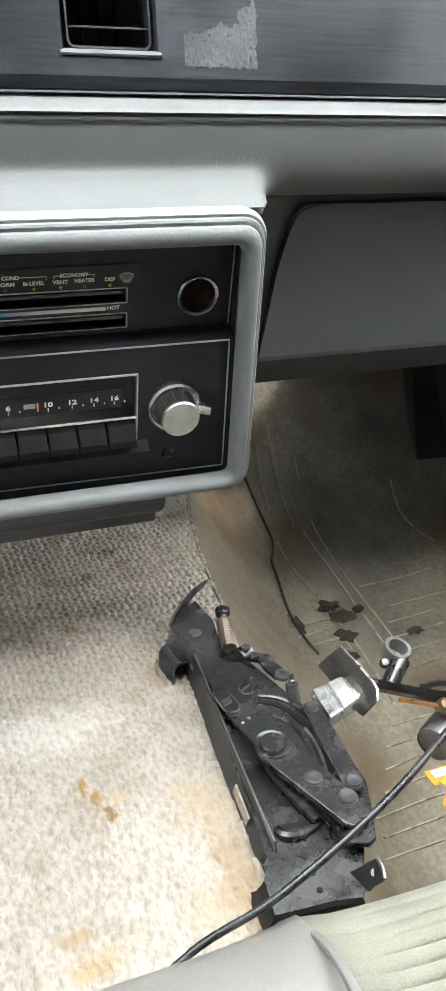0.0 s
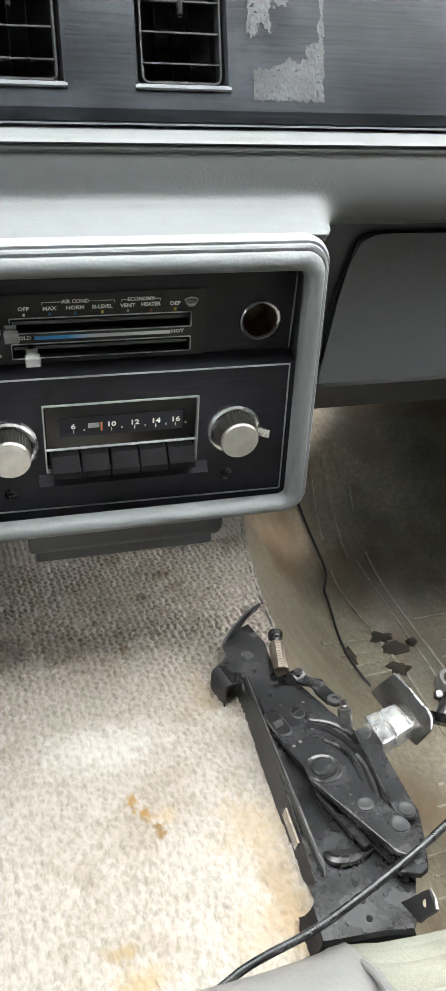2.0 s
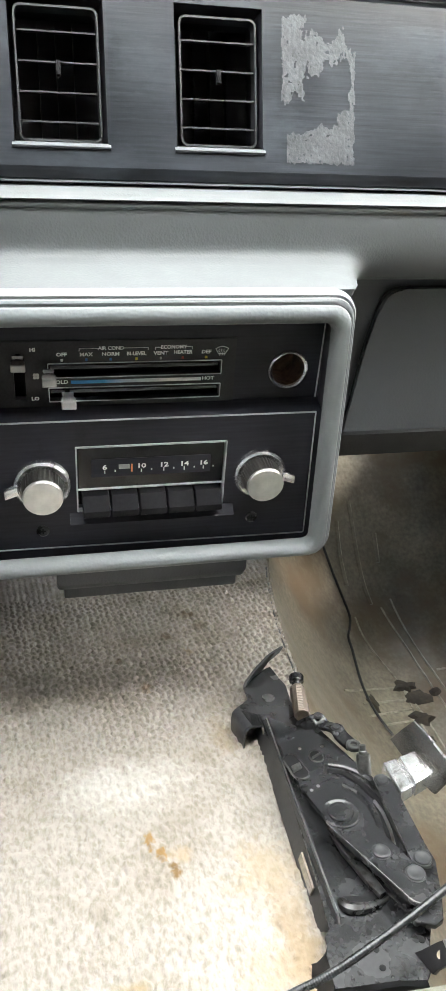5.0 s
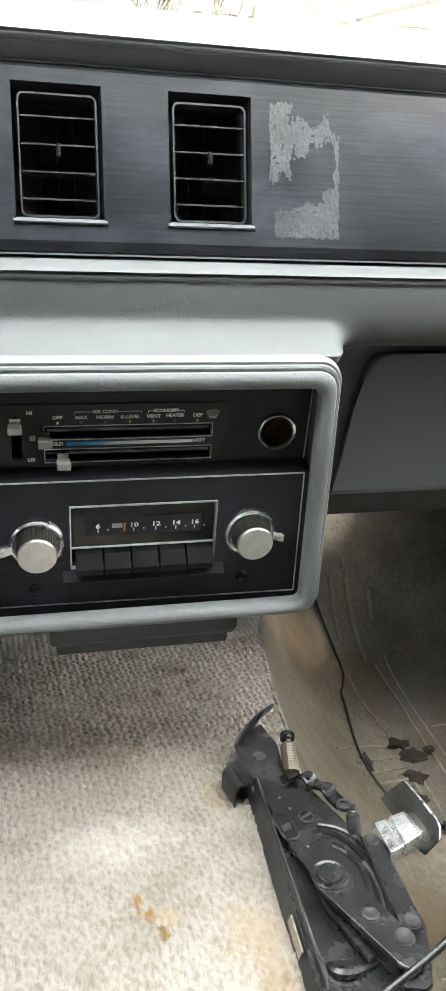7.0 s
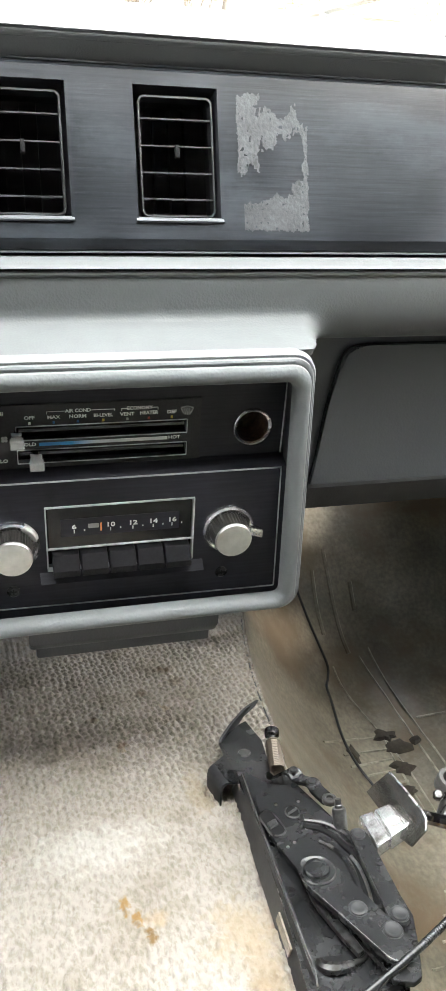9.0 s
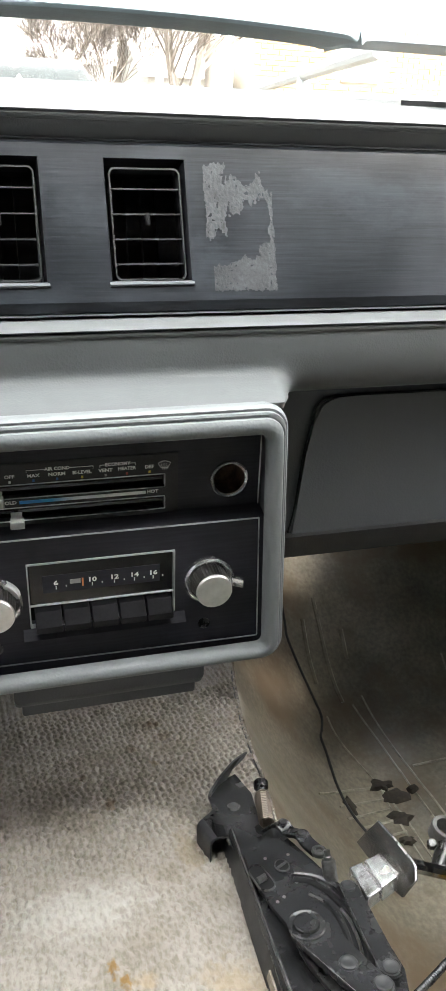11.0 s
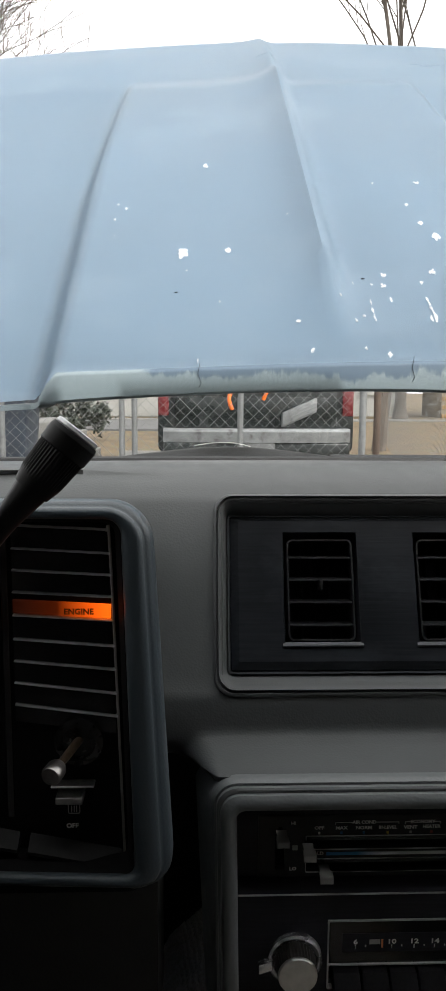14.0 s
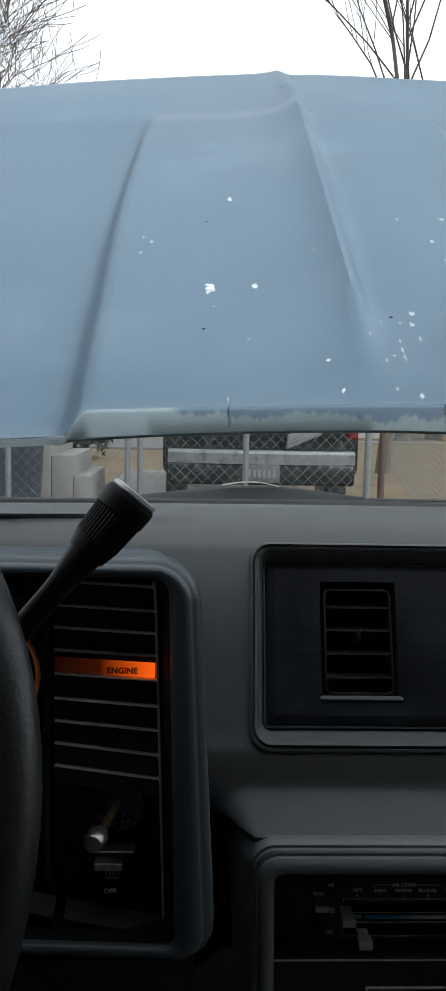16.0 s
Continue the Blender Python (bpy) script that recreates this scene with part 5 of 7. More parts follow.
# lever arm and link
arm = part("lever_arm", steel(capsule((0.0925, -0.1385), (0.1140, -0.1930), 0.0118, 0.0092, 14), 0.0110, 0.0150, 0.0012), STEEL_BLACK, gear, "long black lever arm", angle=25)
def worn_edge(outline, h, parent, r=0.00045):
    bm = bmesh.new()
    tube(bm, [on_br(u, v, h) for u, v in outline], r, 5)
    part("worn_edge", bm, STEEL_WORN, parent, "bare worn edge")


arm_line = capsule((0.0925, -0.1385), (0.1140, -0.1930), 0.0114, 0.0088, 14)
worn_edge(arm_line[4:20], 0.0147, arm)
under = [(0.0845, -0.1420), (0.0914, -0.1555), (0.0965, -0.1695), (0.1004, -0.1847), (0.0985, -0.1835), (0.0957, -0.1864), (0.0920, -0.1747), (0.0863, -0.1536)]
part("under_arm", steel(under, 0.0030, 0.0060, 0.0006), STEEL_WORN, gear, "notched catch under the arm")
# black sliver that stands in for the shade under the lever arm
shade = [(0.0835, -0.1400), (0.0880, -0.1490), (0.0900, -0.1590), (0.0880, -0.1610), (0.0850, -0.1530)]
part("catch_shade", steel(shade, 0.0060, 0.0080, 0.0006), RUBBER, gear)
lk = part("link", steel(capsule((0.1280, -0.1140), (0.1245, -0.1745), 0.0056, 0.0062, 12), 0.0105, 0.0138, 0.0009), STEEL_BLACK, gear, "narrow black link", angle=25)


worn_edge(capsule((0.1280, -0.1140), (0.1245, -0.1745), 0.0052, 0.0058, 12)[:14], 0.0136, lk)
worn_edge([(0.1300, -0.1160), (0.1332, -0.1300), (0.1334, -0.1500), (0.1335, -0.1700)], 0.0078, sec, 0.0004)


def bolt(u, v, h, r, tall, parent, name="rivet"):
    bm = bmesh.new()
    revolve(bm, [(r * 1.12, 0), (r * 1.12, tall * 0.2), (r, tall * 0.25), (r, tall * 0.75), (r * 0.88, tall), (r * 0.6, tall), (r * 0.5, tall * 0.85), (0.0003, tall * 0.85)], on_br(u, v, h), (0, 0.187, 0.982), 24)
    part(name, bm, STEEL_DARK, parent)


bm = bmesh.new()
revolve(bm, [(0.0112, 0), (0.0112, 0.0010), (0.0104, 0.0016), (0.0090, 0.0010), (0.0004, 0.0010)], on_br(0.0914, -0.1362, 0.0148), (0, 0.187, 0.982), 32)
part("washer", bm, STEEL_BLACK, arm, "thin washer")
bm = bmesh.new()
revolve(bm, [(0.0076, 0), (0.0076, 0.0020), (0.0070, 0.0027), (0.0052, 0.0027), (0.0050, 0.0024), (0.0004, 0.0024)], on_br(0.0914, -0.1362, 0.0152), (0, 0.187, 0.982), 32)
part("pivot_bolt", bm, STEEL_BLACK, arm, "wide flat pivot bolt")
bolt(0.1036, -0.1665, 0.0148, 0.0050, 0.0016, arm)
bolt(0.1158, -0.1838, 0.0148, 0.0052, 0.0018, arm)
bolt(0.1247, -0.1745, 0.0138, 0.0048, 0.0018, lk)
bolt(0.1275, -0.1140, 0.0138, 0.0042, 0.0016, lk)
# stud
bm = bmesh.new()
ax = on_br(0.1250, -0.0890, 0.034) - on_br(0.1255, -0.0985, 0.010)
revolve(bm, [(0.0046, 0.0), (0.0046, 0.0120), (0.0040, 0.0132), (0.0026, 0.0134), (0.0026, 0.0150), (0.0021, 0.0156), (0.0021, 0.0190), (0.0003, 0.0194)], on_br(0.1225, -0.1000, 0.0072), ax, 18)
part("stud", bm, STEEL_WORN, gear, "upright threaded stud")
# coil spring and its anchor
p0, p1 = on_br(0.1075, -0.0070, 0.008), on_br(0.1013, -0.0376, 0.008)
ax = p1 - p0
s1 = ax.orthogonal().normalized()
s2 = ax.normalized().cross(s1)
bm = bmesh.new()
tube(bm, [p0 + ax * (k / 150) + 0.0050 * (math.cos(k * 0.70) * s1 + math.sin(k * 0.70) * s2) for k in range(151)], 0.00085, 5)
part("coil_spring", bm, SPRING, gear, "small bronze coil spring")
bm = bmesh.new()
revolve(bm, [(0.0036, -0.004), (0.0036, 0.004), (0.0054, 0.005), (0.0056, 0.0095), (0.0050, 0.0105), (0.0004, 0.0106)], p0 - ax * 0.02, on_br(0.1095, 0.001, 0.012) - p0, 18)
part("spring_anchor", bm, STEEL_BLACK, gear, "round-headed anchor pin")
# folded linkage strip along the upper edge, ending in an eyelet
STRIP = [(0.1000, -0.0400, 0.006), (0.1037, -0.0438, 0.012), (0.1095, -0.0450, 0.012), (0.1120, -0.0500, 0.0095), (0.1146, -0.0539, 0.0105), (0.1180, -0.0600, 0.013), (0.1195, -0.0660, 0.0115), (0.1232, -0.0775, 0.0115)]
bm = bmesh.new()
loops = []
for p in smooth_path(STRIP, 5):
    for_w = 0.0046
    loops.append([on_br(p.x - for_w, p.y - for_w * 0.4, p.z), on_br(p.x + for_w, p.y + for_w * 0.4, p.z), on_br(p.x + for_w, p.y + for_w * 0.4, p.z - 0.0024), on_br(p.x - for_w, p.y - for_w * 0.4, p.z - 0.0024)])
loft(bm, loops, True, True)
strip = part("linkage_strip", bm, STEEL_BLACK, gear, "folded black linkage strip", angle=30)
for u, v, h in ((0.1100, -0.0455, 0.0122), (0.1175, -0.0605, 0.0130)):
    bolt(u, v, h, 0.0030, 0.0016, strip)
bm = bmesh.new()
revolve(bm, [(0.0050, -0.001), (0.0050, 0.0016), (0.0044, 0.0022), (0.0026, 0.0020), (0.0024, 0.0002), (0.0003, 0.0002)], on_br(0.1232, -0.0785, 0.0115), (0, 0.187, 0.982), 20)
part("eyelet", bm, STEEL_WORN, gear, "bare steel eyelet")
# front foot with its ear, small holes and a formed pocket
bm = bmesh.new()
TOP_EDGE = [(0.0574, -0.2066), (0.0574, -0.2159), (0.0549, -0.2260), (0.0688, -0.2266), (0.0872, -0.2278), (0.1013, -0.2309)]
LOW_EDGE = [(0.0526, -0.1970), (0.0515, -0.2081), (0.0522, -0.2180), (0.0717, -0.2218), (0.0925, -0.2233), (0.1030, -0.2270)]
loft(bm, [[on_br(u + (p - u) * k, v + (q - v) * k - 0.004 * math.sin(k * 3.1), h) for (u, v), (p, q) in zip(TOP_EDGE, LOW_EDGE)] for k, h in ((0, 0.0), (0.25, -0.002), (0.6, -0.009), (1.0, -0.0205))], closed=False)
bmesh.ops.solidify(bm, geom=bm.faces[:], thickness=0.0014)
part("front_foot", bm, STEEL_DARK, gear, "turned-down front foot", angle=30)
bm = bmesh.new()
EAR = [((0.1015, -0.2160, 0.0), (0.1052, -0.2285, 0.0)), ((0.1040, -0.2180, 0.004), (0.1060, -0.2300, 0.005)), ((0.1095, -0.2212, 0.012), (0.1080, -0.2335, 0.0125)), ((0.1112, -0.2232, 0.0155), (0.1087, -0.2345, 0.0155))]
loft(bm, [[on_br(*p), on_br(*q), on_br(q[0] + 0.0018, q[1], q[2] - 0.0008), on_br(p[0] + 0.0018, p[1], p[2] - 0.0008)] for p, q in EAR], True, True)
ear = part("ear", bm, RUBBER, gear, "upturned dark ear with a bare edge", angle=25)
bm = bmesh.new()
tube(bm, [on_br(0.1118, -0.2235, 0.0156), on_br(0.1112, -0.2290, 0.0162), on_br(0.1094, -0.2343, 0.0156)], 0.0010, 6)
part("ear_edge", bm, STEEL_BARE, ear, "bare bent edge")
bm = bmesh.new()
revolve(bm, [(0.0021, -0.0006), (0.0021, 0.0004), (0.0003, 0.0004)], on_br(0.1086, -0.2272, 0.0112), on_br(-0.5, 0, 0.6) - on_br(0, 0, 0), 14)
part("ear_hole", bm, MAT, ear, "hole that shows the mat")
for u, v in ((0.0833, -0.2006), (0.0831, -0.2105), (0.0823, -0.2204), (0.1083, -0.2104)):
    bm = bmesh.new()
    revolve(bm, [(0.0017, -0.001), (0.0017, 0.0005), (0.0003, 0.0005)], on_br(u, v, 0), (0, 0.187, 0.982), 10)
    part("small_hole", bm, CAVITY, plate_br)
bm = bmesh.new()
tube(bm, smooth_path([on_br(u, v, h) for u, v, h in ((0.0763, -0.1800, 0.0), (0.0770, -0.1845, 0.001), (0.0810, -0.1872, 0.0015), (0.0880, -0.1878, 0.0015), (0.0968, -0.1858, 0.001), (0.1020, -0.1830, 0.0))], 5), lambda s: 0.0014 + 0.0022 * math.sin(math.pi * min(1, 0.15 + s)), 9)
rib = part("formed_rib", bm, STEEL_WORN, plate_br, "greasy pressed rib")
part("pocket", steel([(0.0775, -0.1780), (0.0880, -0.1800), (0.0985, -0.1800), (0.0960, -0.1830), (0.0870, -0.1850), (0.0790, -0.1840)], 0.0001, 0.0008, 0.0002), CAVITY, rib, smooth=False)
part("cutout", steel([(0.0840, -0.1625), (0.0877, -0.1605), (0.0925, -0.1619), (0.0919, -0.1660), (0.0884, -0.1690), (0.0845, -0.1664)], 0.0001, 0.0007, 0.0002), CAVITY, plate_br, smooth=False)
bm = bmesh.new()
loft(bm, [[on_br(x - 0.0004, v, h) for x, v, h in ((a, b, c), (a + 0.0012, b - 0.0006, c + 0.0060), (a + 0.0024, b - 0.0006, c + 0.0060), (a + 0.0012, b, c))] for a, b, c in ((0.0665, -0.1390, -0.0120), (0.0650, -0.1640, -0.0120))], True, True)
part("flange_slot", bm, CARPET, flange, "narrow slot that shows the pale carpet")

# ---- chrome latch beside the mechanism ----
latch = thing("chrome_latch", on_br(0.15, -0.105, -0.02), "shiny chrome seat latch bracket with a folded plate", "latch bracket")


def chrome_strip(name, quad, drop, label):
    """A bent bright strip: four corners on top, and sides folded down."""
    bm = bmesh.new()
    c = sum((Vector(q) for q in quad), Vector()) / 4
    grow = lambda q, k, h: on_br(c.x + (q[0] - c.x) * k, c.y + (q[1] - c.y) * k, q[2] + h)
    loft(bm, [[grow(q, k, h) for q in quad] for k, h in ((1.02, -drop), (1.0, -0.0012), (0.96, -0.0003), (0.88, 0.0001), (0.5, 0.0004))], True, True)
    return part(name, bm, CHROME_WORN, latch, label, angle=40)


chrome_strip("strip", [(0.1364, -0.0966, 0.012), (0.1450, -0.0967, 0.014), (0.1457, -0.1209, 0.013), (0.1369, -0.1229, 0.010)], 0.008, "sloping chrome strip")
chrome_strip("strip", [(0.1455, -0.0990, 0.017), (0.1563, -0.0981, 0.019), (0.1580, -0.1188, 0.018), (0.1462, -0.1225, 0.016)], 0.010, "raised chrome strip")
chrome_strip("strip", [(0.1582, -0.0949, 0.016), (0.1640, -0.0958, 0.021), (0.1646, -0.1144, 0.021), (0.1597, -0.1169, 0.016)], 0.010, "raised chrome strip")
bm = bmesh.new()
PLATE_EDGE = [((0.1538, -0.0707, 0.006), (0.1616, -0.0837, 0.030)), ((0.1550, -0.0900, 0.006), (0.1645, -0.1000, 0.0290)), ((0.1570, -0.1120, 0.006), (0.1665, -0.1180, 0.0275)), ((0.1580, -0.1200, 0.006), (0.1668, -0.1240, 0.026)), ((0.1588, -0.1245, 0.007), (0.1655, -0.1275, 0.020))]
loft(bm, [[on_br(*p), on_br((p[0] + q[0]) / 2 - 0.001, (p[1] + q[1]) / 2, (p[2] + q[2]) / 2), on_br(*q), on_br(q[0] + 0.0014, q[1], q[2]), on_br(p[0] + 0.0014, p[1], p[2])] for p, q in PLATE_EDGE], True, True)
part("back_plate", bm, surface("dark_chrome", (0.30, 0.29, 0.27), 0.22, 0.9, 0.2, 30.0, 300.0, 0.06), latch, "upright dull chrome back plate", angle=25)
bm = bmesh.new()
tube(bm, [on_br(q[0] + 0.0006, q[1], q[2] + 0.0003) for p, q in PLATE_EDGE], 0.0008, 6)
part("plate_edge", bm, CHROME, latch, "bright plate edge")
bm = bmesh.new()
tube(bm, [on_br(0.140, -0.104, -0.018), on_br(0.146, -0.107, 0.006), on_br(0.157, -0.108, 0.010)], 0.004, 8)
part("mount", bm, STEEL_WORN, latch)

# ---- pull rod with a ring, cables and fitting on the mat ----
rod = thing("pull_rod", (0.27, -0.04, 0.40), "steel rod end with an eye ring and black sleeve", "rod end")
c = Vector((0.2655, -0.0146, 0.472))
n1 = Vector((1.0, 0.06, -0.13)).normalized()
n2 = Vector((0.10, -0.05, 0.77)).normalized().cross(n1).normalized()
nn = n1.cross(n2)
bm = bmesh.new()
loops = []
for k in range(33):
    a = 2 * math.pi * k / 32
    d = math.cos(a) * n1 + math.sin(a) * n2
    loops.append([c + d * (0.0098 + r) + nn * w for r, w in ((-0.0020, -0.0065), (0.0016, -0.0065), (0.0024, -0.005), (0.0024, 0.005), (0.0016, 0.0062), (-0.0014, 0.0062), (-0.0020, 0.005))])
loft(bm, loops)
bmesh.ops.remove_doubles(bm, verts=bm.verts, dist=1e-5)
part("eye_ring", bm, surface("dull_zinc", (0.16, 0.16, 0.158), 0.4, 0.45, 0.2, 60.0, 400.0, 0.08), rod, "dull zinc eye ring")
bm = bmesh.new()
tube(bm, [c - n2 * 0.008 - nn * 0.002, (0.2550, -0.0330, 0.466), (0.2480, -0.0400, 0.462)], lambda s: 0.0088 - 0.0015 * s, 12)
part("shank", bm, STEEL_WORN, rod, "greasy shank")
bm = bmesh.new()
revolve(bm, [(0.0030, -0.003), (0.0042, 0.0), (0.0042, 0.004), (0.0030, 0.0055), (0.0003, 0.0056)], (0.2440, -0.0300, 0.4800), (-0.2, -0.3, 0.9), 8)
part("bolt_head", bm, STEEL_WORN, rod, "bright bolt head")
bm = bmesh.new()
tube(bm, smooth_path([(0.176, -0.093, 0.552), (0.2000, -0.068, 0.515), (0.2219, -0.0547, 0.490), (0.2492, -0.0549, 0.475), (0.2791, -0.0561, 0.460), (0.33, -0.055, 0.435)], 6), 0.0052, 9)
sleeve = part("sleeve", bm, BLACK_GLOSS, rod, "glossy black sleeve")
bm = bmesh.new()
tube(bm, smooth_path([(0.2449, -0.0593, 0.4700), (0.2640, -0.0618, 0.4625), (0.2824, -0.0638, 0.4550)], 6), 0.0017, 7)
part("copper_core", bm, COPPER, rod, "copper coloured core")
bm = bmesh.new()
revolve(bm, [(0.0045, -0.006), (0.0072, -0.004), (0.0078, 0.0), (0.0078, 0.009), (0.0066, 0.011), (0.0003, 0.011)], (0.2870, -0.0645, 0.4545), (0.9, 0.15, -0.35), 6)
part("brass_fitting", bm, BRASS, rod, "brass hexagon fitting")
bm = bmesh.new()
tube(bm, smooth_path([(0.2720, -0.0500, 0.4660), (0.30, -0.044, 0.455), (0.34, -0.035, 0.42)], 6), 0.0028, 7)
part("thin_cable", bm, RUBBER, rod)
bm = bmesh.new()
revolve(bm, [(0.0110, -0.002), (0.0150, 0.0), (0.0158, 0.003), (0.0162, 0.04), (0.0150, 0.050), (0.0003, 0.052)], (0.2760, -0.0800, 0.4270), (0.80, 0.45, -0.05), 28)
solid("metal_canister", bm, surface("dark_grey_metal", (0.17, 0.17, 0.175), 0.32, 0.5, 0.25, 40.0, 300.0, 0.08, dirt=(0.13, 0.07, 0.04), dirt_at=0.62, dirt_scale=50.0), "dark grey metal cylinder lying on the mat", "canister")
tag_ob = thing("paper_tag", (0.28, -0.11, 0.412), "flat yellow-orange card tag with a scalloped edge and white label", "tag")


def tag_at(u, v, h=0.0):
    return Vector((u, v, 0.420 - 0.10 * (u - 0.27) + h + 0.0012 * math.sin(130 * u + 90 * v)))


card = [(0.2580, -0.0973), (0.2607, -0.1103), (0.2640, -0.1110), (0.2665, -0.1085), (0.2710, -0.1140), (0.2640, -0.1210), (0.2574, -0.1270), (0.2610, -0.1310), (0.2660, -0.1300), (0.2670, -0.1350), (0.2730, -0.1370), (0.2790, -0.1330), (0.3000, -0.1320), (0.3060, -0.1100), (0.3040, -0.0930), (0.2912, -0.0946)]
bm = prism(bmesh.new(), card, -0.0005, 0.0, tag_at)
part("card", bm, TAG, tag_ob, "yellow-orange card", smooth=False)
label_card = part("label", prism(bmesh.new(), [(0.2630, -0.0985), (0.2640, -0.1050), (0.2960, -0.1020), (0.2950, -0.0960)], 0.0002, 0.0006, tag_at), PAPER, tag_ob, "white printed label", smooth=False)
for k in range(5):
    u = 0.2665 + 0.005 * k
    part("print_bar", prism(bmesh.new(), [(u, -0.1022), (u + 0.003, -0.1020), (u + 0.003, -0.1005), (u, -0.1007)], 0.0007, 0.0009, tag_at), GREY_INK, label_card, smooth=False)

# ---- braided cable over the mechanism ----
bm = bmesh.new()
cable = smooth_path([(-0.085, -0.2900, 0.566), (-0.035, -0.2520, 0.566), (0.0108, -0.2290, 0.572), (0.0560, -0.2235, 0.5900), (0.115, -0.2035, 0.6010), (0.168, -0.1765, 0.5990), (0.235, -0.134, 0.582), (0.31, -0.08, 0.54)], 120)
tube(bm, cable, lambda s: 0.0021 + 0.00012 * math.sin(s * 1700), 10)
solid("control_cable", bm, SHEATH, "black ribbed control cable lying over the mechanism", "cable")


# ---- front seat cushion ----
seat = thing("front_seat", (0.1, -0.6, 0.30), "light grey front seat cushion with vinyl and ribbed cloth", "car seat")


def cushion(x0, x1, front, top, ribs, n=60, m=40):
    """A padded cushion with a rolled front edge."""
    loops = []
    for i in range(m + 1):
        x = x0 + (x1 - x0) * i / m
        e = min(1.0, min(i, m - i) / (0.14 * m))
        drop = 0.010 * (1 - math.sqrt(max(0, 1 - (1 - e) ** 2)))
        lp = [Vector((x, front + 0.012 + drop, 0.33)), Vector((x, front + 0.004 + drop, top - 0.09))]
        for k in range(n + 1):
            s = k / n
            y = front + drop - 0.40 * s ** 1.0
            z = top - drop - 0.034 * math.exp(-s * 26) + 0.03 * s
            if ribs:
                z += 0.0030 * abs(math.sin((0.40 * s) / 0.0078 * math.pi)) ** 0.6 * min(1, e * 2)
            lp.append(Vector((x, y + (0.0 if s > 0.04 else 0.004 * (1 - s / 0.04)), z)))
        lp.append(Vector((x, front - 0.40, 0.33)))
        loops.append(lp)
    return loft(bmesh.new(), loops, True, True)


part("side_cushion", cushion(-0.42, 0.0658, -0.2375, 0.6120, False), SEAT_VINYL, seat, "smooth light grey vinyl side", angle=60)
part("main_cushion", cushion(0.0665, 0.66, -0.2400, 0.6120, True, 900), SEAT_CLOTH, seat, "ribbed sage-grey cloth", angle=60)
bm = bmesh.new()
tube(bm, [(0.0650, -0.2400 - 0.40 * s, 0.6145 - 0.034 * math.exp(-s * 26) + 0.03 * s) for s in np.linspace(0, 0.8, 50)], 0.0022, 8)
part("piping", bm, SEAT_VINYL, seat, "pale seam piping")


# ---- instrument cluster ----
pod = thing("instrument_cluster", (-0.36, -0.02, 0.80), "grey hooded instrument cluster with a black warning-lamp column", "instrument cluster")
bm = bmesh.new()
PX0, PX1, PZ0, PZ1 = -0.60, -0.1652, 0.8150, 1.0022
# (outwards, depth, corner radius, fall of the upper edge)
pod_steps = [(-0.0006, -0.0230, 0.006, 0), (0.0000, -0.0340, 0.006, 0), (0.0004, -0.0405, 0.007, 0), (0.0020, -0.0432, 0.009, 0), (0.0045, -0.0446, 0.011, 0), (0.0085, -0.0446, 0.014, 0), (0.0110, -0.0436, 0.016, 0), (0.0124, -0.0415, 0.017, 0), (0.0128, -0.0394, 0.018, 0), (0.0140, -0.0388, 0.019, 0), (0.0160, -0.0372, 0.020, 0), (0.0173, -0.0335, 0.021, 0), (0.0177, -0.0260, 0.022, 0.0006), (0.0165, -0.0050, 0.022, 0.0030), (0.0120, 0.0300, 0.022, 0.0080), (0.0040, 0.0900, 0.022, 0.0120)]


def pod_place(u, v, y, d=0.0, fall=0.0):
    """The cluster's outline leans, and its lower edge slopes down towards the console."""
    top = ease((v - 0.86) / 0.10)
    right = 1.0 if u > -0.4 else 0.0
    x = u + right * (0.915 - v) * (0.030 + 0.030 * min(1.0, max(0.0, d) / 0.0178))
    slope = 0.225 * (1 - top) + 0.045 * top * (1 - min(1.0, max(0.0, d) / 0.0178))
    return Vector((x, y, v - slope * max(-0.075, u + 0.166) - fall * top))


loft(bm, [[pod_place(u, v, y, d, fall) for u, v in rrect(PX0 - d, PX1 + d, PZ0 - d * 0.50, PZ1 + d * 0.52, r, 8)] for d, y, r, fall in pod_steps])
part("hood", bm, leather_grain("dark_slate_vinyl", (0.047, 0.062, 0.073), 0.38, 0.2, 600), pod, "slate grey hood with rounded rim", angle=60)
on_pod = face_on(-0.024)
back = part("backing", prism(bmesh.new(), rrect(-0.62, -0.1570, 0.795, 0.9995, 0.010, 4), -0.010, 0.0, on_pod), CAVITY, pod, "black instrument face", smooth=False)
bm = bmesh.new()
loft(bm, [[pod_place(u, v, y) for u, v in rrect(PX0 + d, PX1 - d, PZ0 + d * 0.6, PZ1 - d, 0.006, 8)] for d, y in ((0.0, -0.0400), (0.0004, -0.0395), (0.0036, -0.0275), (0.0044, -0.0235))])
part("inner_wall", bm, CAVITY, pod, "black inner wall of the hood")
bm = bmesh.new()
tube(bm, smooth_path([(-0.2250, -0.0255, 0.9972), (-0.1810, -0.0255, 0.9952), (-0.1762, -0.0255, 0.9942), (-0.1745, -0.0255, 0.9900), (-0.1715, -0.0255, 0.91), (-0.1684, -0.0255, 0.8150), (-0.1690, -0.0255, 0.8112), (-0.1720, -0.0255, 0.8110), (-0.2180, -0.0255, 0.8212)], 6), 0.0008, 6)
part("trim", bm, GREY_INK, pod, "thin grey outline")
BARS = [(0.9855, 0.9827), (0.9742, 0.9714), (0.9628, 0.9600), (0.9507, 0.9476), (0.9381, 0.9340), (0.9264, 0.9214), (0.9148, 0.9084), (0.9030, 0.8960)]


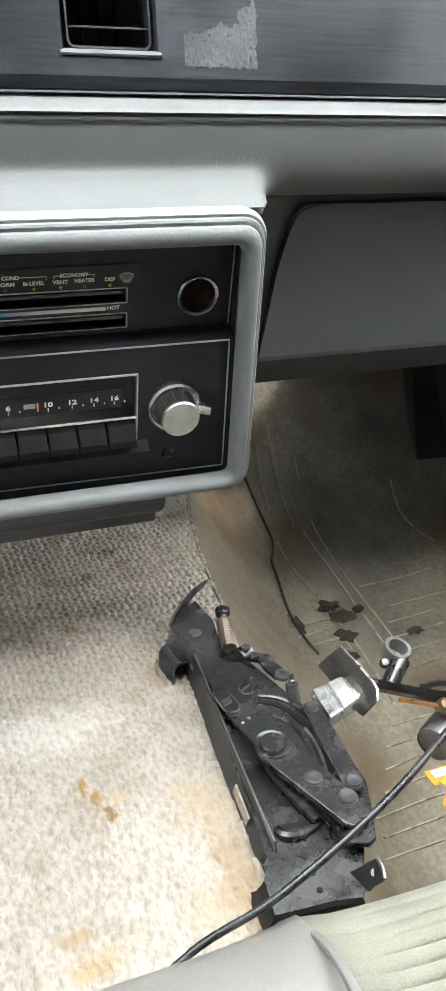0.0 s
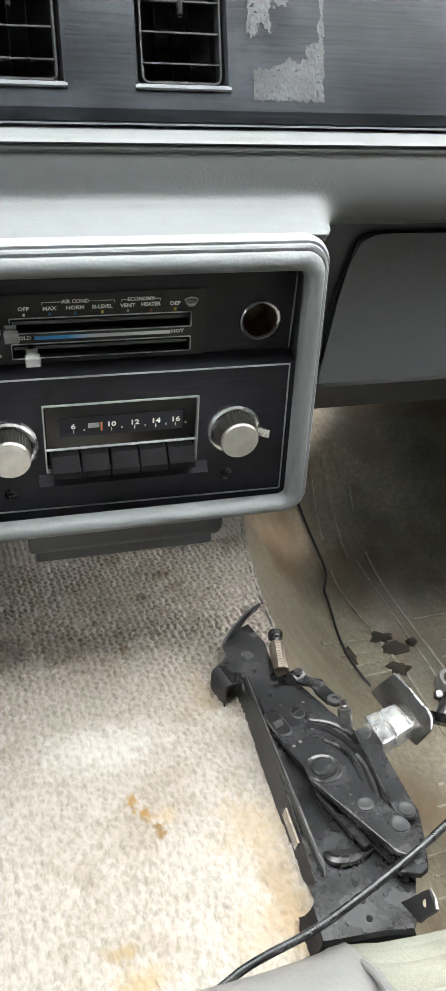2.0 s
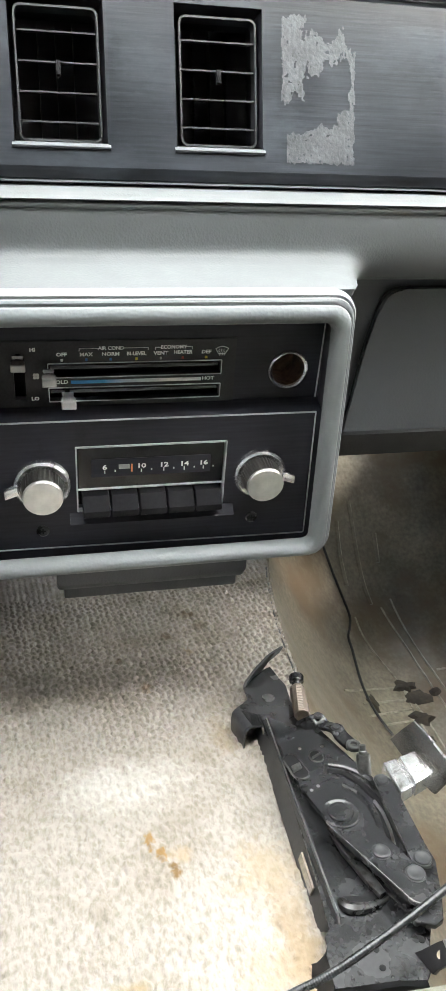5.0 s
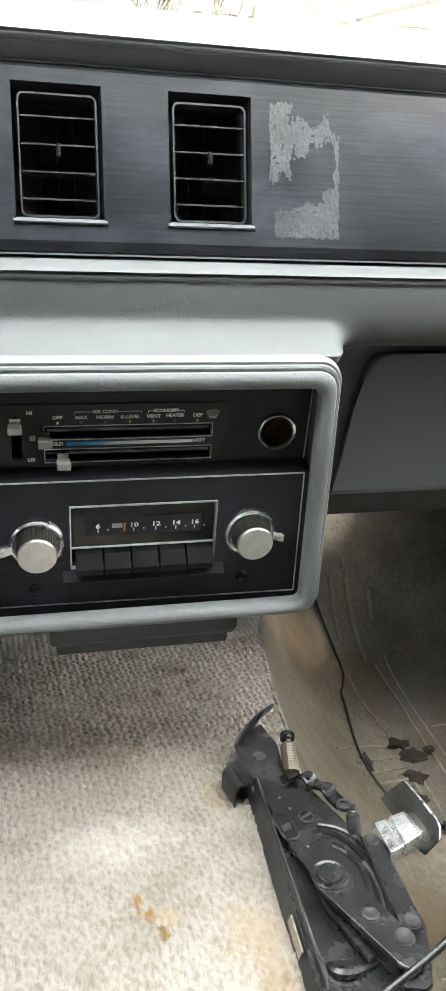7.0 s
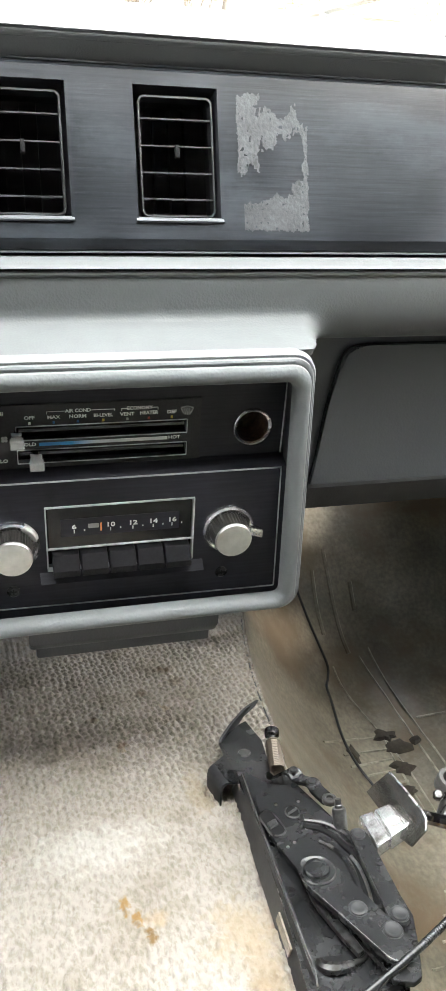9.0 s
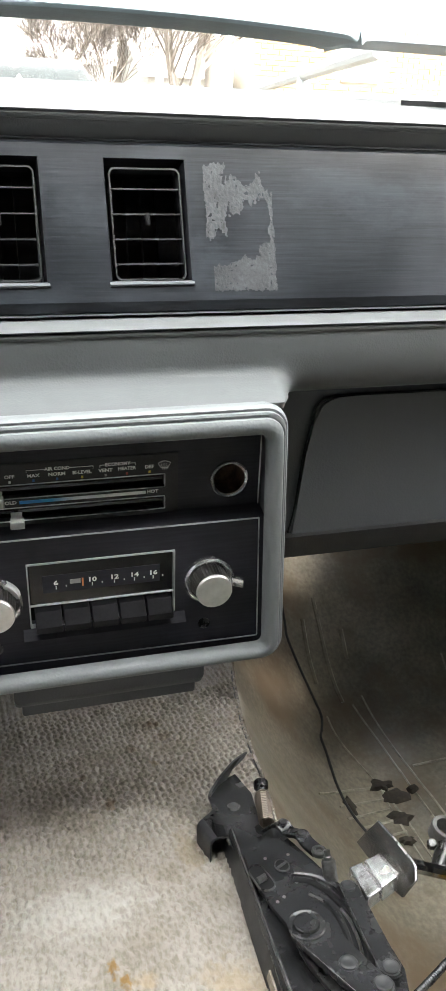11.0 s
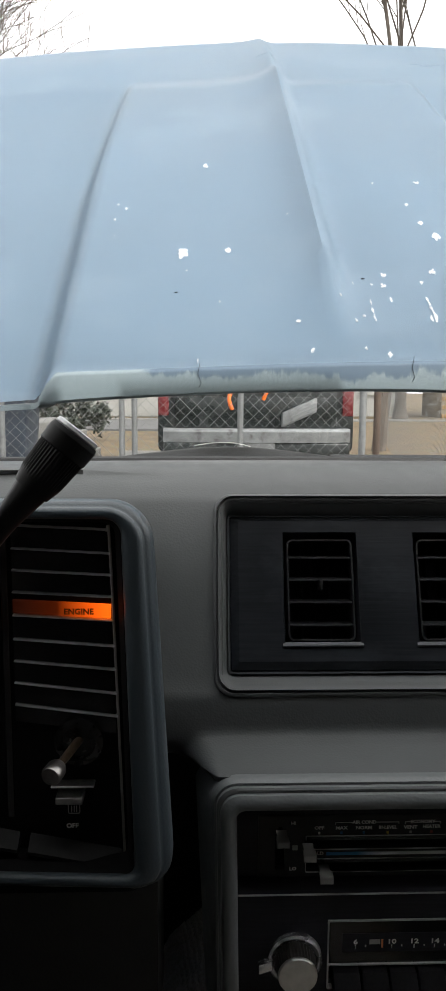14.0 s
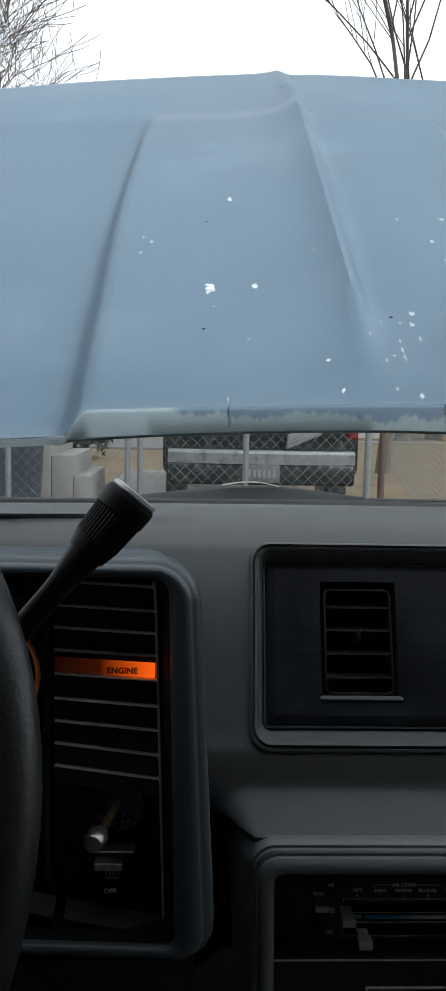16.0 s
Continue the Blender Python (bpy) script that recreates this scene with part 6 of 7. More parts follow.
def column_strip(lower, upper, y0, y1, inset=0.0):
    """A strip of the lamp column between two slanting heights, each given at its far and near end."""
    bm = bmesh.new()
    ends = ((-0.2240, 0), (-0.1744 + 0.0034 * (0.99 - lower[1]) / 0.10 - inset, 1))
    loft(bm, [[Vector((x, y0, lower[e])), Vector((x, y1, lower[e])), Vector((x, y1, upper[e])), Vector((x, y0, upper[e]))] for x, e in ends], True, True)
    return bm


prev = (0.9972, 0.9952)
for k, bar in enumerate([*BARS, (0.8930, 0.8855)]):
    if k < 8:
        part("divider", column_strip((bar[0] - 0.0003, bar[1] - 0.0003), (bar[0] + 0.0003, bar[1] + 0.0003), -0.0240, -0.0276), SILVER, pod, smooth=False)
    lit = k == 3
    gap = 0.0042 if lit else 0.0012
    lens = part("lamp_lens", column_strip((bar[0] + 0.0010, bar[1] + 0.0010), (prev[0] - gap, prev[1] - gap), -0.0240, -0.0262, 0.0012), WARN if lit else BLACK_GLOSS, pod, "lit amber warning lamp" if lit else "", smooth=False)
    if lit:
        lettering("ENGINE", 0.0030, (-0.1905, -0.0265, 0.9523), lens, CAVITY, 'dark lettering reading "ENGINE"')
    prev = bar
for x0, x1, z0, z1, lab in ((-0.300, -0.2320, 0.905, 0.990, "black gauge window"), (-0.2300, -0.2262, 0.84, 0.992, "black column edge")):
    part("gauge_window", made_box((x0, -0.0262, z0), (x1, -0.0240, z1), 0.0006), BLACK_GLOSS, pod, lab, smooth=False)
bm = bmesh.new()
tube(bm, [(-0.262 + 0.030 * math.cos(a), -0.0268, 0.9500 + 0.030 * math.sin(a)) for a in np.linspace(-0.5, 0.75, 14)], 0.0014, 6)
part("gauge_arc", bm, ORANGE_INK, pod, "orange gauge arc")
lettering("40", 0.0030, (-0.2385, -0.0266, 0.9690), pod, GREY_INK, 'pale number "40"')
GREY_PLASTIC = surface("grey_plastic", (0.009, 0.0097, 0.0102), 0.45, 0.0, 0.2, 30.0, 300.0, 0.05, spec=0.2)
for xa, xb, z in ((-0.2185, -0.1705, 0.8195), (-0.2600, -0.2240, 0.8300)):
    bm = bmesh.new()
    loft(bm, [[Vector((x, y, z + dz - 0.20 * (x - xb))) for y, dz in ((-0.0240, 0.0010), (-0.0330, -0.0045), (-0.0335, -0.0060), (-0.0240, -0.0060))] for x in (xa, xb)], True, True)
    part("lower_ledge", bm, GREY_PLASTIC, pod, "grey lower ledge", smooth=False)
ign = thing("ignition_lock", (-0.194, -0.026, 0.88), "ignition lock cylinder with a round-headed key and switch below", "ignition lock")
bm = bmesh.new()
revolve(bm, [(0.0130, 0.0), (0.0128, 0.003), (0.0090, 0.004), (0.0085, 0.001), (0.0003, 0.001)], (-0.1915, -0.026, 0.8830), (0, -1, 0), 28)
part("collar", bm, STEEL_BLACK, ign)
bm = bmesh.new()
tube(bm, [(-0.1915, -0.026, 0.8830), (-0.1990, -0.052, 0.8800)], lambda s: 0.0024 - 0.0004 * s, 10)
part("stalk", bm, BRASS, ign, "brassy stalk")
bm = bmesh.new()
revolve(bm, [(0.0040, -0.004), (0.0050, -0.002), (0.0052, 0.004), (0.0045, 0.0055), (0.0003, 0.0058)], (-0.1995, -0.053, 0.8797), (-0.25, -0.92, -0.1), 20)
part("knob", bm, STEEL_BARE, ign, "bare metal round knob")
bm = bmesh.new()
for x0, x1, z0, z1, y in ((-0.2060, -0.1835, 0.8590, 0.8602, -0.032), (-0.2030, -0.1890, 0.8520, 0.8560, -0.036)):
    box(bm, (x0, y, z0), (x1, -0.024, z1), 0.0005, 1)
part("switch_lever", bm, STEEL_BARE, ign, "worn metal switch lever")
bm = bmesh.new()
ring_plate(bm, rrect(-0.1985, -0.1920, 0.8407, 0.8462, 0.0008, 2), rrect(-0.1981, -0.1924, 0.8411, 0.8458, 0.0006, 2), 0.0, 0.0004, on_pod)
for x in (-0.1965, -0.1952, -0.1939):
    box(bm, (x - 0.0002, -0.0245, 0.8417), (x + 0.0002, -0.0240, 0.8452))
part("defogger_icon", bm, GREY_INK, ign, smooth=False)
lettering("OFF", 0.0026, (-0.1962, -0.0246, 0.8340), ign, WHITE_INK, 'white lettering reading "OFF"')
lettering("ON", 0.0018, (-0.1962, -0.0246, 0.8494), ign, GREY_INK, 'faded lettering reading "ON"')

# ---- shift lever on the column ----
lever = thing("shift_lever", (-0.24, -0.1, 0.94), "black column shift lever with a knurled knob and bright end ring", "shift lever")
tip, low = Vector((-0.1810, -0.0880, 1.0465)), Vector((-0.1950, -0.0911, 1.0292))
axis = (tip - low).normalized()
bm = bmesh.new()
q = Vector((0, 0, 1)).rotation_difference(axis).to_matrix()
loops = []
for r, h, kn in ((0.0082, -0.007, 0), (0.0094, -0.0020, 0), (0.0099, 0.0005, 1), (0.0106, 0.0130, 1), (0.0111, 0.0136, 0), (0.0114, 0.0205, 0), (0.0108, 0.0225, 0)):
    loops.append([low + q @ Vector(((r - (0.0004 if kn and k % 2 else 0)) * math.cos(2 * math.pi * k / 84), (r - (0.0004 if kn and k % 2 else 0)) * math.sin(2 * math.pi * k / 84), h)) for k in range(84)])
loft(bm, loops, True, True)
knob = part("knob", bm, LEVER, lever, "knurled black knob", angle=18)
bm = bmesh.new()
revolve(bm, [(0.0100, 0.0224), (0.0104, 0.0232), (0.0100, 0.0246), (0.0084, 0.0250), (0.0080, 0.0242), (0.0003, 0.0242)], low, axis, 40)
part("end_ring", bm, SILVER, knob, "bright end ring")
bm = bmesh.new()
revolve(bm, [(0.0079, 0.0236), (0.0079, 0.0246), (0.0070, 0.0249), (0.0003, 0.0250)], low, axis, 32)
part("end_cap", bm, STEEL_BLACK, knob, "dull end cap")
bm = bmesh.new()
tube(bm, smooth_path([low + axis * 0.004, low - axis * 0.008, (-0.2120, -0.0945, 1.0085), (-0.2290, -0.0960, 0.9880), (-0.2580, -0.0990, 0.9500), (-0.30, -0.10, 0.915)], 6), lambda s: 0.0097 - 0.0046 * min(1, s * 2.6), 12)
part("arm", bm, LEVER, lever, "tapering black arm")

# ---- steering wheel and column ----
wheel = thing("steering_wheel", (-0.40, -0.14, 0.94), "dark grey steering wheel with a thick padded rim", "steering wheel")
wc, wx, wy = Vector((-0.4020, -0.150, 0.9380)), Vector((1, 0, 0)), Vector((0, 0.46, 0.888))
wn_ = wx.cross(wy)
bm = bmesh.new()
loops = []
for k in range(97):
    a = 2 * math.pi * k / 96
    d = math.cos(a) * wx + math.sin(a) * wy
    loops.append([wc + d * (0.183 + 0.0125 * math.cos(b)) + wn_ * 0.0125 * math.sin(b) for b in [2 * math.pi * j / 14 for j in range(14)]])
loft(bm, loops)
bmesh.ops.remove_doubles(bm, verts=bm.verts, dist=1e-5)
part("rim", bm, leather_grain("dark_wheel_vinyl", (0.014, 0.016, 0.017), 0.4, 0.25, 500), wheel, "padded rim")
bm = bmesh.new()
revolve(bm, [(0.075, -0.01), (0.075, 0.02), (0.06, 0.035), (0.001, 0.04)], wc + wn_ * -0.03, wn_ if wn_.y < 0 else -wn_, 28)
part("hub", bm, VINYL_DARK, wheel, "padded hub")
for a in (-0.25, math.pi + 0.25):
    d = math.cos(a) * wx + math.sin(a) * wy
    bm = bmesh.new()
    tube(bm, [wc + d * 0.05 - wn_ * 0.01, wc + d * 0.18], lambda s: 0.018 - 0.006 * s, 8)
    part("spoke", bm, VINYL_DARK, wheel)
bm = bmesh.new()
tube(bm, [(-0.402, -0.12, 0.915), (-0.402, 0.10, 0.81), (-0.402, 0.45, 0.63)], lambda s: 0.045, 16)
solid("steering_column", bm, VINYL_DARK, "dark grey steering column shroud below the cluster", "steering column")
knee = thing("knee_panel", (-0.43, 0.05, 0.63), "dark grey lower dash panel under the cluster", "knee panel")
bm = bmesh.new()
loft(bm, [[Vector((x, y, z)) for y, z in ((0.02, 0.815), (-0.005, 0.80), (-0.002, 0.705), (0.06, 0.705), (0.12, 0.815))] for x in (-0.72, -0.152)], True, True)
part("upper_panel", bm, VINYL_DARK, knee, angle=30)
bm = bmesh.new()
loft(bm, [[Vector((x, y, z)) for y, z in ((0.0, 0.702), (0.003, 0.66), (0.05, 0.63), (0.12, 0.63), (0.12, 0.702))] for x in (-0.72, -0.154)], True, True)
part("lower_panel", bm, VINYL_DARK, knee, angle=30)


# ---- open bonnet seen through the windscreen ----
def lip_paint():
    """Chalky edge, worn pale in drips and patches; the dark blue band along the top is painted-in shade."""
    m, nt, links, p = nodes_of("weathered_shaded_lip_paint")
    co = nt.new("ShaderNodeTexCoord").outputs["Object"]
    sp = nt.new("ShaderNodeSeparateXYZ")
    links.new(co, sp.inputs[0])

    def math_node(op, a, b):
        q = nt.new("ShaderNodeMath")
        q.operation = op
        for sock, v in zip(q.inputs, (a, b)):
            if isinstance(v, float):
                sock.default_value = v
            else:
                links.new(v, sock)
        return q.outputs[0]

    drips = noise_tex(nt, links, co, 260.0, 3.0, 0.7, stretch=(1, 1, 0.12))
    broad = noise_tex(nt, links, co, 26.0, 4.0, 0.6, stretch=(1, 1, 0.4))
    fine = noise_tex(nt, links, co, 420.0, 4.0, 0.7)
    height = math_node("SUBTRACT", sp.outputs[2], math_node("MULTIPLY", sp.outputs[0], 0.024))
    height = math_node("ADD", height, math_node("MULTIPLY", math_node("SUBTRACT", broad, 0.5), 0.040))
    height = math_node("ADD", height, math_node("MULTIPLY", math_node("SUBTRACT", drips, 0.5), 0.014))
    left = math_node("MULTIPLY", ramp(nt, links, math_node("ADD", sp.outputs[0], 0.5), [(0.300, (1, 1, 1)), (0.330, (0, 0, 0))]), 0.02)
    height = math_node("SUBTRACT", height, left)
    # mask of the dark top band: shade put into the colour, with a ragged border
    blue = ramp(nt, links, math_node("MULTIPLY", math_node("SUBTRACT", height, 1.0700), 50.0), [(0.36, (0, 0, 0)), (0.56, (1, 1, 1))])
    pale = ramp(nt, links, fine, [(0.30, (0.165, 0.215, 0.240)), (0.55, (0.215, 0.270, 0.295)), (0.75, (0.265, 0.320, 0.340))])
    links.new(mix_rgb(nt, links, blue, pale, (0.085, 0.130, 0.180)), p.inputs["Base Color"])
    p.inputs["Roughness"].default_value = 0.6
    bp = nt.new("ShaderNodeBump")
    bp.inputs["Strength"].default_value, bp.inputs["Distance"].default_value = 0.2, 0.0005
    links.new(fine, bp.inputs["Height"])
    links.new(bp.outputs[0], p.inputs["Normal"])
    return m


hood_thing = thing("car_hood", (0, 0.26, 1.06), "open pale blue car hood with chipped paint and raised creases", "car hood")
HS = math.hypot(1, 0.70)


def hood_rise(u, v):
    """Height of the pressed shape off the hood's plane; u across, v along from the rear edge."""
    back = np.clip(1 - v / 0.92, 0, 1)
    waist = np.clip((v - 0.42) / 0.50, 0, 1)
    edge = 0.268 - 0.026 * waist ** 1.6
    half = 0.009 + 0.011 * back
    s = np.clip((np.abs(u + 0.003) - edge + half) / (2 * half), 0, 1)
    s = s * s * (3 - 2 * s)
    step = np.clip((0.97 - v) / 0.11, 0, 1)
    bulge = 0.015 * step * step * (3 - 2 * step) * (1 - s) - 0.033 * back ** 0.7 * s
    along = np.clip((v - 0.07) / 0.14, 0, 1) * (1 - 0.7 * np.clip((v - 0.9) / 0.4, 0, 1))
    w = u - 0.007
    far = np.sqrt(w * w + 0.000012)
    crest = np.where(w < 0, np.exp(-far / 0.030), 1.7 * np.exp(-far / 0.0120) - 0.7 * np.exp(-far / 0.026))
    ridge = 0.033 * crest * along
    crown = -0.022 * (u / 0.6) ** 2 - 0.2 * np.clip(v - 0.95, 0, 1) ** 2
    return bulge + ridge + crown + 0.0012 * value_noise(u + 3, v + 3, 0.13, 21)


def on_hood(u, v, h=0.0):
    r = float(hood_rise(np.array(u), np.array(v))) + h
    return Vector((u, 0.262 + v / HS - 0.573 * r, 1.053 + 0.70 * v / HS + 0.819 * r + 0.030 * u))


def hood_start(u):
    s = np.clip((np.abs(u) - 0.268) / 0.02, 0, 1)
    return 0.038 + 0.028 * s


def hood_end(u):
    return 1.345 - 0.17 * np.abs(u - 0.004)


us = np.linspace(-0.736, 0.744, 186)
ts = np.linspace(0, 1, 70)
bm = bmesh.new()
loft(bm, [[on_hood(u, hood_start(u) + t * (hood_end(u) - hood_start(u))) for t in ts] for u in us], closed=False)
bmesh.ops.solidify(bm, geom=bm.faces[:], thickness=-0.004)
part("skin", bm, PAINT_BLUE, hood_thing, "pale blue painted skin", angle=60)
# rear lip of the raised centre
bm = bmesh.new()
loops, under = [], []
for k in range(61):
    u = -0.272 + 0.534 * k / 60
    top = on_hood(u, 0.041)
    tall = max(0.002, top.z - (1.0660 - 0.0105 * (u / 0.265) ** 2 + 0.010 * u))
    loops.append([top + Vector((0, 0.002, 0.0005)), top + Vector((0, -0.0035, -0.001)), top + Vector((0, -0.0050, -0.004)), top + Vector((0, -0.0035, -tall)), top + Vector((0, 0.0, -tall - 0.0025)), top + Vector((0, 0.018, -tall - 0.001)), top + Vector((0, 0.018, -0.004))])
    under.append([top + Vector((0, y, -tall * 0.98 - d)) for y, d in ((0.000, 0.0015), (0.004, 0.0030), (0.085, 0.0030), (0.085, 0.0010))])
loft(bm, loops, True, True)
part("rear_lip", bm, lip_paint(), hood_thing, "chalky weathered rear lip with shade painted along its top", angle=50)
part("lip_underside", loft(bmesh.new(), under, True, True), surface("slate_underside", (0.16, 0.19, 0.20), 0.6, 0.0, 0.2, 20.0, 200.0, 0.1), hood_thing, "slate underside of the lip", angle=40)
for u in (-0.128, 0.062):
    bm = bmesh.new()
    p0 = on_hood(u, 0.041)
    tube(bm, [p0 + Vector((0.001, -0.0045, 0.004)), p0 + Vector((-0.001, -0.0056, -0.006)), p0 + Vector((0.002, -0.0046, -0.014)), p0 + Vector((0.0, -0.0042, -0.018))], 0.00025, 5)
    part("crack", bm, CAVITY, hood_thing, "dark crack in the lip")
bm = bmesh.new()
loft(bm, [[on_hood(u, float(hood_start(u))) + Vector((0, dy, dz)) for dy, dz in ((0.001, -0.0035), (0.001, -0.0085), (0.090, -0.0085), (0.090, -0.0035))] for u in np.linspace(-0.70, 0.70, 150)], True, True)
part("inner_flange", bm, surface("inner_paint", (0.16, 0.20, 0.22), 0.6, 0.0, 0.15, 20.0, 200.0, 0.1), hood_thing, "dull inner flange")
CHIPS = [(-0.1180, 0.512, 0.0038), (-0.2251, 0.399, 0.0020), (-0.2142, 0.386, 0.0022), (-0.2258, 0.357, 0.0020), (-0.2234, 0.313, 0.0012), (-0.1453, 0.261, 0.0066), (-0.0959, 0.263, 0.0043), (-0.1405, 0.222, 0.0015), (-0.1066, 0.154, 0.0015), (-0.0256, 0.332, 0.0014), (0.0935, 0.450, 0.0019), (0.1503, 0.450, 0.0038), (0.1235, 0.380, 0.0029), (0.1299, 0.328, 0.0032), (0.1401, 0.292, 0.0061), (0.1174, 0.208, 0.0037),
         (0.0649, 0.205, 0.0031), (0.0614, 0.182, 0.0031), (0.0637, 0.154, 0.0026), (0.0115, 0.147, 0.0017), (0.0230, 0.112, 0.0024), (0.0319, 0.122, 0.0019), (-0.0331, 0.111, 0.0024), (-0.0244, 0.062, 0.0027), (0.0245, 0.064, 0.0019), (0.0447, 0.052, 0.0031), (0.0501, 0.187, 0.0014), (0.1013, 0.187, 0.0024)]
STREAKS = [(0.0431, 0.151, 0.0022), (0.0425, 0.135, 0.0029), (0.0423, 0.119, 0.0029), (0.0997, 0.151, 0.0029), (0.1003, 0.135, 0.0034), (0.1009, 0.118, 0.0044), (0.0965, 0.116, 0.0031), (0.0306, 0.190, 0.0017), (-0.1289, 0.052, 0.0019), (0.2095, 0.264, 0.0034), (0.1995, 0.175, 0.0038), (0.2195, 0.125, 0.0043)]
for k, (u, v, s) in enumerate(CHIPS + STREAKS):
    rnd = random.Random(k)
    bm = bmesh.new()
    run = k >= len(CHIPS)
    for q in range(5 + int(s * 2200)):
        a, r = rnd.uniform(0, 6.28), s * math.sqrt(rnd.random())
        across, along = (0.30, 2.6) if run else (0.85, 1.5)
        size = s * (0.62 if q == 0 else rnd.uniform(0.12, 0.34))
        if q == 0:
            r = 0.0
        prism(bm, flake(u + across * r * math.cos(a), v + along * r * math.sin(a), size * (0.75 if run else 1.0), 100 + 17 * k + q, 9, rnd.uniform(1.6, 2.6) if run or q else 1.3, rnd.uniform(-0.3, 0.3)), -0.001, 0.0004 + 0.00006 * q, on_hood)
    part("paint_chip", bm, CHIP, hood_thing, smooth=False)
for k, (u, v, s) in enumerate(((0.0430, 0.200, 0.0022), (-0.1510, 0.176, 0.0022), (-0.1484, 0.442, 0.0013))):
    part("dark_speck", prism(bmesh.new(), flake(u, v, s, 300 + k, 9, 0.6 if k != 1 else 0.4), -0.001, 0.0007, on_hood), CAVITY, hood_thing, smooth=False)
for u0, u1, v in ((-0.02, 0.03, 1.075), (0.27, 0.33, 1.06)):
    bm = bmesh.new()
    tube(bm, [on_hood(u0 + (u1 - u0) * k / 8, v + 0.008 * math.sin(k * 0.9 + v), 0.0) for k in range(9)], 0.0005, 5)
    part("scratch", bm, surface("scratched_paint", (0.16, 0.22, 0.27), 0.6, 0.0, 0.1, 30.0, 200.0, 0.0), hood_thing)

# ---- cowl, wiper and clutter under the hood ----
cowl = thing("cowl", (0, 0.3, 0.96), "dusty black cowl panel at the foot of the windscreen", "cowl panel")
bm = bmesh.new()
COWL_LINE = [(0.212, 0.93), (0.212, 0.9985), (0.245, 1.0035), (0.30, 1.0115), (0.34, 1.0100), (0.38, 1.000), (0.46, 0.975), (0.50, 0.93)]
loft(bm, [[Vector((x, y - 0.10 * (x / 0.7) ** 2, z - (0.018 * (1 - math.exp(-((x + 0.10) / 0.12) ** 2)) if z > 0.95 and y > 0.22 else 0))) for y, z in COWL_LINE] for x in np.linspace(-0.70, 0.70, 57)], True, True)
part("panel", bm, COWL, cowl, angle=40)
wiper = thing("wiper", (0, 0.24, 1.0), "black windscreen wiper arm and blade lying on the cowl", "wiper")
bm = bmesh.new()
tube(bm, smooth_path([(-0.16, 0.222, 1.0035), (-0.10, 0.222, 1.0075), (0.0, 0.224, 1.0075), (0.09, 0.225, 1.0055), (0.2, 0.225, 1.003)], 6), lambda s: 0.0022 + 0.001 * math.sin(s * 3.1), 7)
part("blade", bm, RUBBER, wiper)
bm = bmesh.new()
tube(bm, smooth_path([(-0.02, 0.226, 1.0095), (0.08, 0.235, 1.0085), (0.22, 0.26, 1.0045)], 6), 0.0028, 7)
part("arm", bm, STEEL_BLACK, wiper)
bm = bmesh.new()
loft(bm, [[Vector((-0.132 + 0.052 * k / 10, y, 1.0136 + 0.0034 * math.sin(k / 10 * 2.6) - 0.03 * (y - 0.29) - 0.0025 * (k / 10) ** 3)) for k in range(11)] for y in (0.300, 0.309, 0.318)], closed=False)
bmesh.ops.solidify(bm, geom=bm.faces[:], thickness=0.001)
solid("paper_scrap", bm, PAPER, "curled white paper scrap lying on the cowl", "paper")
part("engine_bay", made_box((-0.70, 0.50, 0.30), (0.70, 1.9, 0.80), 0.02), COWL, cabin, "dark engine bay")
for s in (-1, 1):
    part("fender", made_box((s * 0.70, 0.25, 0.3), (s * 0.82, 2.0, 0.80), 0.03, 3), PAINT_BLUE, cabin, "pale blue fender")

# ---- ground ----
me = sheet("ground", np.linspace(-60, 60, 61), np.linspace(-40, 160, 101), lambda x, y: -0.02 + 0.05 * value_noise(x + 100, y + 100, 6.0, 31) * (np.abs(x - 0.4) > 4))
me.materials.append(GRASS)
tagged(new("ground", me), "dry brown winter lawn", "ground", kind="structure")
solid("driveway", made_box((-1.3, -6, -0.10), (1.12, 12.5, 0.03), 0.01), CONCRETE, "worn pale concrete driveway", "driveway", kind="structure")
solid("road", made_box((-60, 19, -0.10), (2.6, 24.4, 0.036)), surface("asphalt", (0.10, 0.10, 0.10), 0.9, 0.0, 0.2, 1.0, 40.0, 0.3, 0.004), "grey asphalt street", "road", kind="structure")
solid("pavement", made_box((-60, 24.6, -0.10), (60, 25.6, 0.045)), CONCRETE, "pale concrete pavement along the street", "pavement", kind="structure")


# ---- chain-link fences ----
def chain_mesh(a, b, z0, z1, pitch=0.080, r=0.0016):
    """Woven wire between two points: zigzag strands that meet at the diamonds' corners."""
    a, b = Vector(a), Vector(b)
    length = (b - a).length
    d = (b - a) / length
    side = Vector((-d.y, d.x, 0))
    verts, quads = [], []
    rows = int((z1 - z0) / (pitch * 0.5))
    for i in range(int(length / pitch)):
        for sgn in (1, -1):
            pts = [a + d * (i * pitch + sgn * (pitch / 2 if k % 2 else 0)) + Vector((0, 0, z0 + k * pitch * 0.5)) for k in range(rows)]
            base_i = len(verts)
            for p in pts:
                for u, w in ((-r, -r), (r, -r), (r, r), (-r, r)):
                    verts.append(p + d * u + side * w)
            for k in range(len(pts) - 1):
                for j in range(4):
                    quads.append((base_i + 4 * k + j, base_i + 4 * k + (j + 1) % 4, base_i + 4 * k + 4 + (j + 1) % 4, base_i + 4 * k + 4 + j))
    me = bpy.data.meshes.new("wire_mesh")
    me.from_pydata([tuple(v) for v in verts], [], quads)
    me.materials.append(GALV)
    return me


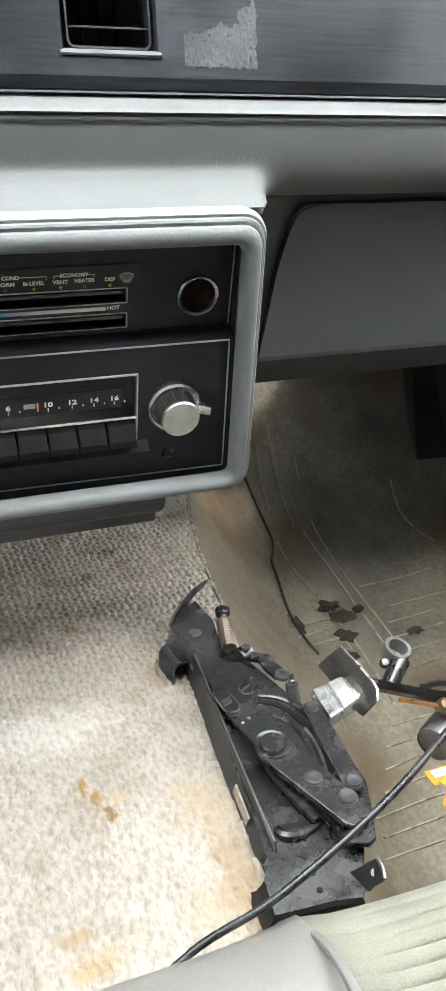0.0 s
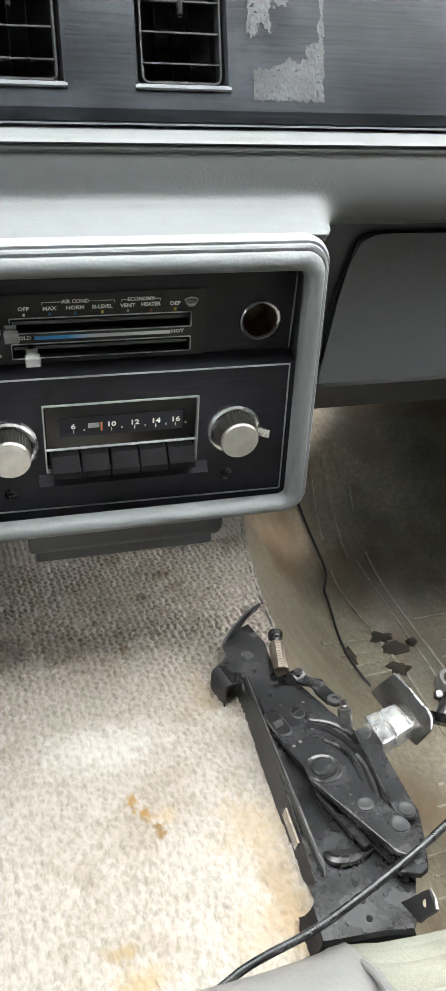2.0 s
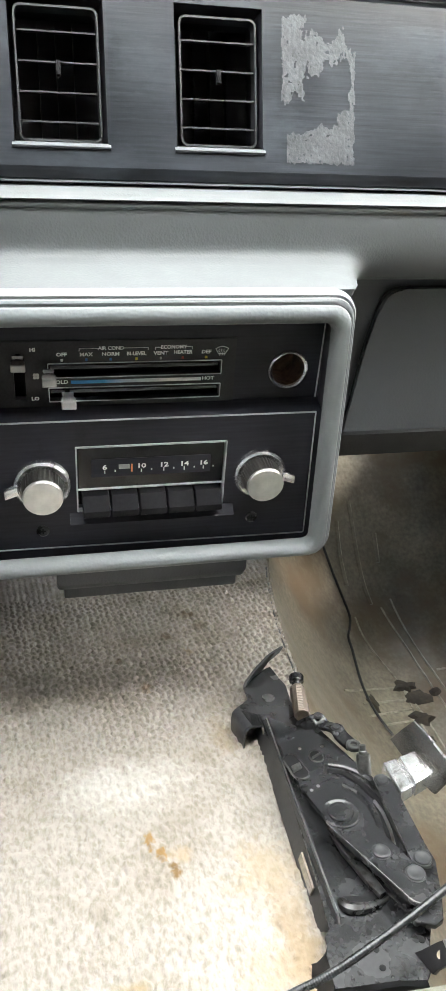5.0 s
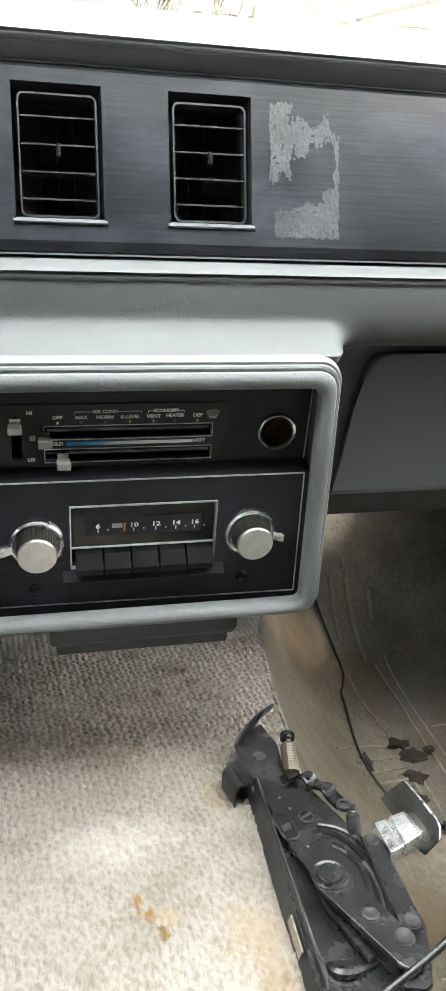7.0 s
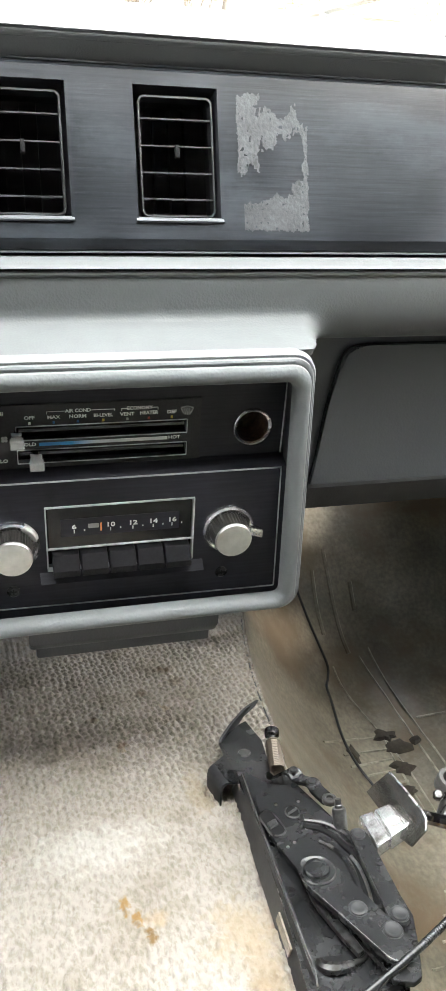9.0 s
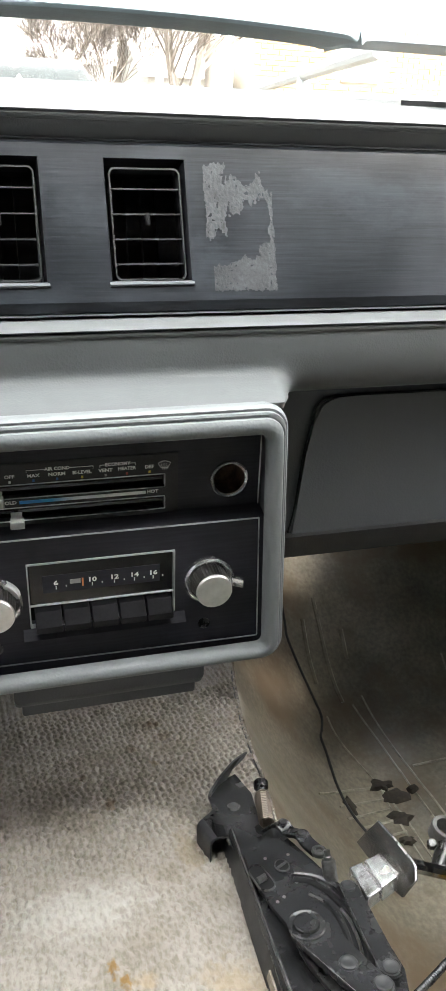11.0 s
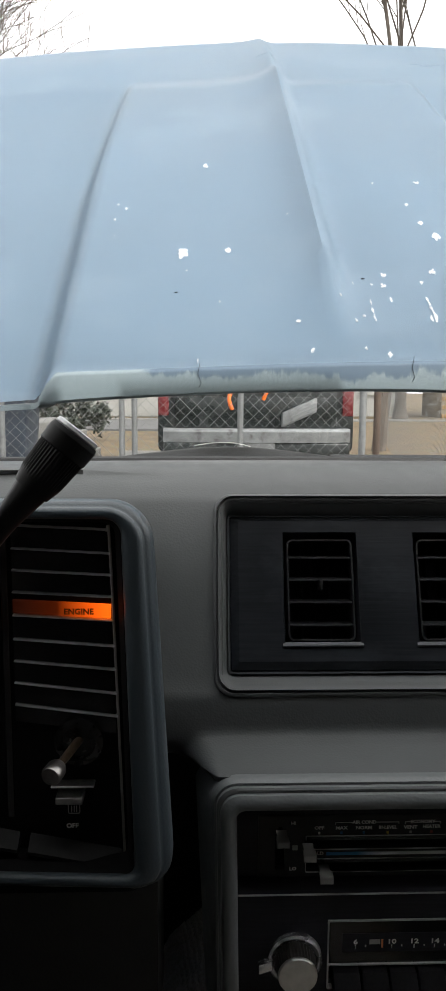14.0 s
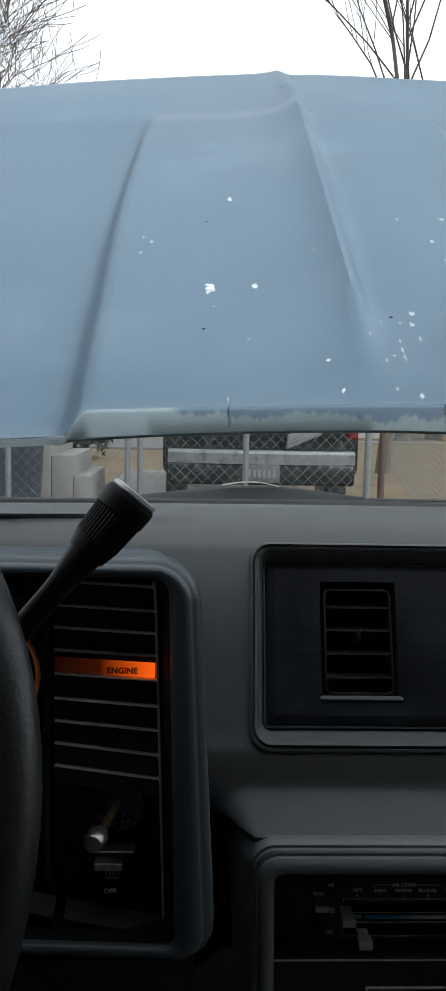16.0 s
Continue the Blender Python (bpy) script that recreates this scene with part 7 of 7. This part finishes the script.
def post(name, x, y, top, r, material, parent, label=""):
    bm = bmesh.new()
    revolve(bm, [(r, 0), (r, top), (r * 1.15, top), (r * 1.1, top + 0.02), (r * 0.3, top + 0.045)], (x, y, 0), (0, 0, 1), 12)
    return part(name, bm, material, parent, label)


FY = 5.2
fence = thing("chain_link_fence", (0, FY, 0), "galvanised chain-link fence with steel posts across the driveway", "fence")
tagged(part("wire_mesh", chain_mesh((-3.4, FY, 0), (1.06, FY, 0), 0.06, 1.17), GALV, fence, "galvanised diamond wire"), kind="stuff")
for x in (0.190, -0.565, -0.655, -1.5, -2.4, 1.070):
    post("post", x, FY + 0.03, 1.32 if x == 1.07 else 1.19, 0.021 if x != 1.07 else 0.026, GALV, fence)
for x0, x1 in ((-3.4, -0.66), (-0.56, 1.06)):
    bm = bmesh.new()
    tube(bm, [(x0, FY + 0.03, 1.185), (x1, FY + 0.03, 1.185)], 0.016, 10)
    part("rail", bm, GALV, fence, "galvanised top rail")
side_fence = thing("chain_link_fence", (1.3, 5.0, 0), "galvanised chain-link fence running beside the yard", "fence")
tagged(part("wire_mesh", chain_mesh((1.30, 3.2, 0), (3.41, 14.3, 0), 0.06, 1.18, 0.08, 0.0006), GALV, side_fence, "galvanised diamond wire"), kind="stuff")
post("post", 1.19, 5.3, 1.12, 0.026, RUST_POST, fence, "rusty brown post")
for k in (0, 3):
    post("post", 1.30 + 0.703 * k, 3.2 + 3.7 * k, 1.2, 0.030, GALV, side_fence)
bm = bmesh.new()
tube(bm, [(1.06, 1.95, 1.2), (3.41, 14.3, 1.2)], 0.026, 10)
part("rail", bm, GALV, side_fence, "galvanised top rail")

# ---- pickup truck parked beyond the fence ----
truck = thing("pickup_truck", (0.4, 8, 0), "black pickup truck parked tail-first behind the fence", "pickup truck")
TX, TY = 0.395, 6.45
bm = bmesh.new()
loft(bm, [[Vector((TX + u, y, z)) for u, z in rrect(-0.85, 0.85, 0.50, 1.14, 0.06, 4)] for y in (TY, TY + 0.02, TY + 2.0)], True, True)
tbody = part("bed", bm, CAR_BLACK, truck, "black bed sides")
part("tailgate", made_box((TX - 0.70, TY - 0.035, 0.70), (TX + 0.70, TY + 0.0, 1.150), 0.012), CAR_BLACK, truck, "black tailgate with a pressed panel")
part("tailgate_panel", made_box((TX - 0.62, TY - 0.048, 0.80), (TX + 0.62, TY - 0.034, 0.985), 0.01), CAR_BLACK, truck)
part("tailgate_lip", made_box((TX - 0.70, TY - 0.055, 1.125), (TX + 0.70, TY + 0.02, 1.165), 0.01), CAR_BLACK, truck)
for k in range(7):
    x = TX - 0.52 + k * 0.165
    part("tailgate_notch", made_box((x, TY - 0.056, 1.03), (x + 0.10, TY - 0.034, 1.075), 0.012), CAVITY, truck)
for s in (-1, 1):
    part("tail_lamp", made_box((TX + s * 0.80 - 0.05, TY - 0.035, 0.82), (TX + s * 0.80 + 0.045, TY + 0.03, 1.09), 0.012), TAIL_RED, truck, "red tail lamp")
    part("name_bar", made_box((TX + s * 0.36 - 0.17, TY + 0.29, 1.172), (TX + s * 0.36 + 0.17, TY + 0.296, 1.205)), PAPER, truck, "pale lettering bar", smooth=False)
bm = bmesh.new()
loft(bm, [[Vector((TX + x, y + 0.06 * (abs(x) / 0.8) ** 2, z)) for y, z in ((TY - 0.20, 0.60), (TY - 0.21, 0.69), (TY - 0.19, 0.715), (TY - 0.02, 0.715), (TY - 0.02, 0.60))] for x in np.linspace(-0.80, 0.80, 11)], True, True)
part("bumper_top", bm, BUMPER, truck, "dull chrome bumper step", angle=25)
part("bumper", made_box((TX - 0.80, TY - 0.17, 0.42), (TX + 0.80, TY - 0.02, 0.605), 0.03, 3), CAR_BLACK, truck, "black lower bumper")
lp = part("licence_plate", made_box((TX - 0.155, TY - 0.195, 0.445), (TX + 0.150, TY - 0.185, 0.595), 0.003), surface("dirty_plate", (0.075, 0.078, 0.08), 0.6, 0.0, 0.3, 20.0, 120.0, 0.05), truck, "pale licence plate")
for k in range(6):
    part("plate_bar", made_box((TX - 0.12 + k * 0.042, TY - 0.199, 0.49), (TX - 0.095 + k * 0.042, TY - 0.194, 0.555)), GALV, lp, smooth=False)
bm = bmesh.new()
loft(bm, [[Vector((TX - 0.06 + u * k, y, z)) for u, z in rrect(-0.76, 0.76, 0.98, zt, 0.09, 4)] for y, zt, k in ((TY + 1.95, 1.30, 1.0), (TY + 2.05, 1.43, 0.92), (TY + 2.3, 1.54, 0.86), (TY + 3.2, 1.55, 0.86), (TY + 3.7, 1.12, 1.0))], True, True)
part("cab", bm, CAR_BLACK, truck, "black cab")
part("rear_window", made_box((TX - 0.62, TY + 1.93, 1.20), (TX + 0.50, TY + 1.98, 1.42), 0.03, 3, lambda x, y, z: Vector((x, y + 0.9 * (z - 1.20), z))), CAR_GLASS, truck, "dark tinted rear window")
bm = bmesh.new()
loft(bm, [[Vector((TX + u, y, z)) for u, z in rrect(-0.74, 0.74, 1.10, zt, 0.03, 3)] for y, zt in ((TY + 0.10, 1.165), (TY + 0.30, 1.175), (TY + 1.9, 1.18))], True, True)
part("bed_cover", bm, CAR_BLACK, truck, "black bed cover")
for s in (-1, 1):
    for y in (TY + 0.75, TY + 3.9):
        bm = bmesh.new()
        revolve(bm, [(0.16, -0.10), (0.31, -0.10), (0.335, -0.06), (0.335, 0.06), (0.31, 0.10), (0.16, 0.10)], (TX + s * 0.74, y, 0.365), (1, 0, 0), 28)
        w_ = part("tyre", bm, RUBBER, truck)
        bm = bmesh.new()
        revolve(bm, [(0.16, -0.09), (0.17, 0.0), (0.16, 0.09), (0.02, 0.05)], (TX + s * 0.74, y, 0.365), (1, 0, 0), 24)
        part("rim", bm, BUMPER, w_)
part("hood", made_box((TX - 0.82, TY + 3.4, 0.45), (TX + 0.82, TY + 4.9, 1.08), 0.08, 3), CAR_BLACK, truck)
for (x, z, t) in ((0.155, 0.955, 0.02), (0.47, 1.010, -0.03)):
    bm = bmesh.new()
    tube(bm, smooth_path([(x + t, TY - 0.065, z + 0.07), (x, TY - 0.085, z + 0.02), (x + 0.012, TY - 0.075, z - 0.04), (x + 0.03, TY - 0.06, z - 0.075)] if t > 0 else [(x + 0.05, TY - 0.07, z + 0.06), (x + 0.01, TY - 0.085, z + 0.02), (x - 0.02, TY - 0.07, z - 0.05)], 5), 0.017, 8)
    solid("tie_strap", bm, STRAP, "bright orange tie-down strap over the tailgate", "strap", "tailgate straps")
tool = thing("tool_case", (0.75, TY - 0.12, 0.715), "grey ribbed metal case resting on the truck bumper", "metal case")
m_ = pose(0.755, TY - 0.115, 0.855, 0, -24, 0)
part("body", made_box((-0.16, -0.04, -0.055), (0.16, 0.04, 0.055), 0.008, 2, lambda x, y, z: m_ @ Vector((x + 0.5 * z, y, z))), BUMPER, tool)
for k in range(4):
    part("rib", made_box((-0.155, -0.046, -0.042 + k * 0.026), (0.155, -0.038, -0.033 + k * 0.026), 0.002, 1, lambda x, y, z: m_ @ Vector((x + 0.5 * z, y, z))), GALV, tool)

# ---- things left of the truck ----
stair = thing("concrete_steps", (-1.45, 7.2, 0), "weathered pale concrete front steps", "steps")
for x0, x1, top in ((-1.66, -1.43, 0.75), (-1.43, -1.24, 0.63), (-1.24, -1.10, 0.45)):
    part("step", made_box((x0, 6.5, 0), (x1, 7.7, top), 0.012), CONCRETE, stair)
bin_ = thing("waste_bin", (-1.72, 6.0, 0), "navy plastic wheeled waste bin with lid", "waste bin")
bm = bmesh.new()
loft(bm, [[Vector((-1.75 + u * k, 6.1 + v * k, z)) for u, v in rrect(-0.30, 0.30, -0.32, 0.32, 0.05, 4)] for z, k in ((0.05, 0.82), (0.95, 1.0), (0.97, 1.04), (1.0, 1.04))], True, True)
part("body", bm, BIN, bin_)
part("lid", made_box((-2.08, 5.75, 1.0), (-1.42, 6.46, 1.05), 0.02), BIN, bin_)


# ---- houses ----
def house(name, x0, x1, y0, y1, eave, ridge, wall_mat, roof_mat, label, windows):
    hs = thing(name, ((x0 + x1) / 2, y0, 0), label, "house")
    wl = part("wall", made_box((x0, y0, 0), (x1, y1, eave), 0.01), wall_mat, hs)
    bm = bmesh.new()
    ym = (y0 + y1) / 2
    loft(bm, [[Vector((x, y, z)) for y, z in ((y0 - 0.45, eave - 0.12), (ym, ridge), (y1 + 0.45, eave - 0.12), (y1 + 0.45, eave + 0.03), (ym, ridge + 0.18), (y0 - 0.45, eave + 0.03))] for x in (x0 - 0.4, x1 + 0.4)], True, True)
    part("roof", bm, roof_mat, hs, "shingled pitched roof", smooth=False)
    bm = bmesh.new()
    loft(bm, [[Vector((x, y, z)) for y, z in ((y0, eave), (y1, eave), (ym, ridge - 0.06))] for x in (x0, x1)], True, True)
    part("gable", bm, wall_mat, hs, smooth=False)
    for wx_, wz, ww, wh in windows:
        wd = part("window", made_box((wx_ - ww / 2, y0 - 0.05, wz - wh / 2), (wx_ + ww / 2, y0 + 0.02, wz + wh / 2), 0.01), SIDING, hs, "framed window")
        for s in (-1, 1):
            part("pane", made_box((wx_ - ww / 2 + 0.08, y0 - 0.058, wz + s * wh / 4 - wh / 4 + 0.06), (wx_ + ww / 2 - 0.08, y0 - 0.048, wz + s * wh / 4 + wh / 4 - 0.06)), CAR_GLASS, wd, smooth=False)
        part("sill", made_box((wx_ - ww / 2 - 0.08, y0 - 0.14, wz - wh / 2 - 0.09), (wx_ + ww / 2 + 0.08, y0 - 0.03, wz - wh / 2)), wall_mat, wd, smooth=False)
    return hs


house("house", -9.0, 3.8, 28.0, 36.0, 2.7, 5.3, SIDING, ROOFING, "white sided bungalow with a grey shingle roof across the street", [(-6.5, 1.5, 1.4, 1.3), (-2.8, 1.5, 1.6, 1.3), (0.6, 1.5, 1.2, 1.2), (2.6, 1.5, 0.9, 1.2)])
house("garage", 5.4, 7.6, 29.0, 35.0, 2.5, 3.9, SIDING, ROOFING, "white garage with a grey roof across the street", [(6.5, 1.4, 0.9, 1.0)])
brick_house = house("brick_house", 8.6, 20.0, 27.5, 29.9, 5.4, 7.0, MORTAR, ROOFING, "tan stone-block house beyond the lawn and the side fence", [(12.4, 3.4, 1.3, 1.7), (16.6, 3.4, 1.3, 1.7)])
brick_me = finish("brick", made_box((-0.2, -0.03, -0.067), (0.2, 0.0, 0.067), 0.008, 1), BRICK, False)
spare = []
count = 0
wall_ob = next(c for c in brick_house.children if c.name.startswith("wall"))
for r in range(34):
    for c in range(26):
        x, z = 8.82 + c * 0.424 + (0.212 if r % 2 else 0), 0.09 + r * 0.156
        if z > 5.3 or abs(z - 3.4) < 1.05 and (abs(x - 12.4) < 0.95 or abs(x - 16.6) < 0.95):
            continue
        if count < 290 and x < 13.5:
            count += 1
            ob = new("brick", brick_me)
            ob.parent = wall_ob
            ob.location = (x, 27.5, z)
        else:
            spare.append((x, z))
bm = bmesh.new()
for x, z in spare:
    vs = [bm.verts.new((x + u, y, z + v)) for y in (27.47, 27.5) for u, v in ((-0.2, -0.067), (0.2, -0.067), (0.2, 0.067), (-0.2, 0.067))]
    bm.faces.new(vs[:4])
    for j in range(4):
        bm.faces.new((vs[j], vs[(j + 1) % 4], vs[4 + (j + 1) % 4], vs[4 + j]))
tagged(part("bricks", bm, BRICK, wall_ob, smooth=False), kind="stuff")


# ---- bare trees ----
def bare_tree(x, y, height, seed, trunk, label, kids=(5, 6, 6, 5, 3), stems=()):
    rnd = random.Random(seed)
    t = thing("tree", (x, y, 0), label, "tree", "bare trees")
    limbs, twigs = bmesh.new(), bmesh.new()

    def grow(bm, p, d, length, r, level):
        pts, q = [p], d.copy()
        n = 5 if level < 3 else 4
        for k in range(n):
            q = (q + Vector((rnd.uniform(-1, 1), rnd.uniform(-1, 1), rnd.uniform(-0.4, 0.7))) * 0.16).normalized()
            pts.append(pts[-1] + q * length / n)
        tube(bm, pts, lambda s: max(0.006, r * (1 - 0.55 * s)), 6 if level < 2 else 3)
        if level == 5:
            return
        for k in range(kids[level]):
            s = rnd.uniform(0.35, 1.0)
            i = min(n - 1, int(s * n))
            at = pts[i].lerp(pts[i + 1], s * n - i) if i < n else pts[-1]
            spread = Vector((rnd.uniform(-1, 1), rnd.uniform(-1, 1), rnd.uniform(-0.1, 0.6))).normalized()
            grow(limbs if level < 2 else twigs, at, (q * 0.75 + spread * (0.42 if stems else 0.8)).normalized(), length * rnd.uniform(0.55, 0.78), r * (1 - 0.5 * s) * 0.55, level + 1)

    tk = bmesh.new()
    if stems:
        tube(tk, [(x, y, -0.1), (x, y, 0.5), (x + 0.05, y, 3.0), (x, y, height * 0.3)], lambda s: trunk * (1.25 - 0.45 * min(1, 3 * s) - 0.1 * s), 14)
        for dx, dz, long in stems:
            grow(limbs, Vector((x, y, height * 0.3 - 0.3)), Vector((dx, 0.05 * dz, dz)).normalized(), long, trunk * 0.38, 1)
    else:
        grow(tk, Vector((x, y, -0.05)), Vector((rnd.uniform(-0.05, 0.05), 0, 1)), height * 0.42, trunk, 0)
    part("trunk", tk, BARK, t)
    part("limbs", limbs, BARK, t)
    tagged(part("twigs", twigs, BARK, t), kind="stuff")


bare_tree(3.06, 13.2, 6.0, 5, 0.13, "bare grey tree with a thick trunk behind the fence")
bare_tree(-6.6, 16.0, 13.6, 8, 0.20, "bare winter tree with fine twigs by the street")
bare_tree(6.79, 26.2, 19.0, 12, 0.25, "big bare tree that forks into tall stems across the street", (5, 7, 6, 4, 2), ((0.0, 8.5, 10.0), (1.5, 8.5, 11.0), (2.7, 7.5, 9.0)))
bare_tree(2.2, 24.0, 5.0, 15, 0.09, "small bare tree with many low forks across the street")
bare_tree(3.4, 24.5, 5.5, 18, 0.08, "small bare tree with many low forks across the street")


def evergreen_shrub(x, y, wide, tall, seed, label):
    """Crooked stems inside an uneven crown of small dark leaves in clumps."""
    rnd = random.Random(seed)
    sh = thing("shrub", (x, y, 0), label, "shrub")
    stems = bmesh.new()
    clumps = []
    for k in range(9):
        a, lean = rnd.uniform(0, 2 * math.pi), rnd.uniform(0.1, 0.55) * wide
        top = Vector((x + lean * math.cos(a), y + lean * math.sin(a), tall * rnd.uniform(0.55, 0.95)))
        tube(stems, smooth_path([(x + rnd.uniform(-0.1, 0.1), y, -0.03), (x + 0.4 * lean * math.cos(a), y + 0.4 * lean * math.sin(a), tall * 0.35), top], 4), lambda s: 0.028 - 0.018 * s, 6)
    for k in range(130):
        a, h = rnd.uniform(0, 2 * math.pi), rnd.uniform(0.10, 0.97)
        reach = wide * math.sqrt(rnd.random()) * (0.62 + 0.75 * h * (1 - h) + 0.2 * rnd.random()) * (1.0 if h < 0.7 else 1.9 - 1.3 * h)
        clumps.append((Vector((x + reach * math.cos(a), y + reach * math.sin(a), tall * h)), rnd.uniform(0.10, 0.24)))
    verts, quads = [], []
    for c, r in clumps:
        for j in range(52):
            d = Vector((rnd.gauss(0, 1), rnd.gauss(0, 1), rnd.gauss(0, 1))).normalized()
            p, u = c + d * r * rnd.uniform(0.4, 1.1), d.orthogonal().normalized()
            u = (u + 0.6 * Vector((rnd.uniform(-1, 1), rnd.uniform(-1, 1), rnd.uniform(-1, 1)))).normalized()
            w, n = u.cross(d), len(verts)
            size = rnd.uniform(0.04, 0.075)
            verts += [p - u * size, p + w * size * 0.45 + d * 0.006, p + u * size, p - w * size * 0.45 + d * 0.006]
            quads.append((n, n + 1, n + 2, n + 3))
    me = bpy.data.meshes.new("foliage")
    me.from_pydata([tuple(v) for v in verts], [], quads)
    me.materials.append(EVERGREEN)
    part("stems", stems, BARK, sh)
    tagged(part("foliage", me, EVERGREEN, sh), kind="stuff")


evergreen_shrub(-2.85, 15.5, 1.15, 2.1, 61, "dark green evergreen shrub on the lawn behind the steps")
